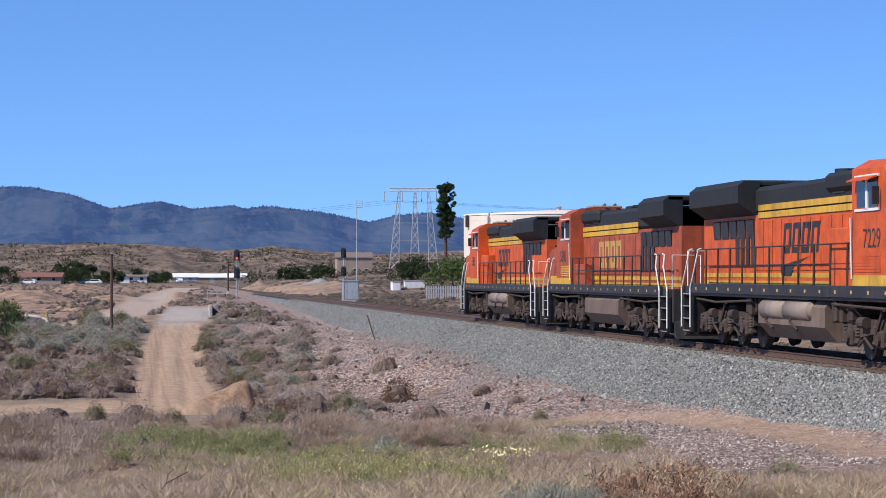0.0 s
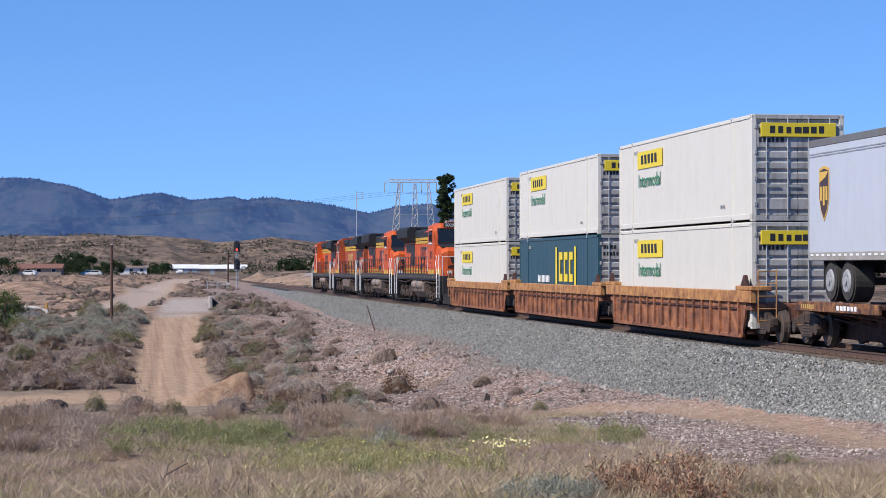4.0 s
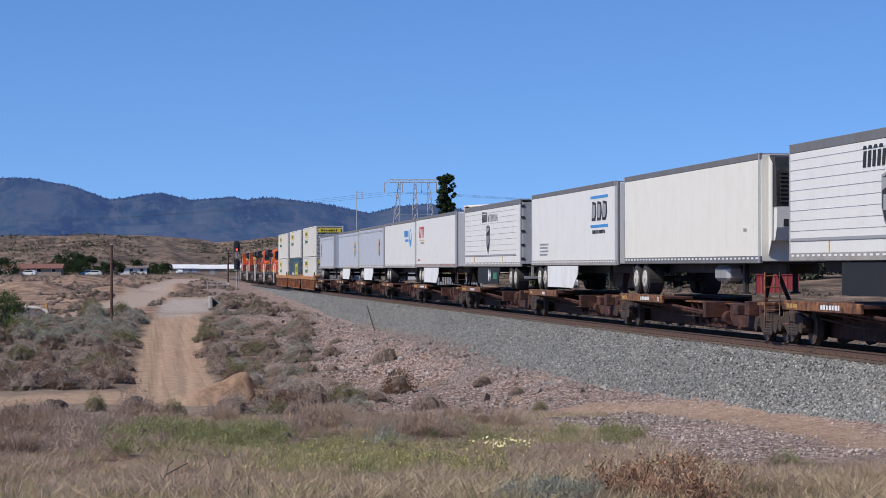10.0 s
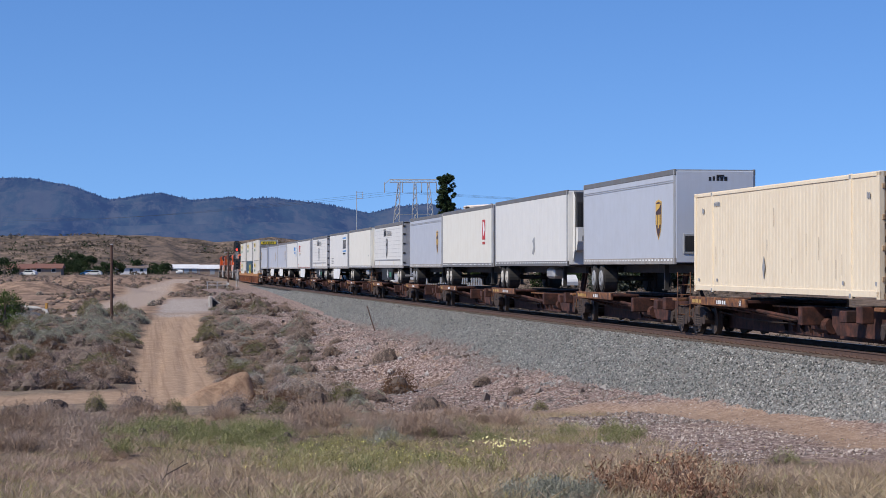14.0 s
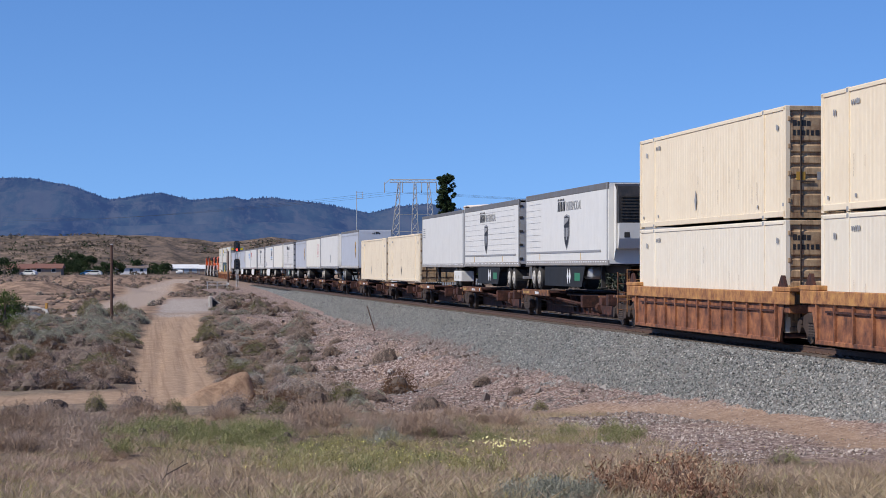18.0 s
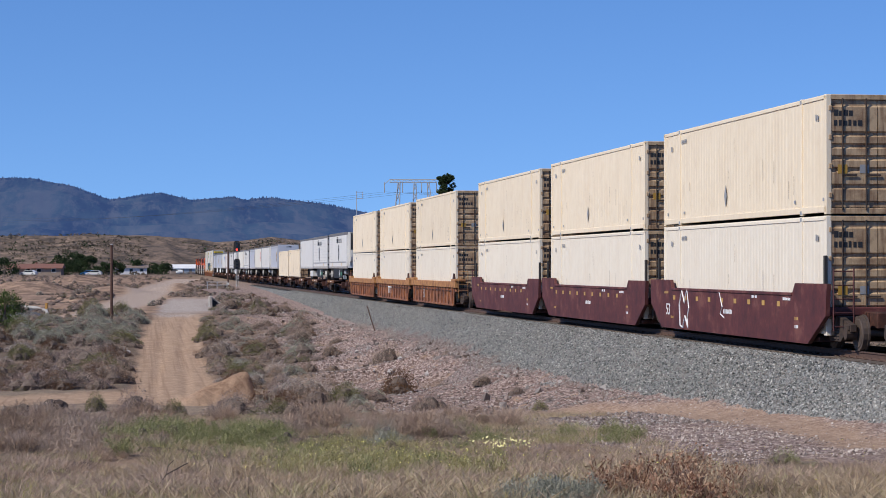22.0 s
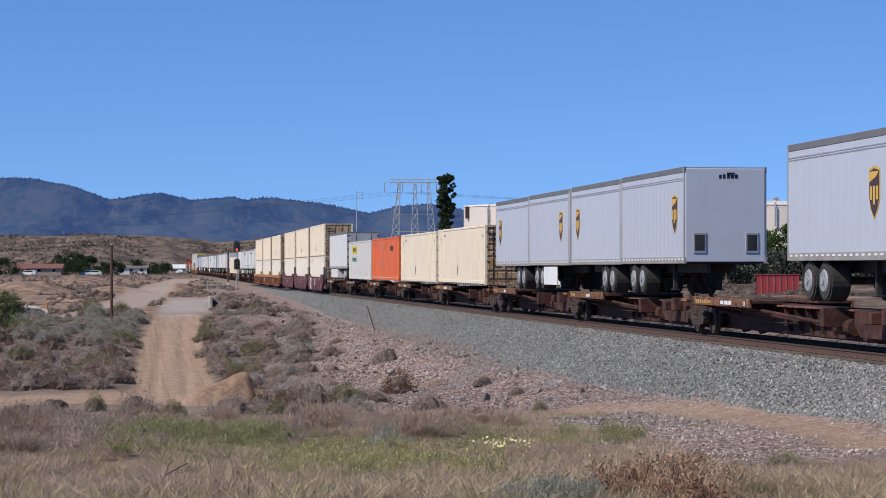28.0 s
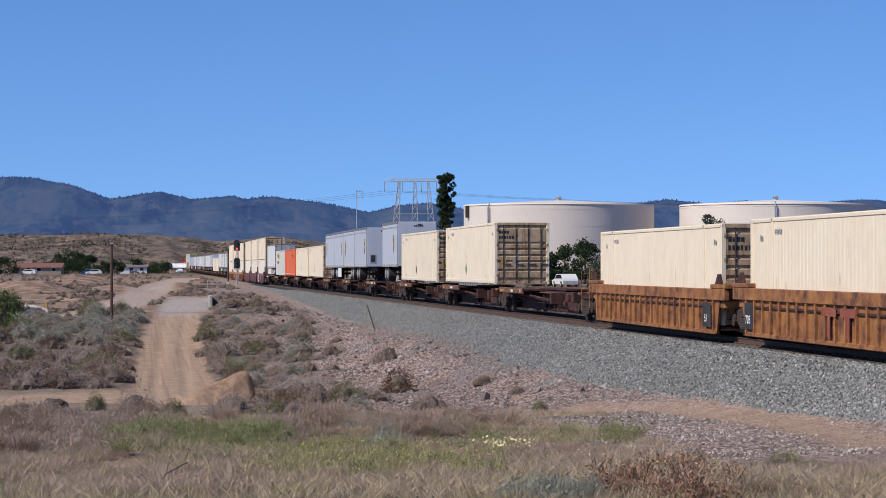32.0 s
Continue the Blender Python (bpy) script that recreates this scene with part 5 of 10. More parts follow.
def trailer(label, length, mat, end="nose", axles="front", skirt=False, stripe=False, seams=1.22, roof=None, dark_rim=False, top=5.08, dashes=True, rail_mat=None, band=0.18):
    """A road trailer, its leading end at the origin, standing on the spine car's deck."""
    c = thing("semi_trailer", label, "trailer", "trailers on the train")
    L, W, zb, zt = length, 1.295, 2.13, top
    g = Geo()
    corrugated(g, -W + 0.006, -0.06, -L + 0.06, zb + 0.2, zt - band, 0.004, seams, -1)
    part("side_wall", g, mat, c)
    g = Geo()
    corrugated(g, W - 0.006, -0.06, -L + 0.06, zb + 0.2, zt - band, 0.006, seams, 1)
    part("side_wall", g, mat, c)
    part("front_wall", Geo().box(-W + 0.02, W - 0.02, -0.05, 0.0, zb, zt, 0.01), M["trailer_door"], c)
    for sx in (-1, 1):
        box_part("roof_rail", roof or M["trim_grey"], c, sx * (W - 0.07), sx * (W + 0.004), -L, 0, zt - band, zt, 0.015)
        box_part("bottom_rail", rail_mat or M["rail_grime"], c, sx * (W - 0.08), sx * (W + 0.004), -L, 0, zb, zb + 0.2, 0.01)
        for y in (-0.06, -L + 0.08):
            box_part("corner_post", M["alu"], c, sx * (W - 0.1), sx * (W + 0.006), y - 0.06, y + 0.06, zb, zt - 0.01, 0.02)
    box_part("roof", M["alu"], c, -W + 0.06, W - 0.06, -L + 0.02, -0.02, zt - 0.06, zt - 0.012)
    box_part("floor", M["chassis"], c, -W + 0.08, W - 0.08, -L + 0.1, -0.1, zb + 0.01, zb + 0.16)
    if dashes:
        n = int(L / 0.42)
        g = Geo()
        for i in range(n):
            if dashes == 2 and (i // 3) % 2:
                continue
            y = -0.25 - i * 0.42
            g.box(-W - 0.012, -W - 0.004, y - 0.2, y, zb + 0.11, zb + 0.16)
        part("reflective_tape", g, M["ink_white"] if dashes == 1 else M["ink_red"], c)["kind"] = "stuff"
    for x in (-0.4, 0.4):
        box_part("frame_rail", M["chassis"], c, x - 0.06, x + 0.06, -L + 0.4, -0.4, zb - 0.28, zb - 0.003, 0.01)
    ya = -2.15 if axles == "front" else -L + 2.15
    yl = -L + 3.3 if axles == "front" else -3.3
    tandem(c, ya, 1.64, dark_rim)
    for sx in (-1, 1):
        part("landing_leg", Geo().box(sx * 0.72 - 0.07, sx * 0.72 + 0.07, yl - 0.07, yl + 0.07, 1.32, zb, 0.01).box(sx * 0.72 - 0.12, sx * 0.72 + 0.12, yl - 0.12, yl + 0.12, 1.28, 1.33, 0.01), M["chassis"], c)
        part("mud_flap", Geo().box(sx * 0.66, sx * 1.2, ya + 1.2, ya + 1.225, 1.45, zb, 0.005), M["tyre"], c)
    if skirt:
        s = -1 if axles == "front" else 1
        y0 = ya + s * 1.35
        y1 = y0 + s * 5.6
        for sx in (-1, 1):
            part("side_skirt", Geo().prism([(y0, zb - 0.02), (y1 + s * 0.5, zb - 0.02), (y1 + s * 0.4, zb - 0.35), (y1 - s * 0.5, zb - 0.86), (y0, zb - 0.86)], "x", sx * 1.25, sx * 1.275), M["skirt"], c, "white aerodynamic side skirt")
    if stripe:
        for z in (zt - 0.42, zt - 0.36):
            box_part("side_moulding", M["alu"], c, -W - 0.008, -W - 0.001, -L + 0.1, -0.1, z, z + 0.025)
    e = -L
    if end == "nose":
        part("nose_wall", Geo().box(-W + 0.05, W - 0.05, e, e + 0.05, zb + 0.05, zt - 0.05, 0.02), mat, c)
        for sx in (-1, 1):
            part("nose_post", Geo().cyl("z", zb + 0.02, zt - 0.02, (sx * (W - 0.09), e + 0.08), 0.1, 12), M["alu"], c)
        part("air_hoses", Geo().tube([(-0.3, e - 0.03, 2.9), (-0.1, e - 0.12, 2.75), (0.1, e - 0.03, 2.9)], 0.02), M["ink_red"], c)
        box_part("registration_box", M["chassis"], c, -0.75, -0.5, e - 0.02, e, zb + 0.42, zb + 0.78, 0.01)
    elif end == "door":
        for x0, x1 in ((-W + 0.09, -0.01), (0.01, W - 0.09)):
            d = part("rear_door", Geo().box(x0, x1, e, e + 0.05, zb + 0.12, zt - 0.14, 0.01), M["trailer_door"], c)
            for z in (zb + 0.3, zb + 0.9, zb + 1.5, zb + 2.1, zb + 2.6):
                box_part("hinge", M["chassis"], d, x0 - 0.06 if x0 < 0 else x1 - 0.1, x0 + 0.1 if x0 < 0 else x1 + 0.06, e - 0.03, e + 0.01, z, z + 0.1, 0.01)
            part("lock_bar", Geo().tube([((x0 + x1) / 2, e - 0.03, zb + 0.1), ((x0 + x1) / 2, e - 0.03, zt - 0.1)], 0.02), M["alu"], d)
        part("rear_bumper", Geo().box(-1.1, 1.1, e, e + 0.1, 1.6, 1.72, 0.01).box(-0.8, -0.7, e, e + 0.1, 1.7, zb).box(0.7, 0.8, e, e + 0.1, 1.7, zb), M["alu"], c)
    elif end == "reefer":
        part("nose_wall", Geo().box(-W + 0.03, W - 0.03, e, e + 0.05, zb + 0.05, zt - 0.05, 0.02), mat, c)
        u = part("cooling_unit", Geo().prism([(e, zb + 0.55), (e - 0.42, zb + 0.62), (e - 0.58, zb + 0.95), (e - 0.62, zb + 1.5), (e, zb + 1.5)], "x", -1.0, 1.0), M["trailer_white"], c, "white refrigeration unit")
        part("grille", Geo().prism([(e, zb + 1.5), (e - 0.62, zb + 1.5), (e - 0.6, zt - 0.5), (e - 0.45, zt - 0.14), (e, zt - 0.06)], "x", -1.02, 1.02), M["black"], u, "black grille housing")
        for i in range(8):
            box_part("louvre", M["chassis"], u, -0.92, 0.92, e - 0.66, e - 0.615, zb + 1.62 + i * 0.11, zb + 1.67 + i * 0.11)
        for sx in (-1, 1):
            part("unit_flank", Geo().prism([(e - 0.02, zb + 0.2), (e - 0.3, zb + 0.62), (e - 0.32, zt - 0.3), (e - 0.02, zt - 0.1)], "x", sx * 1.03, sx * 1.06), M["trailer_white"], u)
        box_part("control_box", M["chassis"], u, -0.82, -0.62, e - 0.60, e - 0.55, zb + 0.98, zb + 1.18, 0.01)
        box_part("fuel_tank", M["alu"], c, -1.1, -0.6, yl - 2.2 if axles != "front" else yl + 0.6, yl - 0.8 if axles != "front" else yl + 2.0, 1.62, zb - 0.05, 0.1)
    elif end == "rollup":
        part("rear_wall", Geo().box(-W + 0.05, W - 0.05, e, e + 0.05, zb + 0.05, zt - 0.05, 0.02), M["trailer_grey"], c)
        bar_row(c, -0.2, e - 0.002, zt - 0.36, 0.62, 0.14, 5, M["ink"], 41, "end")
        for x in (-1.02, 0.62):
            f = part("equipment_frame", Geo().box(x, x + 0.42, e - 0.03, e, zb + 0.32, zb + 0.95, 0.02), M["alu"], c)
            box_part("equipment_hole", M["black"], f, x + 0.06, x + 0.36, e - 0.036, e - 0.028, zb + 0.4, zb + 0.88)
        g = Geo()
        for i in range(8):
            g.cyl("x", 0.05 + i * 0.03, 0.07 + i * 0.03, (e - 0.02, zt - 0.2), 0.03, 6)
        part("marker_lamp", g, M["ink"], c)
    return c


def gold_shield(c, y, z=3.55, w=0.78, h=1.15):
    shield(c, -1.297, y, z, w, h, M["ink_brown"], M["ink_gold"], "emblem", True)


def prime_marks(c, y):
    back = min(v.co.y for v in c.children[0].data.vertices)
    for i in range(9):
        box_part("panel_seam", M["alu"], c, -1.2985, -1.2945, back + 0.1, -0.12, 2.62 + 0.255 * i, 2.632 + 0.255 * i)
    shield(c, -1.297, y - 0.3, 3.42, 1.08, 1.25, M["ink"], M["ink_grey"], "emblem", True)
    g = Geo()
    for i in range(5):
        a = y + 0.95 - i * 0.32
        g.prism([(a, 4.25), (a - 0.2, 4.25), (a - 0.26, 4.62), (a - 0.06, 4.62)], "x", -1.304, -1.298)
    for i in range(4):
        a = y + 0.95 - i * 0.36
        g.prism([(a, 4.66), (a - 0.28, 4.66), (a - 0.22, 4.74), (a - 0.06, 4.74)], "x", -1.304, -1.298)
    part("company_mark", g, M["ink"], c, "slanted dark shapes")
    words("lettering", "INTERMODAL", M["ink_grey"], c, -1.3, y - 0.8, 4.25, 0.5, 0, "side", 0.9)


def build_trailers():
    W = M["trailer_white"]
    grey = "silver-grey trailer with brown and gold shield emblem"
    t = load(trailer(grey + " and dark nose", 13.7, M["trailer_grey"], "nose", "front", stripe=True, dark_rim=True), 152.32)
    gold_shield(t, -0.9, 3.75, 0.75, 1.2)
    for u in (170.8, 187.7):
        t = load(trailer(grey + " and white side skirt", 16.15, M["trailer_grey"], "nose", "front", skirt=True, stripe=True), u)
        gold_shield(t, -13.3)
    t = load(trailer("white trailer with blue globe emblem and lettering", 16.15, W, "nose", "front"), 204.82)
    bar_row(t, -1.297, -10.7, 4.05, 2.3, 0.42, 7, M["ink_blue"], 21, "side", "company_mark")
    bar_row(t, -1.297, -11.3, 3.75, 1.7, 0.16, 12, M["ink_blue"], 22, "side", "company_mark")
    part("emblem", Geo().cyl("x", -1.303, -1.298, (-13.9, 3.95), 0.55, 20), M["ink_blue"], t, "round blue globe emblem")
    part("emblem_field", Geo().cyl("x", -1.308, -1.3035, (-13.9, 4.1), 0.28, 12), M["ink_white"], t)
    t = load(trailer("white trailer with red slanted company shapes", 16.15, W, "nose", "front", skirt=True, dashes=2), 221.45)
    g = Geo()
    for i in range(4):
        a = -1.5 - i * 0.55
        g.prism([(a + 0.05, 3.85), (a - 0.2, 3.85), (a - 0.38, 4.5), (a - 0.14, 4.5)], "x", -1.304, -1.298)
        g.prism([(a - 0.1, 4.38), (a - 0.5, 4.38), (a - 0.5, 4.5), (a - 0.1, 4.5)], "x", -1.3035, -1.298)
    part("company_mark", g, M["ink_red"], t, "red slanted shapes")
    part("company_line", Geo().box(-1.302, -1.298, -3.9, -1.6, 3.70, 3.74), M["ink_gold"], t)
    bar_row(t, -1.297, -2.1, 3.5, 1.6, 0.13, 5, M["ink_grey"], 23)
    bar_row(t, -1.297, -0.8, 2.5, 0.9, 0.1, 6, M["ink_red"], 24)
    pr = "white trailer with black shield emblem and grey lettering"
    t = load(trailer(pr + ", doors trailing", 16.15, W, "door", "rear", seams=0.6, band=0.24), 240.85)
    prime_marks(t, -6.6)
    side_kit(t)
    t = load(trailer("white trailer with large shaded letters between blue bars", 16.15, W, "nose", "front", skirt=True), 259.7)
    for z in (4.55, 3.5):
        box_part("blue_bar", M["ink_blue"], t, -1.303, -1.298, -14.9, -12.0, z, z + 0.1)
        box_part("blue_bar", M["ink_blue"], t, -1.0, 0.6, -16.156, -16.15, z, z + 0.1)
    for i in range(3):
        a = -12.2 - i * 0.9
        part("company_mark", Geo().prism([(a, 3.75), (a - 0.62, 3.75), (a - 0.8, 4.02), (a - 0.72, 4.4), (a - 0.1, 4.45)], "x", -1.304, -1.298), M["ink"], t, "large slanted block")
        part("company_mark", Geo().prism([(a - 0.12, 3.85), (a - 0.5, 3.85), (a - 0.62, 4.02), (a - 0.6, 4.3), (a - 0.18, 4.36)], "x", -1.309, -1.3045), M["ink_grey"], t)
    bar_row(t, -1.297, -12.3, 3.28, 2.2, 0.14, 14, M["ink"], 25)
    for i in range(4):
        bar_row(t, -1.297, -1.9, 2.95 - i * 0.14, 1.9 - 0.2 * (i % 2), 0.08, 12, M["ink_grey"], 26 + i)
    t = load(trailer("cream trailer with cooling unit on its nose", 16.15, M["trailer_cream"], "reefer", "front", rail_mat=M["trim_grey"]), 277.2)
    bar_row(t, -1.297, -14.6, 3.0, 0.3, 0.1, 2, M["ink_grey"], 27)
    t = load(trailer(pr + " and grimy doors", 16.15, W, "door", "rear", seams=0.6, band=0.24), 295.95)
    prime_marks(t, -6.6)
    side_kit(t)
    t = load(trailer(grey + " and roof moulding", 14.0, M["trailer_grey"], "nose", "front", stripe=True, dark_rim=True, seams=0.5), 315.8)
    gold_shield(t, -11.9)
    t = load(trailer("cream trailer with small red sign", 16.6, M["trailer_cream"], "nose", "front", seams=0.8, rail_mat=M["trim_grey"]), 330.2)
    box_part("sign", M["ink_red"], t, -1.304, -1.298, -14.6, -13.75, 3.45, 4.4, 0, "red square emblem")
    part("sign_shape", Geo().prism([(-13.9, 4.3), (-14.3, 4.3), (-14.5, 3.9), (-14.1, 3.6)], "x", -1.309, -1.3045), M["ink_white"], t)
    bar_row(t, -1.297, -13.75, 3.22, 0.85, 0.14, 5, M["ink_red"], 28)
    t = load(trailer("white trailer with grey leaf emblem and cooling unit", 16.9, M["trailer_white"], "reefer", "front", seams=0.8, rail_mat=M["trim_grey"]), 347.8)
    part("emblem", Geo().prism([(-9.4, 2.65), (-9.75, 2.95), (-9.5, 3.2), (-9.95, 3.35), (-10.1, 2.85), (-9.8, 2.6)], "x", -1.303, -1.298), M["ink_grey"], t, "grey leaf emblem")
    t = load(trailer(grey + ", nose trailing", 13.7, M["trailer_grey"], "rollup", "front", stripe=True, dark_rim=True), 367.8)
    gold_shield(t, -11.3)
    put_box("cream", 383.9, 1.27)
    put_box("cream", 401.4, 1.27)
    t = load(trailer("plain white trailer with faint marks", 16.0, W, "nose", "rear", skirt=False), 418.9)
    part("side_box", Geo().box(-1.28, -0.6, -15.2, -12.7, 1.4, 1.95, 0.03), M["trailer_white"], t, "white underfloor box")
    for i in range(5):
        bar_row(t, -1.297, -0.5, 4.3 - i * 0.12, 0.9, 0.06, 6, M["ink_grey"], 70 + i)
    t = load(trailer(pr, 15.7, W, "door", "rear", seams=0.6, band=0.24), 435.5)
    prime_marks(t, -6.0)
    side_kit(t)
    t = load(trailer("white trailer with black shield emblem and cooling unit", 16.15, W, "reefer", "front", seams=0.6, band=0.24), 453.0)
    prime_marks(t, -8.0)
    side_kit(t, True)
    t = load(trailer("plain white trailer with grey doors", 16.0, M["trailer_white"], "door", "rear"), 595.6)
    part("side_box", Geo().box(-1.28, -0.7, -7.3, -1.6, 1.35, 2.05, 0.03), M["trailer_white"], t, "white underfloor panel")
    put_box("white", 613.2, 1.27)
    put_box("orange", 630.2, 1.27)
    put_box("cream", 647.4, 1.27)
    put_box("cream", 664.6, 1.27)
    pup = "short silver-grey trailer with brown and gold shield emblem"
    for i, (u, ye) in enumerate(((684.02, -0.9), (692.6, -6.6), (701.6, -0.9), (710.3, -7.0), (729.3, -6.2))):
        t = load(trailer(pup, 8.5, M["trailer_grey"], "rollup" if i >= 3 else "nose", "front" if i in (1, 3, 4) else "rear", stripe=True, dark_rim=True, seams=0.5), u)
        gold_shield(t, ye, 3.65, 0.72, 1.1)
        if i == 1:
            part("side_box", Geo().box(-1.26, -1.2, -5.9, -3.2, 1.35, 2.08, 0.01), M["skirt"], t, "white side skirt")
    put_box("cream", 740.2, 1.27)
    put_box("cream", 760.0, 1.27)


def side_kit(t, mirrored=False):
    """Dark underfloor skirt with small white marks, orange lamps and a moulding."""
    box_part("side_moulding", M["ink_grey"], t, -1.315, -1.298, -15.0, -0.2, 2.62, 2.70, 0.005)
    for y in (-3.2, -11.5):
        box_part("marker_strip", M["ink_gold"], t, -1.306, -1.298, y - 0.06, y, 2.35, 2.62)
    a, b = (-10.5, -4.0) if not mirrored else (-12.0, -4.0)
    part("underfloor_skirt", Geo().prism([(b, 2.1), (a, 2.1), (a + 0.6, 1.32), (b, 1.32)], "x", -1.24, -1.21), M["black_green"], t, "dark blue-black side skirt")
    g = Geo()
    for k in (0.0, 0.42):
        y = a + 3.0 + k
        g.prism([(y, 1.72), (y - 0.18, 1.42), (y - 0.36, 1.72), (y - 0.18, 2.02)], "x", -1.247, -1.242)
    part("skirt_mark", g, M["ink_white"], t)
    box_part("skirt_badge", M["ink_green"], t, -1.247, -1.242, a + 0.9, a + 1.9, 1.55, 1.85, 0, "small green badge")


build_trailers()


# ---- locomotives
def loco_truck(parent, y):
    g = Geo()
    for sx in (-1, 1):
        g.prism([(y - 2.75, 0.62), (y - 2.75, 0.86), (y - 1.6, 0.98), (y + 1.6, 0.98), (y + 2.75, 0.86), (y + 2.75, 0.62), (y + 1.55, 0.55), (y + 0.6, 0.66), (y - 0.6, 0.66), (y - 1.55, 0.55)], "x", sx * 1.12, sx * 1.26)
    g.box(-1.1, 1.1, y - 0.35, y + 0.35, 0.7, 1.15, 0.03)
    b = part("bogie", g, M["truck"], parent)
    for dy in (-2.1, 0.0, 2.1):
        for sx in (-1, 1):
            w = part("wheel", BIG_WHEEL, None, b)
            w.location = (sx * 0.755, y + dy, 0.53)
            w.rotation_euler = (0, 0, 0 if sx > 0 else math.pi)
            part("axle_box", Geo().box(sx * 1.1, sx * 1.36, y + dy - 0.2, y + dy + 0.2, 0.33, 0.75, 0.05).cyl("x", sx * 1.3, sx * 1.42, (y + dy, 0.53), 0.13, 10), M["truck"], b)
            for k in (-0.42, 0.42):
                s = Geo()
                for i in range(5):
                    s.cyl("z", 0.50 + i * 0.075, 0.54 + i * 0.075, (sx * 1.24, y + dy + k), 0.105, 10)
                s.box(sx * 1.15, sx * 1.33, y + dy + k - 0.13, y + dy + k + 0.13, 0.42, 0.49, 0.01)
                part("spring", s, M["steel"], b)
    for sx in (-1, 1):
        for dy in (-1.05, 1.05):
            part("brake_cylinder", Geo().cyl("y", y + dy - 0.22, y + dy + 0.22, (sx * 1.34, 0.9), 0.13, 12), M["truck"], b)
            part("brake_rod", Geo().tube([(sx * 1.3, y + dy - 0.5, 0.35), (sx * 1.32, y + dy, 0.55), (sx * 1.3, y + dy + 0.5, 0.3)], 0.035), M["truck"], b)
        part("damper", Geo().tube([(sx * 1.35, y - 0.3, 0.55), (sx * 1.35, y + 0.25, 1.2)], 0.05), M["truck"], b)


def name_shapes(c, side, y, z, h, mat, old=False):
    """The company's name as plain slanted block shapes with a dart under it."""
    x0, x1 = (-1.03, -1.018) if side < 0 else (1.018, 1.03)
    s = -1 if side < 0 else 1
    g = Geo()
    k = 0 if old else 0.22
    for i in range(4):
        a = y + s * i * 1.0 * h
        for p0, p1, q0, q1 in ((0.0, 0.22, 0.0, 1.0), (0.58, 0.8, 0.0, 1.0), (0.2, 0.6, 0.0, 0.2), (0.2, 0.6, 0.8, 1.0)):
            if i == 3 and q1 == 0.2:
                continue
            g.prism([(a + s * h * (p0 + k * q0), z + q0 * h), (a + s * h * (p1 + k * q0), z + q0 * h), (a + s * h * (p1 + k * q1), z + q1 * h), (a + s * h * (p0 + k * q1), z + q1 * h)], "x", x0, x1)
    part("company_mark", g, mat, c, "slanted block shapes")
    if not old:
        part("company_dart", Geo().prism([(y - s * 0.2, z - 0.42 * h), (y + s * 2.9 * h, z - 0.12 * h), (y + s * 1.0, z - 0.42 * h), (y + s * 0.7, z - 0.75 * h), (y - s * 0.1, z - 0.75 * h)], "x", x0, x1), mat, c)


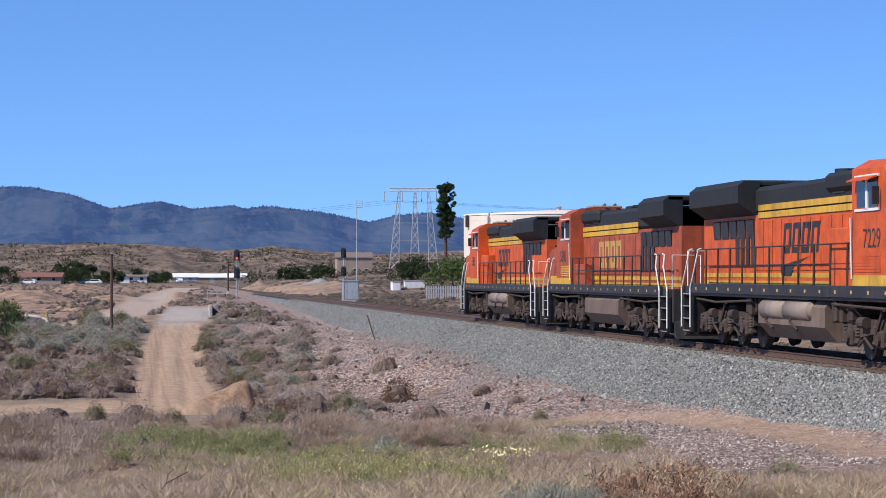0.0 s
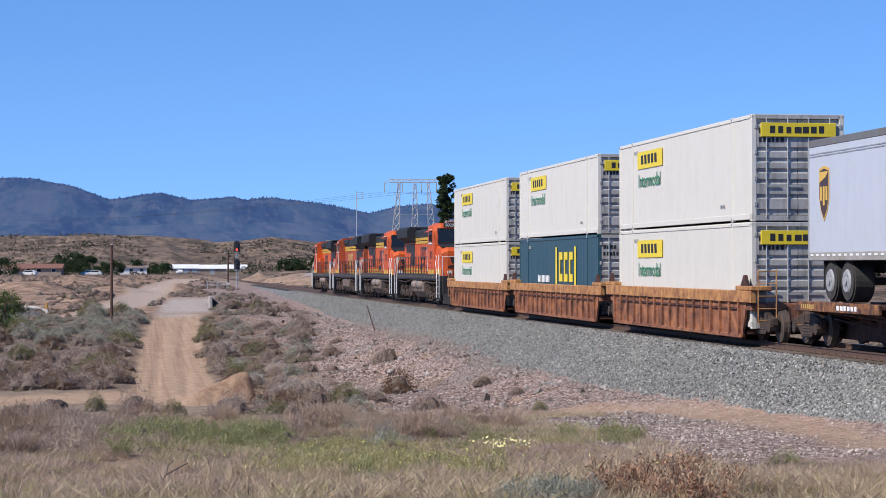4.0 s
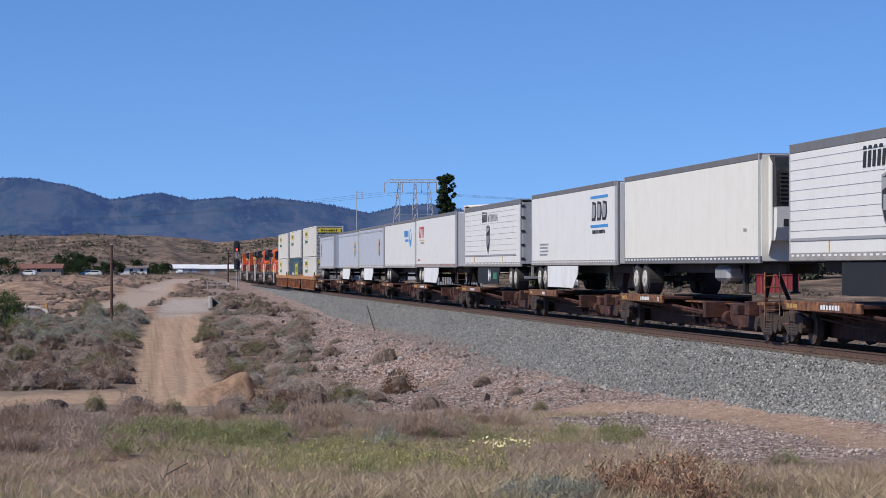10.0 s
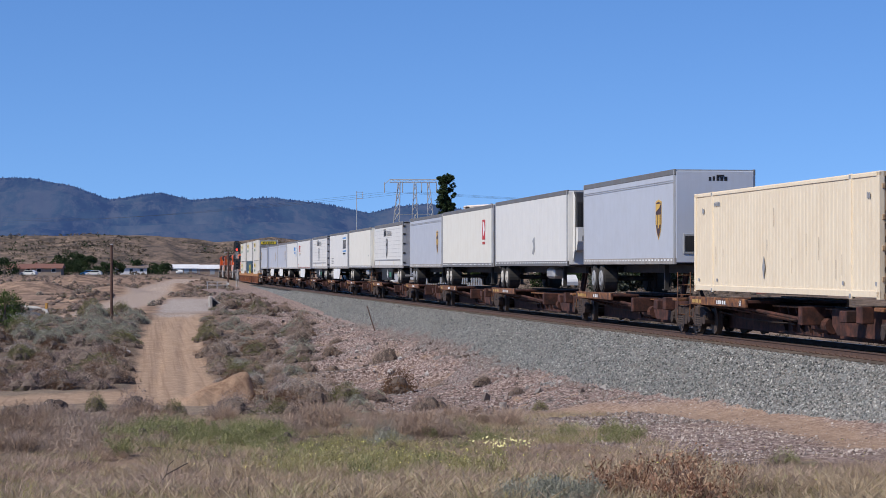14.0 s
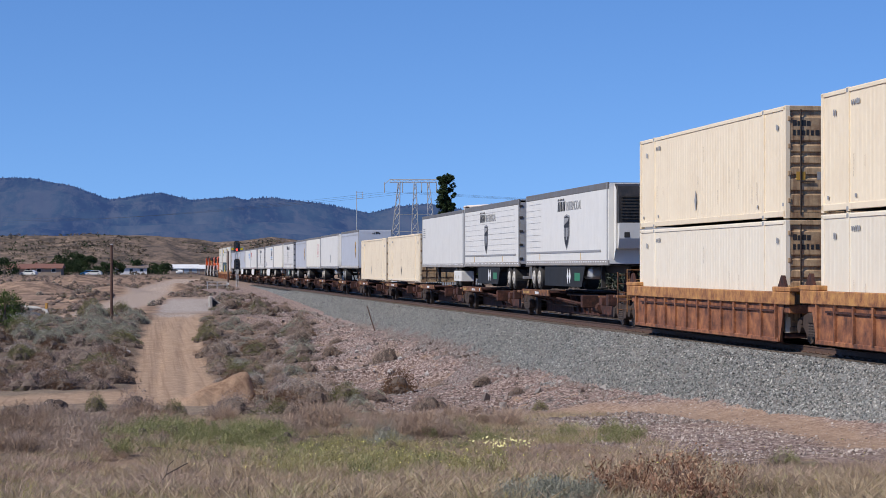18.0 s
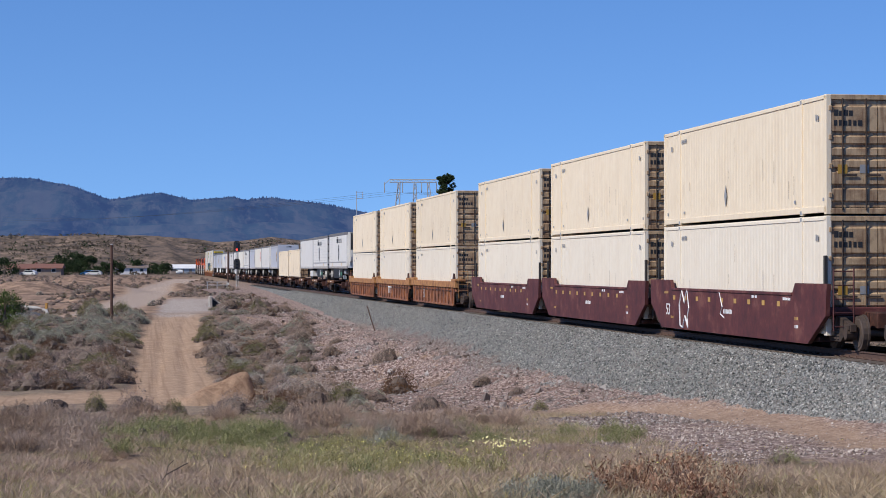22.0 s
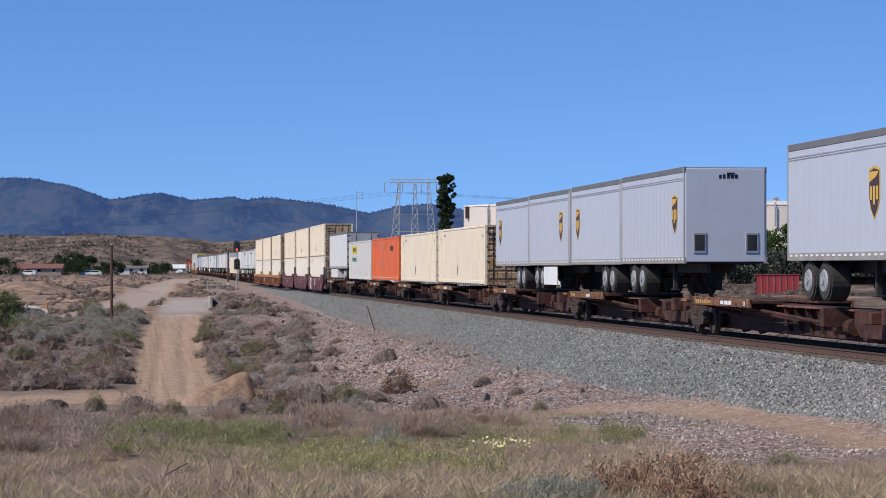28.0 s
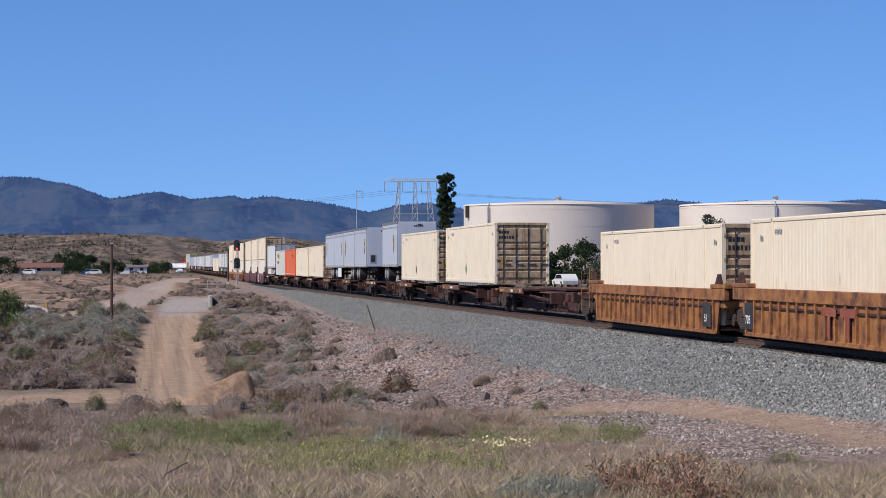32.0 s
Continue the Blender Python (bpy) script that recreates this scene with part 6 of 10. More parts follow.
def locomotive(number, paint_mat, turned, old=False):
    """A six-axle freight locomotive, cab end at the origin and the hood towards -y."""
    c = thing("locomotive", ("weathered faded orange" if old else "bright orange") + " and dark green freight locomotive with yellow stripes", "locomotive", "locomotives")
    L = 22.3
    O, D, Y, K = paint_mat, M["black_green"], M["yellow"], M["black"]
    near = 1 if turned else -1
    # frame and tank
    box_part("frame", K, c, -1.5, 1.5, -L + 0.9, -0.9, 1.38, 1.66, 0.02)
    for sx in (-1, 1):
        box_part("walkway_edge", K, c, sx * 1.46, sx * 1.56, -L + 1.9, -1.9, 1.46, 1.74, 0.01)
        for i in range(16):
            box_part("edge_reflector", M["fade_yellow"], c, sx * 1.561, sx * 1.568, -2.6 - i * 1.15, -2.48 - i * 1.15, 1.55, 1.63)
    tank = Geo().prism([(-1.28, 1.36), (1.28, 1.36), (1.42, 1.2), (1.42, 0.72), (1.1, 0.36), (-1.1, 0.36), (-1.42, 0.72), (-1.42, 1.2)], "y", -13.9, -8.3)
    t = part("fuel_tank", tank, M["tank"], c, "dusty brown fuel tank")
    if not old:
        for sx in (-1, 1):
            for y0, y1 in ((-11.4, -9.4), (-13.5, -11.5)):
                part("air_reservoir", Geo().cyl("y", y0, y1, (sx * 1.28, 1.1), 0.27, 16).cyl("y", y0 - 0.08, y0, (sx * 1.28, 1.1), 0.16, 16, 0.27).cyl("y", y1, y1 + 0.08, (sx * 1.28, 1.1), 0.27, 16, 0.16), M["air_tank"], t, "grey-brown air reservoir", True)
                part("pipe", Geo().tube([(sx * 1.4, y0 + 0.4, 1.1), (sx * 1.5, y0 + 0.5, 0.8), (sx * 1.42, y0 + 0.9, 0.62)], 0.03), M["truck"], t)
    for sx in (-1, 1):
        g = Geo()
        rng = random.Random(number)
        for i in range(9):
            y = -7.9 + 0.28 * (i % 5) if i < 5 else -15.1 + 0.27 * (i - 5)
            g.box(sx * rng.uniform(0.9, 1.1), sx * rng.uniform(1.25, 1.45), y, y + rng.uniform(0.15, 0.3), rng.uniform(0.85, 1.0), 1.38, 0.02)
        g.tube([(sx * 1.47, -7.6, 1.3), (sx * 1.47, -4.0, 1.24), (sx * 1.4, -2.0, 1.3)], 0.035)
        g.tube([(sx * 1.47, -14.4, 1.3), (sx * 1.45, -18.0, 1.22), (sx * 1.4, -20.3, 1.3)], 0.035)
        part("underframe_gear", g, M["truck"], c)
    loco_truck(c, -4.7)
    loco_truck(c, -17.6)
    # pilots, plough, couplers, steps
    for e, y in ((1, -0.75), (-1, -L + 0.75)):
        part("pilot", Geo().box(-1.45, 1.45, y - 0.06, y + 0.06, 0.62, 1.66, 0.02).prism([(y, 0.2), (y + e * 0.32, 0.14), (y + e * 0.06, 0.68), (y, 0.7)], "x", -1.4, 1.4), K, c)
        part("coupler", Geo().box(-0.13, 0.13, min(y, y + e * 0.75), max(y, y + e * 0.75), 0.78, 1.02, 0.03).box(-0.2, 0.2, min(y + e * 0.55, y + e * 0.8), max(y + e * 0.55, y + e * 0.8), 0.7, 1.1, 0.05), M["truck"], c)
        for sx in (-1, 1):
            yy = y - e * 0.65
            s = part("step_well", Geo().box(sx * 1.05, sx * 1.12, yy - 0.38, yy + 0.38, 0.3, 1.66).box(sx * 1.1, sx * 1.55, yy - 0.42, yy - 0.38, 0.3, 1.66).box(sx * 1.1, sx * 1.55, yy + 0.38, yy + 0.42, 0.3, 1.66), K, c)
            for i in range(4):
                box_part("step", K, s, sx * 1.1, sx * 1.56, yy - 0.37, yy + 0.37, 0.32 + i * 0.36, 0.36 + i * 0.36)
                box_part("step_edge", M["alu"], s, sx * 1.56, sx * 1.572, yy - 0.37, yy + 0.37, 0.335 + i * 0.36, 0.36 + i * 0.36)
            for k in (-0.5, 0.5):
                part("grab_rail", Geo().tube([(sx * 1.58, yy + k, 0.45), (sx * 1.58, yy + k, 1.6), (sx * 1.56, yy + k - e * 0.55, 2.35), (sx * 1.5, yy + k - e * 0.62, 2.72), (sx * 1.5, yy + k - e * 0.9, 2.75)], 0.026), M["silver"], c, "white grab rail")
    # nose
    prof = [(-1.25, 1.66), (-1.25, 3.0), (-1.5, 3.18), (-3.35, 3.42), (-3.35, 1.66)]
    g = Geo()
    n = len(prof)
    v = []
    for x, k in ((-1.4, 0), (-1.05, 0.12), (1.05, 0.12), (1.4, 0)):
        v += [(x, p[0] + (k if p[0] > -1.6 else 0) - 0.12, p[1] - (0.14 if k == 0 and p[1] > 2.5 else 0)) for p in prof]
    f = [(i, (i + 1) % n, n * (r + 1) + (i + 1) % n - n * 0, n * (r + 1) + i) if r == 0 else (n * r + i, n * r + (i + 1) % n, n * (r + 1) + (i + 1) % n, n * (r + 1) + i) for r in range(3) for i in range(n)]
    g.add(v, f + [tuple(range(n)), tuple(range(3 * n, 4 * n))])
    nose = part("nose", g, O, c)
    box_part("nose_door", O, nose, -0.35, 0.35, -1.30, -1.22, 1.72, 2.95, 0.02)
    part("nose_window", Geo().box(-0.2, 0.2, -1.225, -1.21, 2.45, 2.8, 0.02), M["glass"], nose)
    g = Geo()
    for k in range(4):
        a = -1.0 + k * 0.5
        g.prism([(a, 2.35), (a + 0.34, 2.35), (a + 0.44, 2.68), (a + 0.1, 2.68)], "y", -1.245, -1.215)
    g.prism([(-1.1, 2.1), (0.9, 2.25), (1.1, 2.12)], "y", -1.245, -1.215)
    part("company_mark", g, K, nose, "slanted dark shapes on the nose")
    for sx in (-1, 1):
        part("ditch_lamp", Geo().cyl("y", -0.95, -0.82, (sx * 1.0, 1.85), 0.13, 12), M["silver"], c)
        box_part("end_stripe", Y, c, sx * 1.401, sx * 1.41, -3.3, -1.6, 1.70, 2.05, 0, "yellow stripe")
    # cab
    cabp = [(-3.35, 1.66), (-3.35, 3.36), (-3.62, 4.30), (-3.95, 4.58), (-6.1, 4.62), (-6.1, 1.66)]
    def cab_ring(x, drop):
        return [(x, y, z - (drop if z > 4.2 else 0)) for y, z in cabp]
    rings = [cab_ring(-1.5, 0.22), cab_ring(-1.1, 0), cab_ring(1.1, 0), cab_ring(1.5, 0.22)]
    n = len(cabp)
    v = [p for r in rings for p in r]
    f = [(n * r + i, n * r + (i + 1) % n, n * (r + 1) + (i + 1) % n, n * (r + 1) + i) for r in range(3) for i in range(n)]
    cab = part("cab", Geo().add(v, f + [tuple(range(n)), tuple(range(3 * n, 4 * n))]), O, c)
    for x0, x1 in ((-1.28, -0.08), (0.08, 1.28)):
        part("windscreen", Geo().add([(x0, -3.375, 3.5), (x1, -3.375, 3.5), (x1, -3.585, 4.24), (x0, -3.585, 4.24), (x0, -3.45, 3.5), (x1, -3.45, 3.5), (x1, -3.66, 4.24), (x0, -3.66, 4.24)],
             [(0, 1, 2, 3), (4, 7, 6, 5), (0, 4, 5, 1), (1, 5, 6, 2), (2, 6, 7, 3), (3, 7, 4, 0)]), M["glass"], cab)
        part("windscreen_frame", Geo().tube([(x0 - 0.03, -3.37, 3.46), (x1 + 0.03, -3.37, 3.46), (x1 + 0.03, -3.59, 4.28), (x0 - 0.03, -3.59, 4.28), (x0 - 0.03, -3.37, 3.46)], 0.03), K, cab)
        part("wiper", Geo().tube([((x0 + x1) / 2, -3.56, 4.3), ((x0 + x1) / 2 - 0.2, -3.44, 3.75)], 0.012), K, cab)
    part("sunshade", Geo().prism([(-3.36, 3.36), (-3.34, 3.44), (-2.6, 3.34), (-1.9, 3.25), (-1.9, 3.2)], "x", -1.3, 1.3), D, cab, "dark anti-glare panel")
    box_part("number_board", K, cab, -0.95, -0.1, -3.74, -3.62, 4.36, 4.58, 0.02)
    box_part("number_board", K, cab, 0.1, 0.95, -3.74, -3.62, 4.36, 4.58, 0.02)
    me_t = Matrix(((-1, 0, 0, 0), (0, 0, 1, 0), (0, 1, 0, 0), (0, 0, 0, 1)))
    for x in (-0.2, 0.85):
        w = words("number", str(number), M["ink_white"], cab, 0, 0, 0, 0.24, 0, "end")
        w.data.transform(Matrix.Rotation(math.pi, 4, "Z"))
        w.data.transform(Matrix.Translation((x, -3.612, 4.39)))
    for sx in (-1, 1):
        for y0, y1, nm in ((-4.95, -4.35, "side_window"), (-5.75, -5.15, "side_window")):
            part(nm, Geo().box(sx * 1.495, sx * 1.515, y0, y1, 3.5, 4.16, 0.01), M["glass"], cab)
        part("window_frame", Geo().box(sx * 1.5, sx * 1.53, -5.85, -4.25, 3.42, 3.48).box(sx * 1.5, sx * 1.53, -5.85, -4.25, 4.18, 4.24).box(sx * 1.5, sx * 1.53, -5.12, -4.98, 3.45, 4.2), M["silver"] if sx == near else K, cab)
        part("sun_visor", Geo().prism([(sx * 1.5, 4.22), (sx * 1.74, 4.12), (sx * 1.74, 4.09), (sx * 1.5, 4.18)], "y", -5.8, -4.3), O, cab)
        part("mirror", Geo().box(sx * 1.55, sx * 1.72, -4.16, -4.12, 3.55, 3.95, 0.01), K, cab)
        words("number", str(number), K, cab, sx * 1.503, -4.05 if sx < 0 else -5.35, 2.6, 0.62, 0, "side" if sx < 0 else "far", 0.95)
        g = Geo()
        for i in range(6):
            g.box(sx * 1.5, sx * 1.512, -6.0, -4.2, 2.05 + i * 0.07, 2.09 + i * 0.07)
        part("louvre", g, O if not old else Y, cab)
        box_part("cab_stripe", Y, cab, sx * 1.501, sx * 1.508, -6.1, -3.4, 1.70, 1.98, 0, "yellow stripe")
        part("cab_handrail", Geo().tube([(sx * 1.53, -6.05, 1.9), (sx * 1.56, -6.05, 3.3)], 0.02), M["silver"], cab)
    part("air_conditioner", Geo().box(-0.6, 0.6, -5.7, -4.6, 4.62, 4.74, 0.05), M["air_tank"], cab)
    part("horn", Geo().cyl("y", -6.2, -5.8, (0.2, 4.75), 0.06, 8, 0.02).cyl("y", -6.2, -5.8, (-0.2, 4.75), 0.06, 8, 0.02), M["air_tank"], cab)
    part("antenna", Geo().cyl("z", 4.6, 4.75, (0.7, -4.3), 0.12, 12, 0.05), M["air_tank"], cab)
    # long hood
    hood = part("hood", Geo().prism([(-1.0, 1.66), (-1.0, 3.62), (1.0, 3.62), (1.0, 1.66)], "y", -L + 1.35, -6.1), O, c)
    box_part("hood_top", D, c, -1.02, 1.02, -15.6, -6.1, 3.62, 4.38, 0.12)
    for sx in (-1, 1):
        box_part("upper_stripe", Y, c, sx * 1.02, sx * 1.032, -15.2, -6.15, 3.52, 3.68, 0, "yellow stripe")
        box_part("upper_stripe", Y, c, sx * 1.02, sx * 1.032, -15.2, -6.15, 3.72, 3.88, 0, "yellow stripe")
        box_part("lower_stripe", Y, c, sx * 1.001, sx * 1.012, -L + 1.4, -6.1, 1.72, 1.83, 0, "yellow stripe")
        box_part("lower_stripe", Y, c, sx * 1.001, sx * 1.012, -L + 1.4, -6.1, 1.92, 2.04, 0, "yellow stripe")
        for i in range(11):
            y = -6.6 - i * 0.82
            part("hood_door", Geo().box(sx * 1.0, sx * 1.022, y - 0.74, y, 2.1, 3.45, 0.008), O, c)
        for i in range(4):
            part("door_grille", Geo().box(sx * 1.02, sx * 1.035, -15.9 - i * 0.52, -15.6 - i * 0.52, 2.25, 3.05, 0.01), K, c)
        for i in range(2):
            part("air_intake", Geo().box(sx * 1.02, sx * 1.04, -7.4 - i * 1.5, -6.5 - i * 1.5, 3.95, 4.3, 0.01), K, c)
        part("inverter_box", Geo().box(sx * 1.0, sx * 1.38, -8.1, -6.12, 1.7, 3.1 if not old else 2.5, 0.03), O, c)
        name_shapes(c, sx, -9.0 if sx < 0 else -13.0, 2.55 if not old else 2.35, 0.78 if not old else 0.95, K if not old else M["fade_yellow"], old)
        # radiator with its overhang
        part("radiator_wing", Geo().prism([(sx * 0.9, 3.55), (sx * 1.52, 3.95), (sx * 1.52, 4.42), (sx * 1.35, 4.55), (sx * 0.9, 4.55)], "y", -L + 1.6, -15.5 if not old else -17.3), D, c)
        for i in range(5):
            part("radiator_grille", Geo().prism([(sx * 1.03, 3.52), (sx * 1.06, 3.50), (sx * 1.03, 3.02), (sx * 1.0, 3.02)], "y", -16.35 - i * 0.85, -15.65 - i * 0.85), K, c)
        if old:
            words("number", str(number), K, c, sx * 1.03, -17.9 if sx < 0 else -20.0, 3.1, 0.5, 0, "side" if sx < 0 else "far")
        # walkway handrails
        rail_pts = [(sx * 1.5, y, 2.72) for y in (-6.3, -L + 2.1)]
        part("handrail", Geo().tube(rail_pts, 0.022), K if not old else K, c)
        part("handrail", Geo().tube([(sx * 1.5, -6.3, 2.25), (sx * 1.5, -L + 2.1, 2.25)], 0.014), K, c)
        for i in range(12):
            y = -6.4 - i * (L - 8.6) / 11
            part("stanchion", Geo().tube([(sx * 1.52, y, 1.6), (sx * 1.5, y, 2.74)], 0.028), K, c)
    box_part("radiator_top", D, c, -1.4, 1.4, -L + 1.6, -15.6 if not old else -17.3, 4.38, 4.58, 0.06)
    if old:
        box_part("hood_top", D, c, -1.02, 1.02, -17.3, -15.5, 3.62, 4.38, 0.1)
    part("exhaust_stack", Geo().box(-0.35, 0.35, -11.2, -10.3, 4.36, 4.56, 0.04).cyl("z", 4.5, 4.62, (0.3, -10.0), 0.3, 14), D, c)
    part("fan_housing", Geo().cyl("z", 4.36, 4.5, (0, -7.6), 0.55, 20), D, c)
    box_part("dynamic_brake_box", D, c, -1.15, 1.15, -9.2, -6.3, 4.0, 4.46, 0.1)
    part("end_handrail", Geo().tube([(-1.4, -L + 0.95, 1.66), (-1.4, -L + 0.95, 2.7), (-0.5, -L + 0.95, 2.7), (-0.5, -L + 0.95, 1.66)], 0.025).tube([(0.5, -L + 0.95, 1.66), (0.5, -L + 0.95, 2.7), (1.4, -L + 0.95, 2.7), (1.4, -L + 0.95, 1.66)], 0.025), M["silver"], c)
    part("front_handrail", Geo().tube([(-1.4, -0.95, 1.66), (-1.4, -0.95, 2.7), (-0.5, -0.95, 2.7), (-0.5, -0.95, 1.66)], 0.025).tube([(0.5, -0.95, 1.66), (0.5, -0.95, 2.7), (1.4, -0.95, 2.7), (1.4, -0.95, 1.66)], 0.025), M["silver"], c)
    part("mu_hoses", Geo().tube([(-0.6, -L + 0.6, 1.3), (-0.6, -L + 0.3, 0.8), (-0.5, -L + 0.1, 0.7)], 0.03).tube([(0.6, -L + 0.6, 1.3), (0.6, -L + 0.3, 0.8), (0.5, -L + 0.1, 0.7)], 0.03), M["tyre"], c)
    return c


load(locomotive(385, M["orange"], False), 0.0)
load(locomotive(5303, M["orange_faded"], False, True), 22.3)
load(locomotive(7229, M["orange"], True), 66.9, 0.0, True)
load(locomotive(8020, M["orange"], True), 89.2, 0.0, True)


# ---------------------------------------------------------------- the line's fixtures
def place(ob, xy, dz=0.0, turn=0.0):
    ob.matrix_world = pose(xy[0], xy[1], gz(*xy) + dz, 0, 0, turn)
    return ob


M["pole_wood"] = paint("weathered_brown_pole", (0.085, 0.042, 0.03), 0.85, dirt=(0.15, 0.09, 0.065), amount=0.4, scale=3)
M["galv"] = paint("galvanised_steel", (0.45, 0.46, 0.46), 0.5, 0.4, dirt=(0.3, 0.28, 0.25), amount=0.4)
M["concrete"] = paint("weathered_concrete", (0.40, 0.37, 0.33), 0.9, dirt=(0.2, 0.17, 0.14), amount=0.5, scale=2)
M["concrete_pale"] = paint("grubby_white_sheet", (0.60, 0.58, 0.55), 0.7, amount=0.5, scale=3)
M["ochre_paint"] = paint("faded_ochre_paint", (0.50, 0.27, 0.06), 0.7, amount=0.4)
M["tank_paint"] = paint("pale_pinkish_tank_paint", (0.74, 0.645, 0.55), 0.7, dirt=(0.56, 0.47, 0.40), amount=0.3, scale=0.12)
M["far_white"] = paint("white_building_wall", (0.78, 0.77, 0.75), 0.7, amount=0.2, scale=0.3)
M["brown_roof"] = paint("weathered_brown_roof", (0.20, 0.15, 0.125), 0.9, amount=0.4, scale=0.8)
M["tower_steel"] = paint("dull_grey_tower_steel", (0.46, 0.45, 0.43), 0.6, 0.1, amount=0.2)
M["stucco"] = paint("pale_stucco", (0.36, 0.27, 0.20), 0.9, amount=0.3, scale=0.4)
M["red_roof"] = paint("red_tile_roof", (0.20, 0.085, 0.06), 0.85, amount=0.4, scale=0.8)
M["red_fence"] = paint("red_corrugated_sheet", (0.34, 0.035, 0.04), 0.6, dirt=(0.2, 0.08, 0.06), amount=0.4)
M["asphalt"] = paint("asphalt", (0.055, 0.055, 0.058), 0.9, dirt=(0.14, 0.12, 0.10), amount=0.4, scale=0.8, streak=False)
M["lamp_red"], _nt, _n, _lk, _b = node_tree("red_signal_lamp")
_b.inputs["Base Color"].default_value = (0.5, 0.02, 0.02, 1)
_b.inputs["Emission Color"].default_value = (1, 0.05, 0.03, 1)
_b.inputs["Emission Strength"].default_value = 2.5


def signal_head(parent, z, lit, size=1.0):
    h = part("signal_head", Geo().prism([(-0.3, -0.55), (0.3, -0.55), (0.3, 0.38), (0.17, 0.55), (-0.17, 0.55), (-0.3, 0.38)], "y", -0.06, 0.02), M["black"], parent, "black oblong backing plate")
    h.location = (0, -0.12, z)
    h.scale = (size, size, size)
    for k in (0.28, -0.05, -0.36):
        part("hood", Geo().cyl("y", -0.26, -0.05, (0, k), 0.14, 12), M["black"], h)
        part("lens", Geo().cyl("y", -0.275, -0.262, (0, k), 0.11, 12), M["lamp_red"] if lit and k == -0.36 else M["glass"], h)


def block_signal(label, tall, low, lit=False, ladder=True, size=1.0):
    s = thing("railway_signal", label, "signal", "railway signals")
    part("mast", Geo().cyl("z", 0, tall, (0, 0), 0.075, 12), M["galv"], s)
    part("base", Geo().box(-0.3, 0.3, -0.3, 0.3, -0.4, 0.18, 0.03), M["concrete"], s)
    signal_head(s, tall - 0.45 * size, lit, size)
    signal_head(s, low, False, size)
    if ladder:
        g = Geo()
        for x in (-0.2, 0.2):
            g.tube([(x, 0.42, 0.2), (x, 0.42, tall - 1.2)], 0.02)
        for i in range(int(tall / 0.34) - 4):
            g.tube([(-0.2, 0.42, 0.4 + i * 0.34), (0.2, 0.42, 0.4 + i * 0.34)], 0.014)
        part("ladder", g, M["galv"], s)
        part("platform", Geo().box(-0.45, 0.45, 0.1, 0.9, low - 0.95, low - 0.9).tube([(-0.45, 0.9, low - 0.9), (-0.45, 0.9, low + 0.1), (0.45, 0.9, low + 0.1), (0.45, 0.9, low - 0.9)], 0.02), M["galv"], s)
    return s


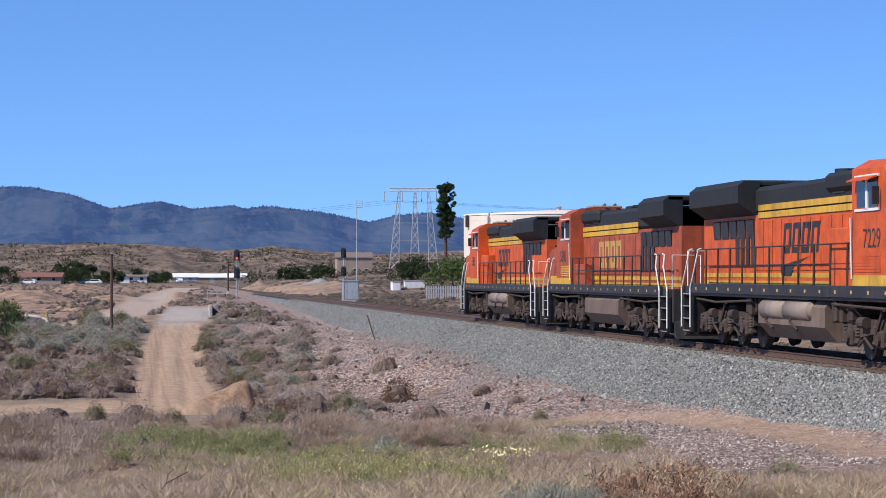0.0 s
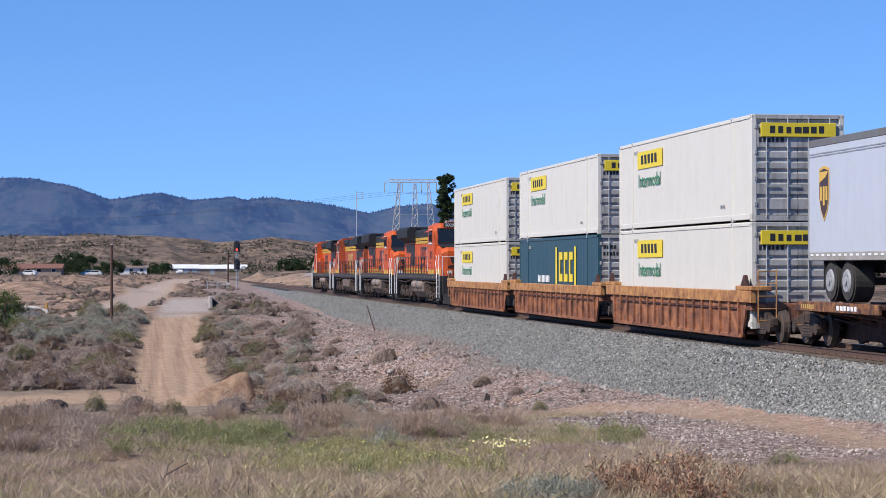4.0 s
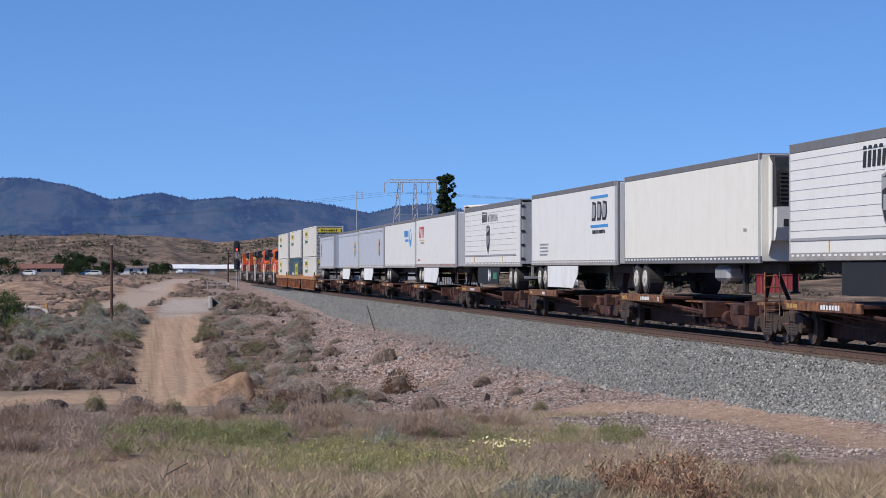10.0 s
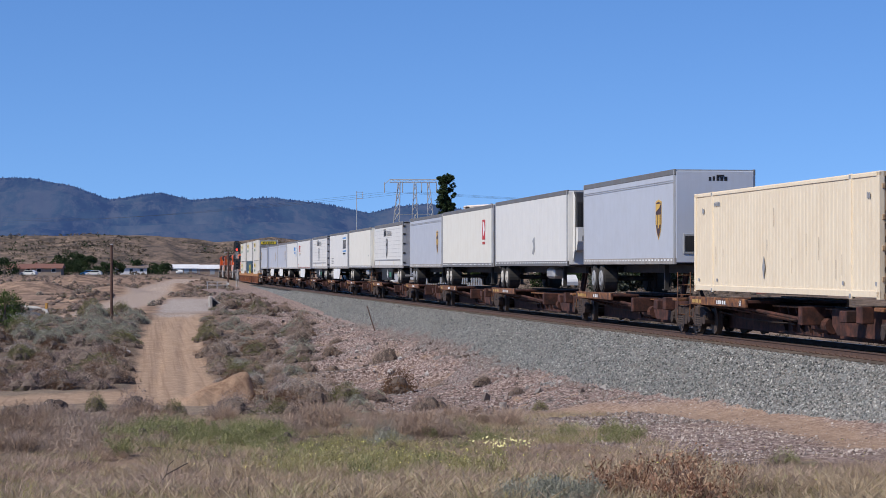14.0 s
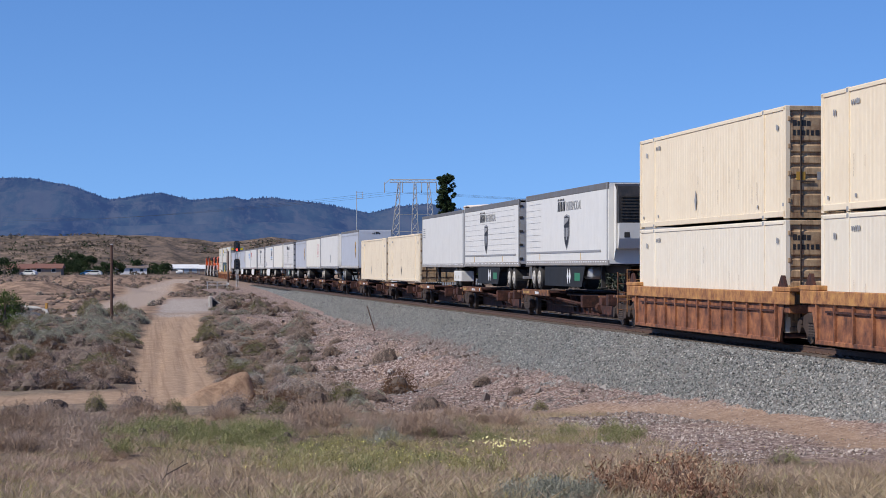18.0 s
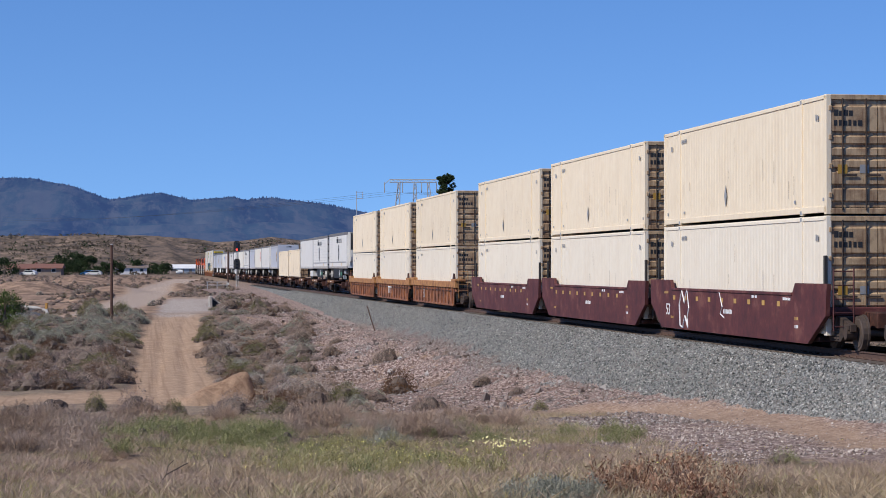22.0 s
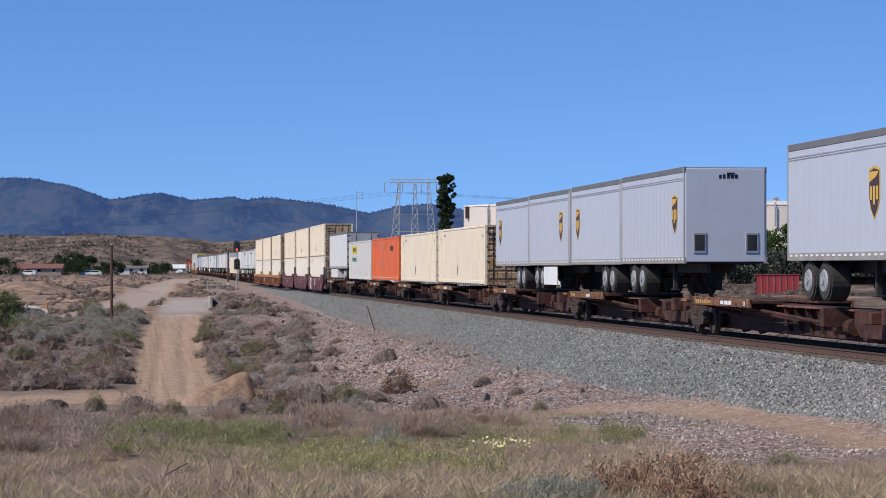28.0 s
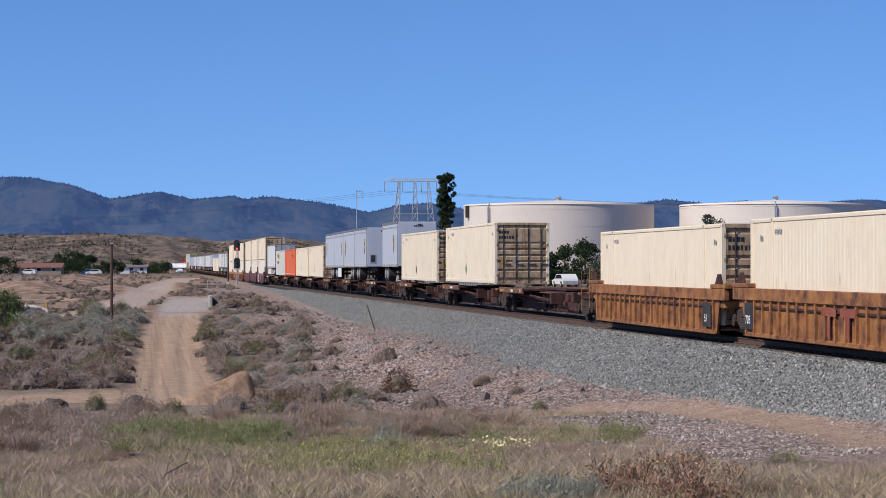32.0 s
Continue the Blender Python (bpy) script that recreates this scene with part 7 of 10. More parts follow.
def build_fixtures():
    s = block_signal("two-headed railway signal on a grey mast beside the track", 7.4, 4.2, True, True, 1.4)
    s.matrix_world = pose(-3.9, 201.0, -1.75, 0, 0, -6)
    s = block_signal("two-headed railway signal behind a grey cabinet", 5.9, 3.4)
    s.matrix_world = pose(4.6, 128.0, -0.85, 0, 0, -8)
    c = thing("signal_cabinet", "light grey steel relay cabinet beside the track", "cabinet")
    part("body", Geo().box(-0.9, 0.9, -0.6, 0.6, 0.1, 2.2, 0.03), M["galv"], c)
    for x in (-0.87, -0.28, 0.31):
        d = part("door", Geo().box(x, x + 0.56, -0.63, -0.6, 0.2, 2.1, 0.01), M["galv"], c)
        part("handle", Geo().box(x + 0.45, x + 0.5, -0.66, -0.63, 1.0, 1.25, 0.01), M["ink_grey"], d)
    part("roof", Geo().prism([(-0.98, 2.2), (0.98, 2.2), (0.9, 2.32), (-0.9, 2.32)], "y", -0.7, 0.7), M["galv"], c)
    part("plinth", Geo().box(-0.95, 0.95, -0.65, 0.65, -0.5, 0.1, 0.02), M["concrete"], c)
    c.matrix_world = pose(5.4, 128.5, -0.75, 0, 0, -8)
    p = thing("cabinet_railing", "grey tubular guard railing by the relay cabinet", "railing")
    part("rail", Geo().tube([(-1.0, 0, 0), (-1.0, 0, 1.1), (0.9, 0, 1.1), (0.9, 0, 0)], 0.025), M["galv"], p)
    part("rail", Geo().tube([(-1.0, 0, 0.55), (0.9, 0, 0.55)], 0.02), M["galv"], p)
    p.matrix_world = pose(5.0, 131.5, 1.7, 0, 0, -8)
    place(p, (5.3, 127.2))
    p = thing("line_post", "dark brown wooden post with a small bracket beside the track", "pole")
    part("shaft", Geo().cyl("z", -0.4, 6.3, (0, 0), 0.13, 10, 0.11), M["pole_wood"], p)
    part("bracket", Geo().box(-0.5, 0.1, -0.03, 0.03, 6.1, 6.16).box(-0.55, -0.4, -0.05, 0.05, 6.0, 6.2), M["galv"], p)
    part("box", Geo().box(-0.14, 0.14, -0.2, -0.1, 1.2, 1.8, 0.02), M["silver"], p)
    p.matrix_world = pose(-5.3, 198.0, -2.0)
    p = thing("utility_pole", "short brown wooden utility pole on the verge", "pole")
    part("shaft", Geo().cyl("z", -0.6, 5.75, (0, 0), 0.115, 12, 0.09), M["pole_wood"], p)
    part("cap", Geo().cyl("z", 5.75, 5.8, (0, 0), 0.115, 12, 0.07), M["galv"], p)
    place(p, (-19.75, 52.04))
    p = thing("leaning_post", "thin rusty post leaning on the embankment", "post")
    part("shaft", Geo().tube([(0, 0, -0.3), (-0.02, 0, 0.0), (-0.45, 0.1, 1.42)], 0.035, 8), M["rail"], p)
    part("cap", Geo().box(-0.5, -0.4, 0.06, 0.14, 1.38, 1.45), M["rail"], p)
    place(p, (-4.05, 16.47))
    # culvert
    c = thing("culvert", "concrete culvert headwall below the track", "culvert")
    part("headwall", Geo().box(-0.55, -0.25, -1.2, 1.4, -1.0, 1.15, 0.04), M["concrete"], c)
    part("wing_wall", Geo().prism([(-0.5, -1.0), (1.2, -1.0), (1.2, 0.1), (-0.3, 1.1)], "y", 1.1, 1.4), M["concrete"], c)
    # black slab drawn for the shade inside the opening
    part("mouth", Geo().prism([(-0.3, -1.0), (1.1, -1.0), (1.1, 0.0), (-0.28, 0.9)], "y", 0.9, 1.09), M["black"], c)
    place(c, (-10.78, 92.54))
    f = thing("guard_fence", "two-rail grey guard fence by the culvert", "fence")
    for x in (-1.3, 0.0, 1.3):
        part("post", Geo().box(x - 0.05, x + 0.05, -0.05, 0.05, -0.3, 0.95, 0.01), M["galv"], f)
    for z in (0.45, 0.85):
        part("rail", Geo().box(-1.4, 1.4, -0.03, 0.03, z, z + 0.09, 0.01), M["galv"], f)
    place(f, (-7.59, 177.06), 0.1)


build_fixtures()


# ---------------------------------------------------------------- beyond the line
def build_tanks():
    for (x, y), label in (((50.39, 237.82), "large pale water tank with a low domed roof"), ((85.07, 230.91), "large pale water tank with roof pipe and vent")):
        t = thing("water_tank", label, "water tank", "water tanks")
        r, h = 15.6, 11.75 - gz(x, y)
        part("shell", Geo().cyl("z", -0.6, h, (0, 0), r, 256), M["tank_paint"], t, smooth=False)
        part("roof", Geo().cyl("z", h, h + 0.25, (0, 0), r + 0.12, 96, r).cyl("z", h + 0.25, h + 1.0, (0, 0), r, 96, 2.0), M["tank_paint"], t)
        part("vent", Geo().cyl("z", h + 0.95, h + 1.5, (0, 0), 0.45, 12).cyl("z", h + 1.5, h + 1.75, (0, 0), 0.7, 12, 0.2), M["galv"], t)
        for i in range(4):
            part("shell_seam", Geo().cyl("z", i * 2.6 + 1.4, i * 2.6 + 1.44, (0, 0), r + 0.02, 256), M["tank_paint"], t)
        a = math.radians(-146 if "pipe" not in label else -107)
        px, py = (r + 0.35) * math.cos(a), (r + 0.35) * math.sin(a)
        part("overflow_pipe", Geo().tube([(px, py, h - 3.4), (px, py, h - 0.3), (px * 0.985, py * 0.985, h + 0.12), (px * 0.95, py * 0.95, h + 0.3), (px * 0.93, py * 0.93, h + 0.2)], 0.14, 10), M["galv"], t)
        a = math.radians(-170)
        px, py = (r + 0.25) * math.cos(a), (r + 0.25) * math.sin(a)
        if "pipe" not in label:
            part("ladder", Geo().box(px - 0.3, px + 0.3, py - 0.3, py + 0.3, h - 1.9, h + 0.05, 0.05), M["truck"], t, "dark caged ladder")
        place(t, (x, y))


build_tanks()


def lattice_leg(g, x0, x1, y, h, w0, w1):
    """One braced leg of a tower from (x0) at its foot to (x1) at its top."""
    n = 8
    for k in range(n):
        a, b = k / n, (k + 1) / n
        xa, xb = x0 + (x1 - x0) * a, x0 + (x1 - x0) * b
        wa, wb = w0 + (w1 - w0) * a, w0 + (w1 - w0) * b
        for s in (-1, 1):
            g.tube([(xa + s * wa, y, h * a), (xb + s * wb, y, h * b)], 0.17, 5)
        g.tube([(xa - wa, y, h * a), (xb + wb, y, h * b)], 0.10, 4)
        g.tube([(xa + wa, y, h * a), (xb - wb, y, h * b)], 0.10, 4)


def build_tower():
    t = thing("transmission_tower", "grey steel lattice power transmission tower", "power tower")
    H = 37.0
    for x0, x1 in ((-7.6, -5.2), (2.2, 2.2), (11.0, 8.4)):
        for y in (-2.4, 2.4):
            g = Geo()
            lattice_leg(g, x0, x1, y, H, 2.3, 0.45)
            part("leg", g, M["tower_steel"], t)
    g = Geo()
    for z in (H, H + 1.3):
        g.tube([(-9.6, 0, z), (12.4, 0, z)], 0.2, 5)
    for i in range(16):
        x = -9.6 + i * 22 / 16
        g.tube([(x, 0, H + (i % 2) * 1.3), (x + 22 / 16, 0, H + ((i + 1) % 2) * 1.3)], 0.12, 4)
    g.tube([(-9.6, 0, H + 1.3), (-12.2, 0, H - 1.0)], 0.16, 5)
    part("crossarm", g, M["tower_steel"], t)
    for x in (-12.0, -3.6, 5.3, 12.2):
        part("insulator", Geo().cyl("z", H - 5.0, H, (x, 0), 0.22, 8), M["galv"], t)
    for z in (14.0, 22.0):
        part("cross_brace", Geo().tube([(-7.0, -2.4, z), (10.4, -2.4, z)], 0.12, 5), M["galv"], t)
    place(t, (106.98, 884.26), -0.5, -8)
    bx, by = (106.98, 884.26)
    base = gz(bx, by)
    ex, ey = (-298.32, 2658.30)
    for i, dx in enumerate((-12.0, -3.6, 5.3)):
        for tx, ty, tz in ((ex + 30 * i, ey, 62.0 + 3 * i), (bx + 420, by - 300, base + H - 9)):
            w = thing("power_line", "thin sagging power line wire", "wire", "power line wires")
            pts = [(bx + dx + (tx - bx - dx) * k / 24, by + (ty - by) * k / 24, base + H - 5 + (tz - base - H + 5) * k / 24 - 9 * 4 * k / 24 * (1 - k / 24)) for k in range(25)]
            part("wire", Geo().tube(pts, 0.04, 4), M["black"], w)
    m = thing("antenna_mast", "slim grey antenna mast with short side arms", "antenna")
    part("pole", Geo().cyl("z", -0.5, 15.8, (0, 0), 0.14, 8, 0.06), M["galv"], m)
    for z in (15.6, 14.4):
        part("side_arm", Geo().tube([(-0.1, 0, z), (1.1, 0, z)], 0.05, 5), M["galv"], m)
    part("side_arm", Geo().tube([(1.1, 0, 15.7), (1.1, 0, 14.3)], 0.04, 5), M["galv"], m)
    place(m, (22.30, 290.26))


build_tower()


# ---------------------------------------------------------------- plants
def blade_mesh(name, base, tip, width, bend, mat, seed):
    """Many tapered, bent blades from base points to tip points, as one mesh."""
    rng = np.random.default_rng(seed)
    n = len(base)
    d = tip - base
    side = np.cross(d, rng.normal(size=(n, 3)))
    side /= np.maximum(np.linalg.norm(side, axis=1)[:, None], 1e-6)
    side *= width[:, None]
    mid = base + d * 0.55 + np.concatenate([bend[:, None] * rng.normal(size=(n, 2)), np.abs(bend)[:, None]], 1)
    v = np.stack([base - side, base + side, mid - side * 0.75, mid + side * 0.75, tip], 1)
    f = np.array([(0, 1, 3), (0, 3, 2), (2, 3, 4)])
    faces = (f[None] + 5 * np.arange(n)[:, None, None]).reshape(-1, 3)
    return quick_mesh(name, v.reshape(-1, 3), faces, mat, False)


def leaf_mesh(name, centre, size, mat, seed, flat=0.0):
    """Small pointed leaves at the given points, turned all ways."""
    rng = np.random.default_rng(seed)
    n = len(centre)
    a = rng.normal(size=(n, 3))
    a /= np.linalg.norm(a, axis=1)[:, None]
    b = np.cross(a, rng.normal(size=(n, 3)))
    b /= np.maximum(np.linalg.norm(b, axis=1)[:, None], 1e-6)
    s = size[:, None]
    v = np.stack([centre - a * s, centre + b * s * 0.5, centre + a * s, centre - b * s * 0.5], 1)
    faces = np.arange(4 * n).reshape(n, 4)
    return quick_mesh(name, v.reshape(-1, 3), faces, mat, False)


M["brush_brown"] = leafy("dry_brown_brush", ((0.24, 0.165, 0.118), (0.33, 0.235, 0.172), (0.41, 0.30, 0.222), (0.28, 0.198, 0.143)))
M["brush_grey"] = leafy("dry_grey_brush", ((0.30, 0.222, 0.17), (0.40, 0.305, 0.238), (0.48, 0.375, 0.30), (0.35, 0.262, 0.203)))
M["brush_rust"] = leafy("rust_brown_brush", ((0.11, 0.06, 0.036), (0.165, 0.097, 0.06), (0.215, 0.13, 0.082)))
M["sage"] = leafy("grey_green_sage", ((0.24, 0.232, 0.175), (0.33, 0.322, 0.25), (0.41, 0.402, 0.32), (0.28, 0.272, 0.205)))
M["green"] = leafy("fresh_green_weeds", ((0.09, 0.10, 0.035), (0.23, 0.24, 0.095), (0.36, 0.36, 0.17), (0.50, 0.44, 0.27)))
M["olive"] = leafy("olive_weeds", ((0.14, 0.12, 0.05), (0.34, 0.30, 0.12), (0.46, 0.41, 0.19), (0.52, 0.47, 0.27)))
M["straw"] = leafy("dry_straw_grass", ((0.28, 0.20, 0.13), (0.50, 0.38, 0.248), (0.66, 0.525, 0.36), (0.38, 0.282, 0.182), (0.57, 0.44, 0.295)))
M["pink_straw"] = leafy("pinkish_dry_grass", ((0.27, 0.19, 0.143), (0.47, 0.342, 0.252), (0.61, 0.46, 0.348), (0.36, 0.258, 0.19), (0.53, 0.393, 0.295)))
M["red_weed"] = leafy("red_brown_dead_weed", ((0.12, 0.055, 0.036), (0.31, 0.165, 0.105), (0.54, 0.37, 0.245), (0.37, 0.21, 0.135)))
M["cream_petal"] = plain("pale_cream_petal", (0.80, 0.72, 0.33), 0.7)
M["flower"] = plain("pale_yellow_petal", (0.80, 0.72, 0.20), 0.7)
M["tree_leaf"] = leafy("dark_tree_leaf", ((0.018, 0.032, 0.014), (0.04, 0.06, 0.026), (0.07, 0.095, 0.04)))
M["tree_light"] = leafy("yellow_green_tree_leaf", ((0.045, 0.075, 0.02), (0.09, 0.13, 0.035), (0.14, 0.18, 0.06)))
M["hedge"] = leafy("grey_green_hedge_leaf", ((0.05, 0.058, 0.042), (0.10, 0.112, 0.08), (0.17, 0.182, 0.135)))
M["bark"] = paint("rough_bark", (0.10, 0.075, 0.055), 0.9, dirt=(0.05, 0.04, 0.03), amount=0.5, scale=4)


def dome_points(rng, m, w, h, lumps):
    """Points on and just under the uneven dome of a shrub made of several rounded heads, with outward directions."""
    cen = rng.normal(size=(lumps, 2)) * w * 0.27
    rad = w * rng.uniform(0.16, 0.34, lumps)
    top = h * rng.uniform(0.55, 1.05, lumps)
    k = rng.integers(0, lumps, m)
    az = rng.uniform(0, 2 * math.pi, m)
    up = rng.random(m)
    out = np.sqrt(1 - up * up)
    q = 1 - 0.45 * rng.random(m) ** 2
    dirn = np.stack([out * np.cos(az), out * np.sin(az), up], 1)
    p = np.stack([cen[k, 0] + dirn[:, 0] * rad[k] * q, cen[k, 1] + dirn[:, 1] * rad[k] * q, (0.12 + 0.88 * up) * top[k] * q], 1)
    return p, dirn, cen[k]


def bush_mesh(name, mat, seed, n=420, w=0.75, h=0.7, width=0.004, upright=0.5, lumps=7, leaves=0, leaf=0.02, twig=0.12):
    """A shrub: short twigs and small leaves all over rounded, uneven heads, and a few stems from the ground."""
    rng = np.random.default_rng(seed)
    tip, dirn, foot = dome_points(rng, n, w, h, lumps)
    d = dirn + rng.normal(size=(n, 3)) * 0.55 + np.array([0, 0, 0.6 * upright])
    d /= np.linalg.norm(d, axis=1)[:, None]
    base = tip - d * (twig * w * rng.uniform(0.5, 1.4, n))[:, None]
    stem = rng.random(n) < 0.12
    base = np.where(stem[:, None], np.concatenate([foot + rng.normal(size=(n, 2)) * 0.04 * w, np.full((n, 1), -0.04)], 1), base)
    tip = tip + d * (0.05 * w * rng.random(n))[:, None]
    base[:, 2] = np.maximum(base[:, 2], -0.04)
    me = blade_mesh(name, base, tip, width * rng.uniform(0.6, 1.5, n), rng.uniform(-0.012, 0.012, n) * w, mat, seed + 1)
    if leaves:
        p = dome_points(np.random.default_rng(seed), leaves, w, h, lumps)[0]
        p = p + rng.normal(size=(leaves, 3)) * 0.02 * w
        p[:, 2] = np.maximum(p[:, 2], 0.01)
        lm = leaf_mesh(name, p, leaf * rng.uniform(0.5, 1.5, leaves), mat, seed + 2)
        bm = bmesh.new()
        bm.from_mesh(me)
        bm.from_mesh(lm)
        bm.to_mesh(me)
        bm.free()
        bpy.data.meshes.remove(lm)
    return me


# inner twigs of the shrubs, the shade inside the bush put into their brown
M["twig_mass"] = paint("shade_dark_twigs", (0.15, 0.112, 0.088), 0.95, dirt=(0.065, 0.047, 0.037), amount=0.8, scale=9, streak=False, bump=0.6)


def head_core(cx, cy, r, top, rng, k=8, rows=3):
    """The inner twigs of one rounded head and the shade among them, as one dark solid: a small uneven dome."""
    v, f = [], []
    for i in range(rows):
        e = 0.5 * math.pi * i / rows
        for j in range(k):
            q = 2 * math.pi * (j + 0.5 * (i % 2)) / k
            m = r * math.cos(e) * rng.uniform(0.75, 1.15)
            v.append((cx + m * math.cos(q), cy + m * math.sin(q), -0.05 if i == 0 else top * math.sin(e) * rng.uniform(0.85, 1.1)))
    v.append((cx, cy, top))
    for i in range(rows - 1):
        for j in range(k):
            a, b = i * k + j, i * k + (j + 1) % k
            f += [(a, b, b + k), (a, b + k, a + k)]
    f += [((rows - 1) * k + j, (rows - 1) * k + (j + 1) % k, rows * k) for j in range(k)]
    return v, f


def dense_bush(name, mat, seed, w, h, lumps, twigs, twig_w, leaves, leaf, wild=0.5, length=0.16, fill=0.7):
    """A rounded desert shrub: dark inner twig mass, fine outer twigs and small leaves over several heads. Triangles
    only.
    """
    rng = np.random.default_rng(seed)
    ang = rng.uniform(0, 6.28, lumps)
    off = w * 0.30 * np.sqrt(rng.random(lumps))
    off[0] = 0
    cx, cy = off * np.cos(ang), off * np.sin(ang)
    rad = w * rng.uniform(0.17, 0.28, lumps)
    top = h * rng.uniform(0.55, 0.9, lumps) * (1 - 0.5 * (off / (0.30 * w)) ** 2)
    rad[0], top[0] = w * 0.33, h * 0.9
    V, F, S = [], [], []
    n = 0
    pr = random.Random(seed)
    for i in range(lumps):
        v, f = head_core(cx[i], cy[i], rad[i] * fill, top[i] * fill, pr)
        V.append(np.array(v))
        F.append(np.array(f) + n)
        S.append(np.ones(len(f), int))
        n += len(v)

    def shell(m, lo, hi):
        p = rad * rad
        k = rng.choice(lumps, m, p=p / p.sum())
        up = rng.random(m) ** 0.9
        az = rng.uniform(0, 6.28, m)
        o = np.sqrt(1 - up * up)
        d = np.stack([o * np.cos(az), o * np.sin(az), up], 1)
        q = rng.uniform(lo, hi, m)
        return np.stack([cx[k] + d[:, 0] * rad[k] * q, cy[k] + d[:, 1] * rad[k] * q, d[:, 2] * top[k] * q], 1), d
    if twigs:
        base, d = shell(twigs, 0.45, 0.85)
        d = d + rng.normal(size=(twigs, 3)) * wild + np.array([0, 0, 0.35])
        d /= np.linalg.norm(d, axis=1)[:, None]
        tip = base + d * (w * length * rng.uniform(0.5, 1.5, twigs))[:, None]
        side = np.cross(d, rng.normal(size=(twigs, 3)))
        side *= (twig_w * rng.uniform(0.6, 1.4, twigs) / np.maximum(np.linalg.norm(side, axis=1), 1e-6))[:, None]
        V.append(np.stack([base - side, base + side, tip], 1).reshape(-1, 3))
        F.append(np.arange(3 * twigs).reshape(-1, 3) + n)
        S.append(np.zeros(twigs, int))
        n += 3 * twigs
    p, d = shell(leaves, 0.78, 1.08)
    a = rng.normal(size=(leaves, 3)) * 0.8 + d
    a /= np.linalg.norm(a, axis=1)[:, None]
    b = np.cross(a, rng.normal(size=(leaves, 3)))
    b /= np.maximum(np.linalg.norm(b, axis=1)[:, None], 1e-6)
    sz = (leaf * rng.uniform(0.5, 1.5, leaves))[:, None]
    V.append(np.stack([p - a * sz - b * sz * 0.4, p - a * sz * 0.4 + b * sz * 0.6, p + a * sz], 1).reshape(-1, 3))
    F.append(np.arange(3 * leaves).reshape(-1, 3) + n)
    S.append(np.zeros(leaves, int))
    me = quick_mesh(name, np.concatenate(V), np.concatenate(F), mat, False)
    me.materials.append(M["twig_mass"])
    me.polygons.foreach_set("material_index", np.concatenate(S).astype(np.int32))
    return me


def merged_bushes(name, label, meshes, spots, mat):
    """Many small shrubs as one mesh; spots: x, y, size, height share."""
    rng = np.random.default_rng(len(spots))
    data = []
    for me in meshes:
        co = np.zeros(len(me.vertices) * 3, np.float32)
        me.vertices.foreach_get("co", co)
        ix = np.zeros(len(me.polygons) * 3, np.int32)
        me.polygons.foreach_get("vertices", ix)
        mi = np.zeros(len(me.polygons), np.int32)
        me.polygons.foreach_get("material_index", mi)
        data.append((co.reshape(-1, 3), ix.reshape(-1, 3), mi))
    zs = ground_z(np.array([p[0] for p in spots]), np.array([p[1] for p in spots]))
    V, F, S, n = [], [], [], 0
    for (x, y, s, tall), z in zip(spots, zs):
        co, ix, mi = data[rng.integers(len(data))]
        q = rng.uniform(0, 6.28)
        c, si = math.cos(q), math.sin(q)
        V.append(np.stack([(co[:, 0] * c - co[:, 1] * si) * s + x, (co[:, 0] * si + co[:, 1] * c) * s + y, co[:, 2] * s * tall + z - 0.04], 1))
        F.append(ix + n)
        S.append(mi)
        n += len(co)
    me = quick_mesh(name, np.concatenate(V), np.concatenate(F), mat, False)
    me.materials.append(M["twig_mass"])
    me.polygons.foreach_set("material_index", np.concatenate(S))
    return tagged(new(name, me), label, "brush", kind="stuff")


BUSH_LOOK = {"brown": ("brush_brown", "dry mauve-brown brush on the earth slope"), "mauve": ("brush_mauve", "low dry mauve-grey twiggy brush"), "grey": ("brush_grey", "dry grey twiggy brush on the earth"),
             "pale": ("brush_pale", "pale silvery dry shrub on the slope"), "sage": ("sage", "grey-green sagebrush on dry earth"), "rust": ("brush_rust", "dense rust-brown dead shrub"),
             "olive": ("olive_dark", "low olive-green shrub on the earth")}
M["brush_mauve"] = leafy("dry_mauve_brush", ((0.26, 0.187, 0.152), (0.34, 0.25, 0.205), (0.41, 0.305, 0.255), (0.30, 0.22, 0.18)))
M["brush_pale"] = leafy("silvery_dry_brush", ((0.24, 0.20, 0.17), (0.48, 0.41, 0.355), (0.62, 0.55, 0.49), (0.36, 0.30, 0.26)))
M["olive_dark"] = leafy("dark_olive_shrub", ((0.09, 0.085, 0.04), (0.19, 0.18, 0.085), (0.29, 0.27, 0.135)))
BUSHES = {}
for i, key in enumerate(BUSH_LOOK):
    mat = M[BUSH_LOOK[key][0]]
    tw, ln = (420, 0.05) if key == "rust" else (520, 0.10) if key in ("sage", "olive") else (800, 0.085)
    lv, ls = (2300, 0.017) if key in ("sage", "olive", "rust") else (1100, 0.015)
    BUSHES[key] = ([dense_bush("shrub", mat, 100 + 9 * i + j, 1.0, 0.52 + 0.06 * j, 6 + 2 * j, tw, 0.0045, lv, ls, 0.5, ln) for j in range(2)],
                   [dense_bush("low_shrub", mat, 500 + 9 * i + j, 1.0, 0.42, 4, 170, 0.008, 330, 0.024, 0.5, ln) for j in range(2)],
                   [dense_bush("far_shrub", mat, 700 + 9 * i + j, 1.0, 0.5, 3, 0, 0.02, 70, 0.06, 0.5, ln, 0.8) for j in range(2)])


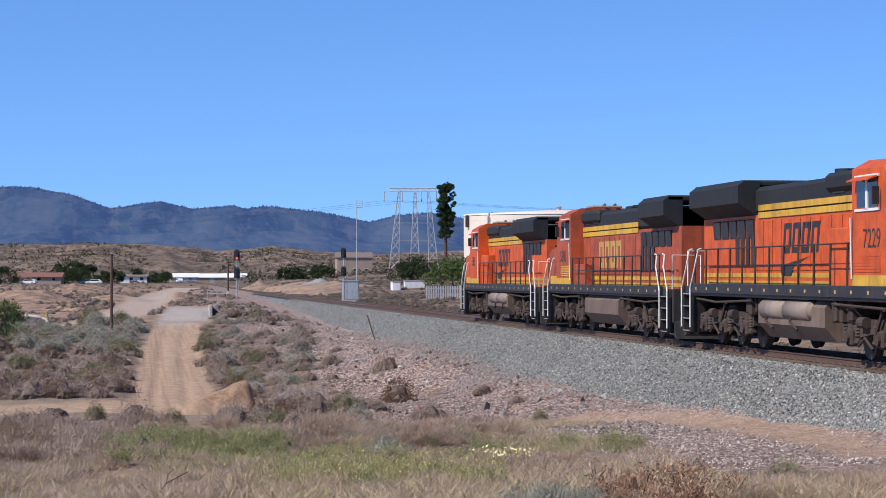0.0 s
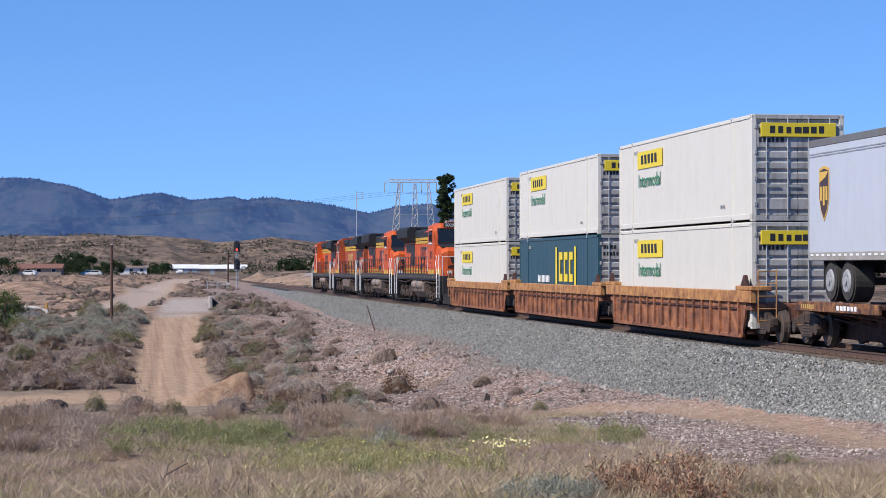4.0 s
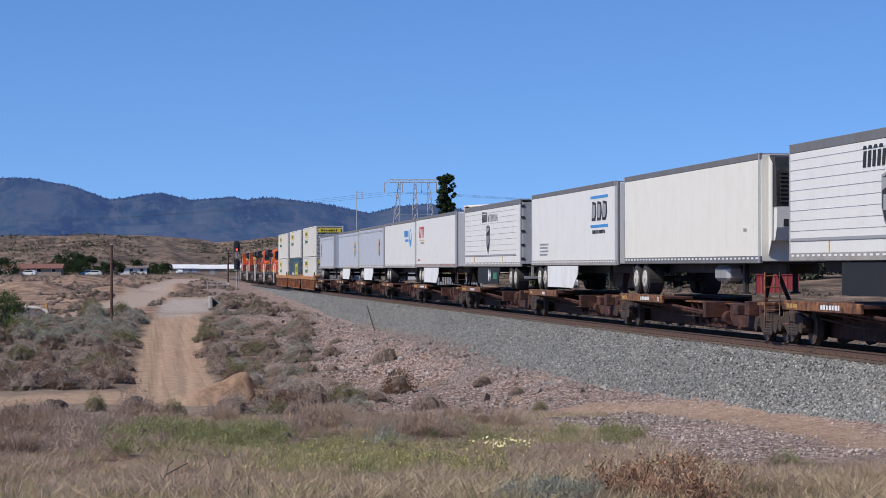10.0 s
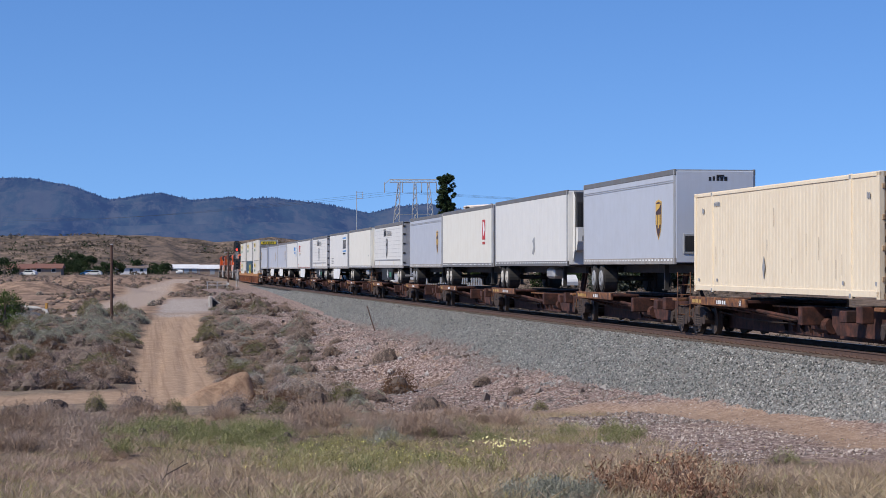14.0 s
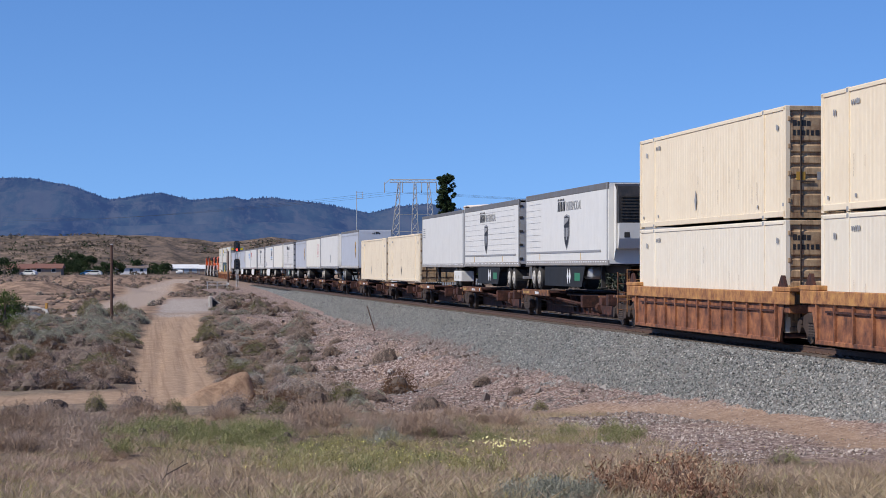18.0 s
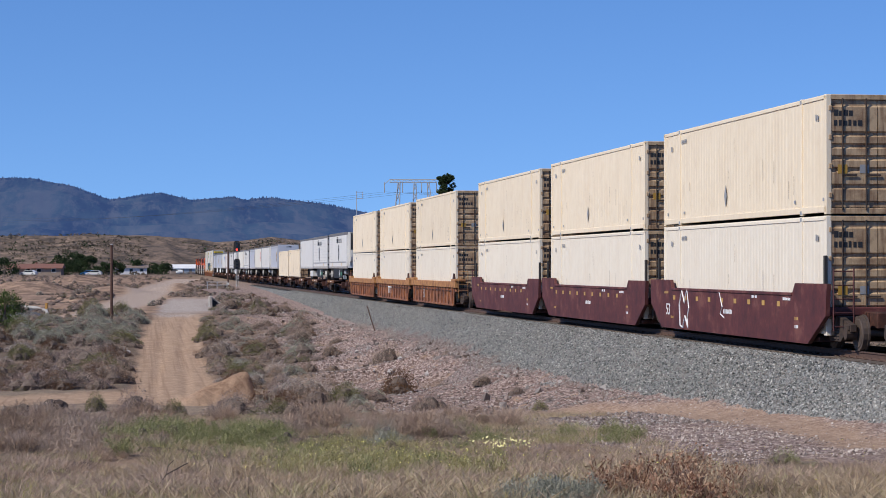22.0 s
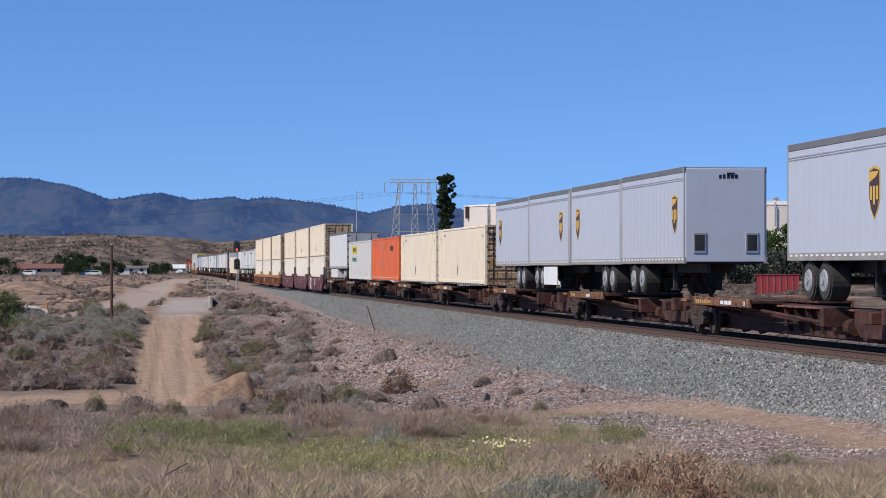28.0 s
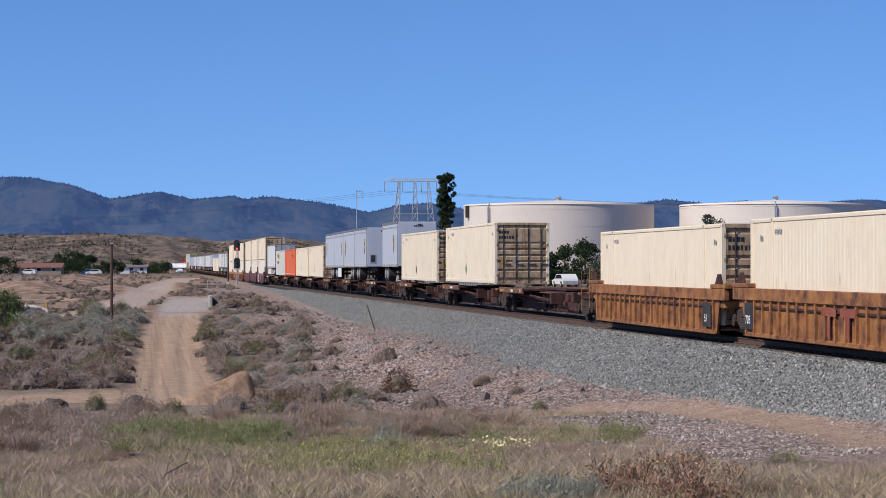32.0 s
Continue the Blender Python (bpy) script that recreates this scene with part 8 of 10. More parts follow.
def shrub(key, x, y, size, rng, tall=1.0):
    o = tagged(new("shrub", rng.choice(BUSHES[key][0])), BUSH_LOOK[key][1], "shrub", "shrubs on the slope")
    o.matrix_world = Matrix.Translation((x, y, gz(x, y) - 0.03)) @ Matrix.Rotation(rng.uniform(0, 6.28), 4, "Z") @ Matrix.Diagonal((size, size, size * tall, 1))
    return o


def clear_of(x, y, gap=2.4):
    """True away from the roads, the bare bank and the ballast."""
    xa, ya = np.array([x]), np.array([y])
    if road_mask(xa, ya)[0] > 0.2 or x > -4.6 or near_line(xa, ya, ROAD_A)[0] < gap or y < 122 and near_line(xa, ya, GRAVEL_FAN)[0] < 2.6:
        return False
    return not (-35 < y < -19 and -25.5 < x < -13.2)


def rough_edge(y):
    """How far the brush reaches up the embankment from the road's side."""
    return float(np.interp(y, (-60, -45, -25, 0, 30, 60, 100), (-11.5, -10.8, -9.8, -8.8, -7.0, -5.6, -4.8)))


def build_shrubs():
    rng = random.Random(17)
    for key, spots in (
            ("brown", ((-7.4, 31.2, 1.9, 1.3), (-12.5, -8.6, 1.4, 1.0), (-8.2, -45.2, 0.8, 0.9), (-8.7, -21.4, 0.9, 0.8), (-7.7, 3.6, 1.5, 1.0), (-4.6, -16.3, 0.8, 1.0), (-21.3, -39.2, 1.6, 0.8))),
            ("grey", ((-6.0, -7.0, 2.3, 1.25), (-5.6, -14.2, 1.1, 1.2), (-5.7, -33.9, 1.0, 0.9), (-6.5, -28.5, 1.2, 0.9), (-6.3, 16.0, 1.2, 1.0))),
            ("rust", ((-8.3, -30.8, 1.9, 1.05), (-8.2, 48.7, 1.7, 0.9), (-8.3, -48.8, 0.6, 1.0), (-26.0, 22.0, 2.4, 0.9), (-28.0, 25.0, 2.2, 0.9))),
            ("pale", ((-11.0, -27.2, 2.1, 1.0), (-12.3, -24.5, 1.3, 0.9), (-18.7, 15.2, 0.8, 0.8))),
            ("olive", ((-13.4, -9.8, 1.2, 1.3), (-9.4, -31.7, 0.8, 1.0), (-6.5, -48.6, 0.7, 1.2), (-19.1, -35.8, 1.1, 1.3), (-16.6, -40.6, 1.0, 1.2), (-13.4, -41.6, 1.2, 1.2), (-21.5, 66.0, 3.0, 1.0), (-19.2, 68.0, 2.6, 0.9))),
            ("sage", ((-10.6, -38.5, 1.0, 1.0), (-12.8, 2.0, 1.4, 0.8), (-10.9, 33.0, 2.0, 0.8))),
            ("mauve", ((-9.3, -46.5, 1.5, 0.9), (-6.3, -39.0, 0.9, 0.9), (-5.9, -41.6, 0.8, 0.9), (-11.9, -20.0, 1.6, 1.0), (-11.0, 6.4, 1.8, 0.9), (-9.4, -20.8, 1.4, 0.9), (-13.7, 6.7, 1.5, 0.9), (-17.8, -41.9, 1.9, 1.0)))):
        for x, y, s, tall in spots:
            shrub(key, x, y, s, rng, tall)
    # the slope between road and ballast
    n = 0
    while n < 128:
        y = -42 + 134 * rng.random() ** 1.1
        x = rng.uniform(-15.0, rough_edge(y))
        if not clear_of(x, y, 2.2):
            continue
        shrub(rng.choice(("mauve", "mauve", "brown", "brown", "grey", "grey", "mauve", "sage", "rust", "olive", "pale")), x, y, rng.uniform(0.9, 2.3), rng, rng.uniform(0.65, 1.0))
        n += 1
    # left of the road: sage towards the pole, brown brush nearer
    while n < 262:
        y = -20 + 84 * rng.random()
        x = rng.uniform(-31.0, -17.6)
        if not clear_of(x, y):
            continue
        far = y + 0.8 * (x + 22) > 18 + rng.uniform(-6, 6)
        shrub(rng.choice(("sage", "sage", "sage", "sage", "olive", "grey") if far else ("brown", "mauve", "mauve", "grey", "brown", "rust", "olive")), x, y, rng.uniform(1.2, 2.9), rng, rng.uniform(0.6, 0.95))
        n += 1
    while n < 312:
        y = rng.uniform(-18, 14)
        x = rng.uniform(-29.0, -17.8)
        if clear_of(x, y):
            shrub(rng.choice(("brown", "mauve", "mauve", "grey", "brown", "rust", "olive", "pale")), x, y, rng.uniform(1.2, 2.6), rng, rng.uniform(0.6, 0.95))
            n += 1
    # thickets between them, too dense to count
    g = np.random.default_rng(29)
    for key, want in (("brown", 120), ("mauve", 150), ("grey", 80), ("sage", 90), ("olive", 50), ("rust", 50)):
        spots = []
        while len(spots) < want:
            left = g.random() < 0.45
            y = g.uniform(-19, 66) if left else -44 + 139 * g.random() ** 1.05
            x = g.uniform(-31, -17.4) if left else g.uniform(-14.6, rough_edge(y) + 0.8)
            if not clear_of(x, y, 2.1) or (key == "sage" and left and y < 12):
                continue
            spots.append((x, y, g.uniform(0.6, 1.6), g.uniform(0.55, 0.95)))
        merged_bushes("underbrush", BUSH_LOOK[key][1] + ", in thickets", BUSHES[key][1], spots, M[BUSH_LOOK[key][0]])
    # the farther verges
    for key, want in (("brown", 520), ("mauve", 560), ("grey", 260), ("sage", 140), ("rust", 280), ("olive", 300)):
        spots = []
        while len(spots) < want:
            y = g.uniform(66, 210) if g.random() < 0.65 else g.uniform(66, 420)
            x = -g.uniform(5.0, 20 + 0.13 * (y + 100))
            if road_mask(np.array([x]), np.array([y]))[0] > 0.2 or y < 122 and near_line(np.array([x]), np.array([y]), GRAVEL_FAN)[0] < 2.6 or fbm(np.array([x]), np.array([y]), 11.0, 3, 92)[0] < -0.02:
                continue
            spots.append((x, y, g.uniform(0.5, 1.5), g.uniform(0.55, 0.95)))
        merged_bushes("far_brush", BUSH_LOOK[key][1] + ", far off", BUSHES[key][2], spots, M[BUSH_LOOK[key][0]])
    M["hill_brush"] = leafy("brown_hill_brush", ((0.10, 0.082, 0.06), (0.17, 0.135, 0.098), (0.24, 0.185, 0.135)), 0.9, 0.02)
    spots = []
    for _ in range(1300):
        y = g.uniform(40, 420)
        spots.append((g.uniform(7, 14 + 0.14 * (y + 100)), y, g.uniform(0.6, 1.6), 0.75))
    for _ in range(480):
        spots.append((g.uniform(4.2, 9.5), -62 + 260 * g.random() ** 1.5, g.uniform(0.6, 1.3), 0.9))
    merged_bushes("verge_brush", "low brown brush along the far side of the track", [dense_bush("verge_shrub", M["hill_brush"], 900 + j, 1.0, 0.5, 3, 40, 0.02, 60, 0.05, 0.5, 0.2, 0.75) for j in range(2)], spots, M["hill_brush"])


build_shrubs()


def tuft_patch(name, label, mat, spots, seed, per, height, width, spread, lean=0.9):
    """Tufts: blades that fan out from the given spots."""
    rng = np.random.default_rng(seed)
    x, y = spots
    n = len(x)
    size = rng.uniform(0.5, 1.35, n)
    k = np.repeat(np.arange(n), per)
    m = len(k)
    off = rng.normal(size=(m, 2)) * (spread * size[k])[:, None]
    bx, by = x[k] + off[:, 0], y[k] + off[:, 1]
    h = height * size[k] * rng.uniform(0.35, 1.1, m)
    base = np.stack([bx, by, ground_z(bx, by) - 0.015], 1)
    out = off / np.maximum(spread, 1e-3) * 0.45 + rng.normal(size=(m, 2)) * 0.5
    tip = base + np.stack([out[:, 0] * lean * h, out[:, 1] * lean * h, h], 1)
    me = blade_mesh(name, base, tip, width * rng.uniform(0.6, 1.4, m), rng.uniform(-0.1, 0.1, m) * height, mat, seed + 1)
    return tagged(new(name, me), label, "grass", kind="stuff")


def grass_patch(name, label, mat, spots, seed, height, width, lean=0.35):
    """Blades of grass at the given spots (x, y)."""
    rng = np.random.default_rng(seed)
    x, y = spots
    n = len(x)
    z = ground_z(x, y)
    h = height * rng.uniform(0.45, 1.15, n)
    base = np.stack([x, y, z - 0.02], 1)
    tip = base + np.stack([rng.normal(size=n) * lean * h, rng.normal(size=n) * lean * h, h], 1)
    me = blade_mesh(name, base, tip, width * rng.uniform(0.6, 1.4, n), rng.uniform(-0.06, 0.06, n) * height, mat, seed + 1)
    return tagged(new(name, me), label, "grass", kind="stuff")


def fan_spots(n, d0, d1, rng, spread=0.225, power=1.0):
    """Spots in front of the stand between two distances, denser towards the near end."""
    d = d0 + (d1 - d0) * rng.random(n) ** power
    a = (rng.random(n) * 2 - 1) * spread
    return a * d * 0.99019 + d * 0.13974 + EYE[0], -a * d * 0.13974 + d * 0.99019 + EYE[1]


def near_spot(x, y, cx, cy, rx, ry):
    return np.exp(-(((x - cx) / rx) ** 2 + ((y - cy) / ry) ** 2))


def clump(x, y, rng, amount, scale):
    """Which spots stay, so that the blades stand in uneven tufts."""
    v = fbm(x, y, scale, 3, 77) + 0.5
    return rng.random(len(x)) < np.clip((v - 0.5) * 3 + amount, 0.03, 1)


GREEN_SPOTS = (((-17.2, -64.4), 0.8), ((-17.6, -68.0), 0.7), ((-16.8, -63.1), 0.6), ((-17.9, -75.5), 0.5), ((-16.0, -67.2), 0.5), ((-15.4, -67.0), 0.6), ((-14.7, -72.6), 0.35), ((-15.0, -79.8), 0.3), ((-14.1, -76.9), 0.3), ((-14.6, -82.8), 0.3), ((-10.9, -63.2), 0.5), ((-8.5, -66.7), 0.55), ((-8.7, -69.8), 0.6), ((-9.4, -81.3), 0.5), ((-9.9, -84.0), 0.5), ((-18.7, -65.3), 0.4))


def greenness(x, y):
    s = np.zeros(len(x))
    for (a, b), k in GREEN_SPOTS:
        d = b - EYE[1]
        s = s + k * near_spot(x, y, a, b, 0.030 * d, 0.11 * d)
    return s * np.clip(0.16 + 2.6 * fbm(x, y, 0.9, 3, 61), 0.0, 1.2)


def build_grass():
    rng = np.random.default_rng(31)
    bare = lambda x, y: (road_mask(x, y) < 0.45) & (near_line(x, y, ROAD_D) > 1.0) & (near_line(x, y, ROAD_F) > 2.3) & (x < -6.2)
    x, y = fan_spots(60000, 13.5, 56, rng, power=1.1)
    keep = bare(x, y) & clump(x, y, rng, 0.5, 1.2)
    grass_patch("dry_grass", "short dry straw-coloured grass", M["straw"], (x[keep], y[keep]), 32, 0.075, 0.0026, 1.5)
    # tufts: straw, pinkish, olive, green
    x, y = fan_spots(7000, 13.2, 62, rng, power=1.0)
    ok = bare(x, y)
    x, y = x[ok], y[ok]
    g = greenness(x, y)
    s1 = fbm(x, y, 4.0, 2, 55) + 0.25 * (rng.random(len(x)) - 0.5)
    r = rng.random(len(x))
    green = r < g
    olive = ~green & ((r < 0.12) | (r < 0.3 + 0.5 * (g > 0.08)) & (fbm(x, y, 3.0, 2, 57) > 0.05))
    straw = ~green & ~olive & (s1 < 0.03)
    pink = ~green & ~olive & ~straw
    tuft_patch("dry_tufts", "dry straw-coloured grass in tufts", M["straw"], (x[straw], y[straw]), 40, 40, 0.15, 0.0028, 0.1, 1.15)
    tuft_patch("dry_tufts", "pinkish dry grass tufts and stalks", M["pink_straw"], (x[pink], y[pink]), 42, 40, 0.14, 0.0028, 0.1, 1.15)
    tuft_patch("olive_tufts", "olive-green weeds in the near meadow", M["olive"], (x[olive], y[olive]), 44, 40, 0.14, 0.003, 0.1, 1.0)
    tuft_patch("green_tufts", "fresh green weeds among the dry grass", M["green"], (x[green], y[green]), 46, 44, 0.22, 0.003, 0.12, 0.8)
    x, y = fan_spots(2500, 13, 56, rng, power=1.1)
    ok = bare(x, y)
    grass_patch("dry_stalks", "single tall dry stalks in the meadow", M["straw"], (x[ok], y[ok]), 37, 0.24, 0.0022, 0.5)
    # flowers
    x, y = fan_spots(9000, 14, 34, rng)
    cx, cy = (-14.83, -81.44)
    fx, fy = (-12.05, -75.44)
    w = near_spot(x, y, cx, cy, 1.0, 6.0) * 0.8 + 0.012
    k = rng.random(len(x)) < w
    x, y = x[k], y[k]
    z = ground_z(x, y) + rng.uniform(0.15, 0.36, len(x))
    me = leaf_mesh("wild_flowers", np.stack([x, y, z], 1), rng.uniform(0.006, 0.013, len(x)), M["flower"], 36)
    tagged(new("wild_flowers", me), "small pale yellow wild flowers", "flowers", kind="stuff")
    n2 = 120
    x, y = fx + rng.normal(size=n2) * 0.2, fy + rng.normal(size=n2) * 0.6
    z = ground_z(x, y) + rng.uniform(0.2, 0.34, n2)
    me = leaf_mesh("pale_flower_heads", np.stack([x, y, z], 1), rng.uniform(0.016, 0.036, n2), M["cream_petal"], 39)
    tagged(new("pale_flower_heads", me), "flat pale cream flower heads in a cluster", "flowers", kind="stuff")


build_grass()


def near_plant(name, label, mat, xy, size, seed, n=1500, w=0.9, h=0.6, width=0.006, upright=0.7, leaves=0, lumps=11, leaf=0.013):
    o = tagged(new(name, bush_mesh(name, mat, seed, n, w, h, width, upright, lumps, leaves, leaf)), label, "plant", "near plants")
    o.matrix_world = Matrix.Translation((xy[0], xy[1], gz(*xy) - 0.03)) @ Matrix.Diagonal((size, size, size, 1))


def build_clumps():
    """Low clumps all over the near meadow, copied from a few grown ones."""
    kinds = {}
    for i, (key, mk, n, w, h, wd, up, lv, ls, tw) in enumerate((("straw", "straw", 900, 0.6, 0.24, 0.0028, 0.6, 0, 0.01, 0.22), ("straw", "pink_straw", 900, 0.65, 0.22, 0.0028, 0.5, 0, 0.01, 0.2), ("straw", "straw", 900, 0.5, 0.30, 0.0026, 0.8, 300, 0.007, 0.25),
                                                            ("green", "green", 700, 0.7, 0.46, 0.003, 0.8, 1200, 0.011, 0.14), ("green", "green", 700, 0.6, 0.40, 0.003, 0.7, 1200, 0.011, 0.14),
                                                            ("weed", "olive", 700, 0.6, 0.36, 0.0028, 0.9, 1300, 0.009, 0.16), ("weed", "green", 500, 0.5, 0.32, 0.0028, 0.9, 900, 0.009, 0.16), ("weed", "olive", 700, 0.7, 0.30, 0.0028, 0.7, 1300, 0.009, 0.16),
                                                            ("brush", "brush_grey", 1200, 0.8, 0.34, 0.003, 0.3, 500, 0.010, 0.13), ("brush", "brush_brown", 1200, 0.8, 0.36, 0.003, 0.3, 500, 0.010, 0.13), ("brush", "pink_straw", 1200, 0.7, 0.3, 0.003, 0.5, 0, 0.010, 0.18))):
        kinds.setdefault(key, []).append(bush_mesh("grass_clump", M[mk], 800 + 5 * i, n, w, h, wd, up, 9, lv, ls, tw))
    rng = random.Random(77)
    label = {"straw": "dry straw-coloured grass clump in the meadow", "green": "fresh green leafy weed in the meadow", "weed": "yellow-green flowering weed in the meadow", "brush": "low dry mauve-brown brush in the meadow"}

    def put(key, x, y, s):
        o = tagged(new("grass_clump", rng.choice(kinds[key])), label[key], "grass", "clumps in the meadow")
        o.matrix_world = Matrix.Translation((x, y, gz(x, y) - 0.02)) @ Matrix.Rotation(rng.uniform(0, 6.28), 4, "Z") @ Matrix.Diagonal((s, s, s * rng.uniform(0.75, 1.15), 1))

    def spread(key, spots, n, sx, lo, hi):
        for _ in range(n):
            (x, y) = rng.choice(spots)
            d = y - EYE[1]
            x, y = x + rng.gauss(0, sx * d), y + rng.gauss(0, sx * 2.4 * d)
            if road_mask(np.array([x]), np.array([y]))[0] < 0.4 and y > EYE[1] + 12.5 and near_line(np.array([x]), np.array([y]), ROAD_F)[0] > 2.0:
                put(key, x, y, rng.uniform(lo, hi))
    spread("green", ((-17.2, -64.4), (-17.6, -68.0), (-16.8, -63.1), (-16.0, -67.2), (-15.5, -66.6), (-15.2, -69.0), (-17.9, -75.5)), 30, 0.012, 0.6, 1.1)
    spread("green", ((-10.9, -63.2), (-11.3, -67.2), (-8.5, -66.7), (-8.7, -69.8), (-9.4, -81.3), (-9.9, -84.0)), 20, 0.010, 0.4, 0.9)
    spread("weed", ((-14.7, -72.6), (-13.9, -69.5), (-15.0, -79.8), (-14.1, -76.9), (-15.3, -85.9), (-14.6, -82.8), (-12.33, -73.57), (-14.2, -80.3)), 70, 0.016, 0.45, 1.0)
    spread("straw", ((-17.22, -85.95), (-16.32, -84.37), (-14.06, -87.38), (-12.77, -73.40), (-18.20, -85.50), (-10.86, -74.16), (-14.35, -66.47), (-12.57, -90.99), (-11.93, -91.26), (-17.62, -79.00), (-16.89, -89.22), (-16.21, -88.08), (-13.70, -83.36)), 95, 0.022, 0.4, 0.95)
    spread("brush", ((-19.84, -62.28), (-18.74, -59.51), (-13.79, -60.88), (-11.36, -61.55), (-8.97, -56.23), (-12.15, -54.67), (-17.75, -55.26), (-19.63, -70.61), (-18.76, -73.93), (-18.34, -67.81)), 70, 0.014, 0.7, 1.5)


build_clumps()


def build_near_plants():
    red = "red-brown dead weed with dry seed stalks"
    for i, (xy, s) in enumerate((((-13.38, -89.59), 0.9), ((-12.88, -89.20), 1.05), ((-13.79, -92.14), 0.9), ((-13.04, -90.80), 0.8), ((-14.13, -92.09), 0.75), ((-13.68, -92.87), 0.9))):
        near_plant("dead_weed", red, M["red_weed"], xy, s, 300 + i, 1500, 0.62, 0.34, 0.0045, 0.75, 1500, 16, 0.017)
        near_plant("dry_grass_plant", "tan dry seed stalks among red-brown weed", M["straw"], (xy[0] + 0.1, xy[1] + 0.15), s, 700 + i, 260, 0.6, 0.46, 0.0035, 0.95, 700, 14, 0.009)
    for i, (xy, s) in enumerate((((-13.49, -69.71), 0.9), ((-12.98, -68.01), 0.8), ((-14.71, -92.46), 0.6), ((-14.52, -92.49), 0.6), ((-14.33, -92.29), 0.5), ((-11.81, -51.35), 0.9))):
        near_plant("sagebrush", "grey-green sagebrush in dry grass", M["sage"], xy, s, 330 + i, 1500, 0.8, 0.4, 0.0045, 0.5, 1800)
    for i, (xy, s) in enumerate((((-19.59, -67.48), 1.3), ((-18.97, -63.95), 1.2), ((-20.50, -59.02), 1.3), ((-18.22, -61.23), 1.1), ((-17.75, -52.09), 1.3), ((-19.95, -51.05), 1.4), ((-14.15, -63.84), 1.1), ((-14.81, -65.05), 1.0), ((-12.27, -65.71), 0.9), ((-11.42, -64.57), 0.9), ((-19.57, -74.94), 0.9), ((-18.44, -72.64), 0.8))):
        near_plant("dry_bush", "dry mauve-brown brush in the meadow", M["brush_grey"] if i % 2 else M["brush_brown"], xy, s, 360 + i, 2400, 1.0, 0.45, 0.0036, 0.4, 900)
    for i, (xy, s) in enumerate((((-17.02, -91.54), 0.5), ((-17.40, -90.85), 0.4), ((-12.44, -89.70), 0.5), ((-12.92, -92.03), 0.6), ((-11.08, -88.73), 0.6))):
        near_plant("dead_shrub", "dark dead twiggy shrub in the grass", M["brush_brown"], xy, s, 390 + i, 700, 0.8, 0.4, 0.004, 0.4)


build_near_plants()


def build_weed_bushes():
    """Leafy weeds and dry bushes of the near meadow that stand out one by one."""
    rng = random.Random(61)
    kinds = (("green_weed", "fresh green leafy weed among dry grass", "green", 0.55, 500, 2600, 0.012, 0.16,
              ((-17.2, -64.4, 1.2), (-17.6, -67.0, 1.0), (-16.8, -63.1, 1.1), (-17.0, -66.0, 0.9), (-16.0, -67.2, 0.9), (-15.5, -66.6, 1.0), (-15.2, -69.0, 0.8), (-14.9, -67.5, 0.8), (-10.9, -63.2, 0.7), (-8.6, -67.5, 0.8), (-9.4, -81.3, 0.55), (-9.9, -84.0, 0.45))),
             ("flowering_weed", "yellow-green flowering weed in the meadow", "olive", 0.55, 700, 2200, 0.010, 0.2,
              ((-14.7, -72.6, 0.75), (-13.9, -69.5, 0.8), (-15.0, -79.8, 0.6), (-14.1, -76.9, 0.65), (-14.6, -82.8, 0.5), (-15.3, -83.9, 0.45), (-14.4, -79.0, 0.5), (-13.6, -73.5, 0.7))),
             ("dry_bush", "dry mauve-brown brush in the meadow", "brush_mauve", 0.42, 1500, 1500, 0.010, 0.12,
              ((-20.0, -59.1, 1.5), (-19.0, -69.2, 0.9), (-19.7, -70.6, 0.9), (-14.7, -68.2, 0.8), (-18.5, -62.0, 1.1), (-19.4, -51.3, 1.5), (-18.2, -45.0, 1.5), (-20.4, -64.5, 1.2))),
             ("straw_bush", "pale dry straw bush with arching stalks", "pink_straw", 0.42, 1800, 600, 0.009, 0.26,
              ((-11.6, -62.7, 1.2), (-12.8, -54.4, 1.4), (-9.7, -62.0, 1.2), (-15.5, -53.1, 1.3), (-11.8, -60.4, 0.9), (-10.4, -58.0, 1.1), (-13.6, -58.5, 1.2))),
             ("sagebrush", "grey-green sagebrush in dry grass", "sage", 0.45, 700, 2400, 0.010, 0.1, ((-12.8, -65.8, 0.85), (-13.4, -64.4, 0.8))))
    for i, (name, label, mk, h, twigs, leaves, leaf, length, spots) in enumerate(kinds):
        meshes = [dense_bush(name, M[mk], 950 + 7 * i + j, 1.0, h, 7, twigs, 0.003, leaves, leaf, 0.6, length, 0.6) for j in range(2)]
        for x, y, size in spots:
            o = tagged(new(name, rng.choice(meshes)), label, "plant", "near plants")
            o.matrix_world = Matrix.Translation((x, y, gz(x, y) - 0.03)) @ Matrix.Rotation(rng.uniform(0, 6.28), 4, "Z") @ Matrix.Diagonal((size, size, size * rng.uniform(0.85, 1.15), 1))


build_weed_bushes()


def crown_points(rng, centres, radii, n):
    k = rng.integers(0, len(centres), n)
    p = rng.normal(size=(n, 3))
    p /= np.linalg.norm(p, axis=1)[:, None]
    r = radii[k] * (0.55 + 0.5 * rng.random(n))
    return centres[k] + p * r[:, None] * np.array([1, 1, 0.8])


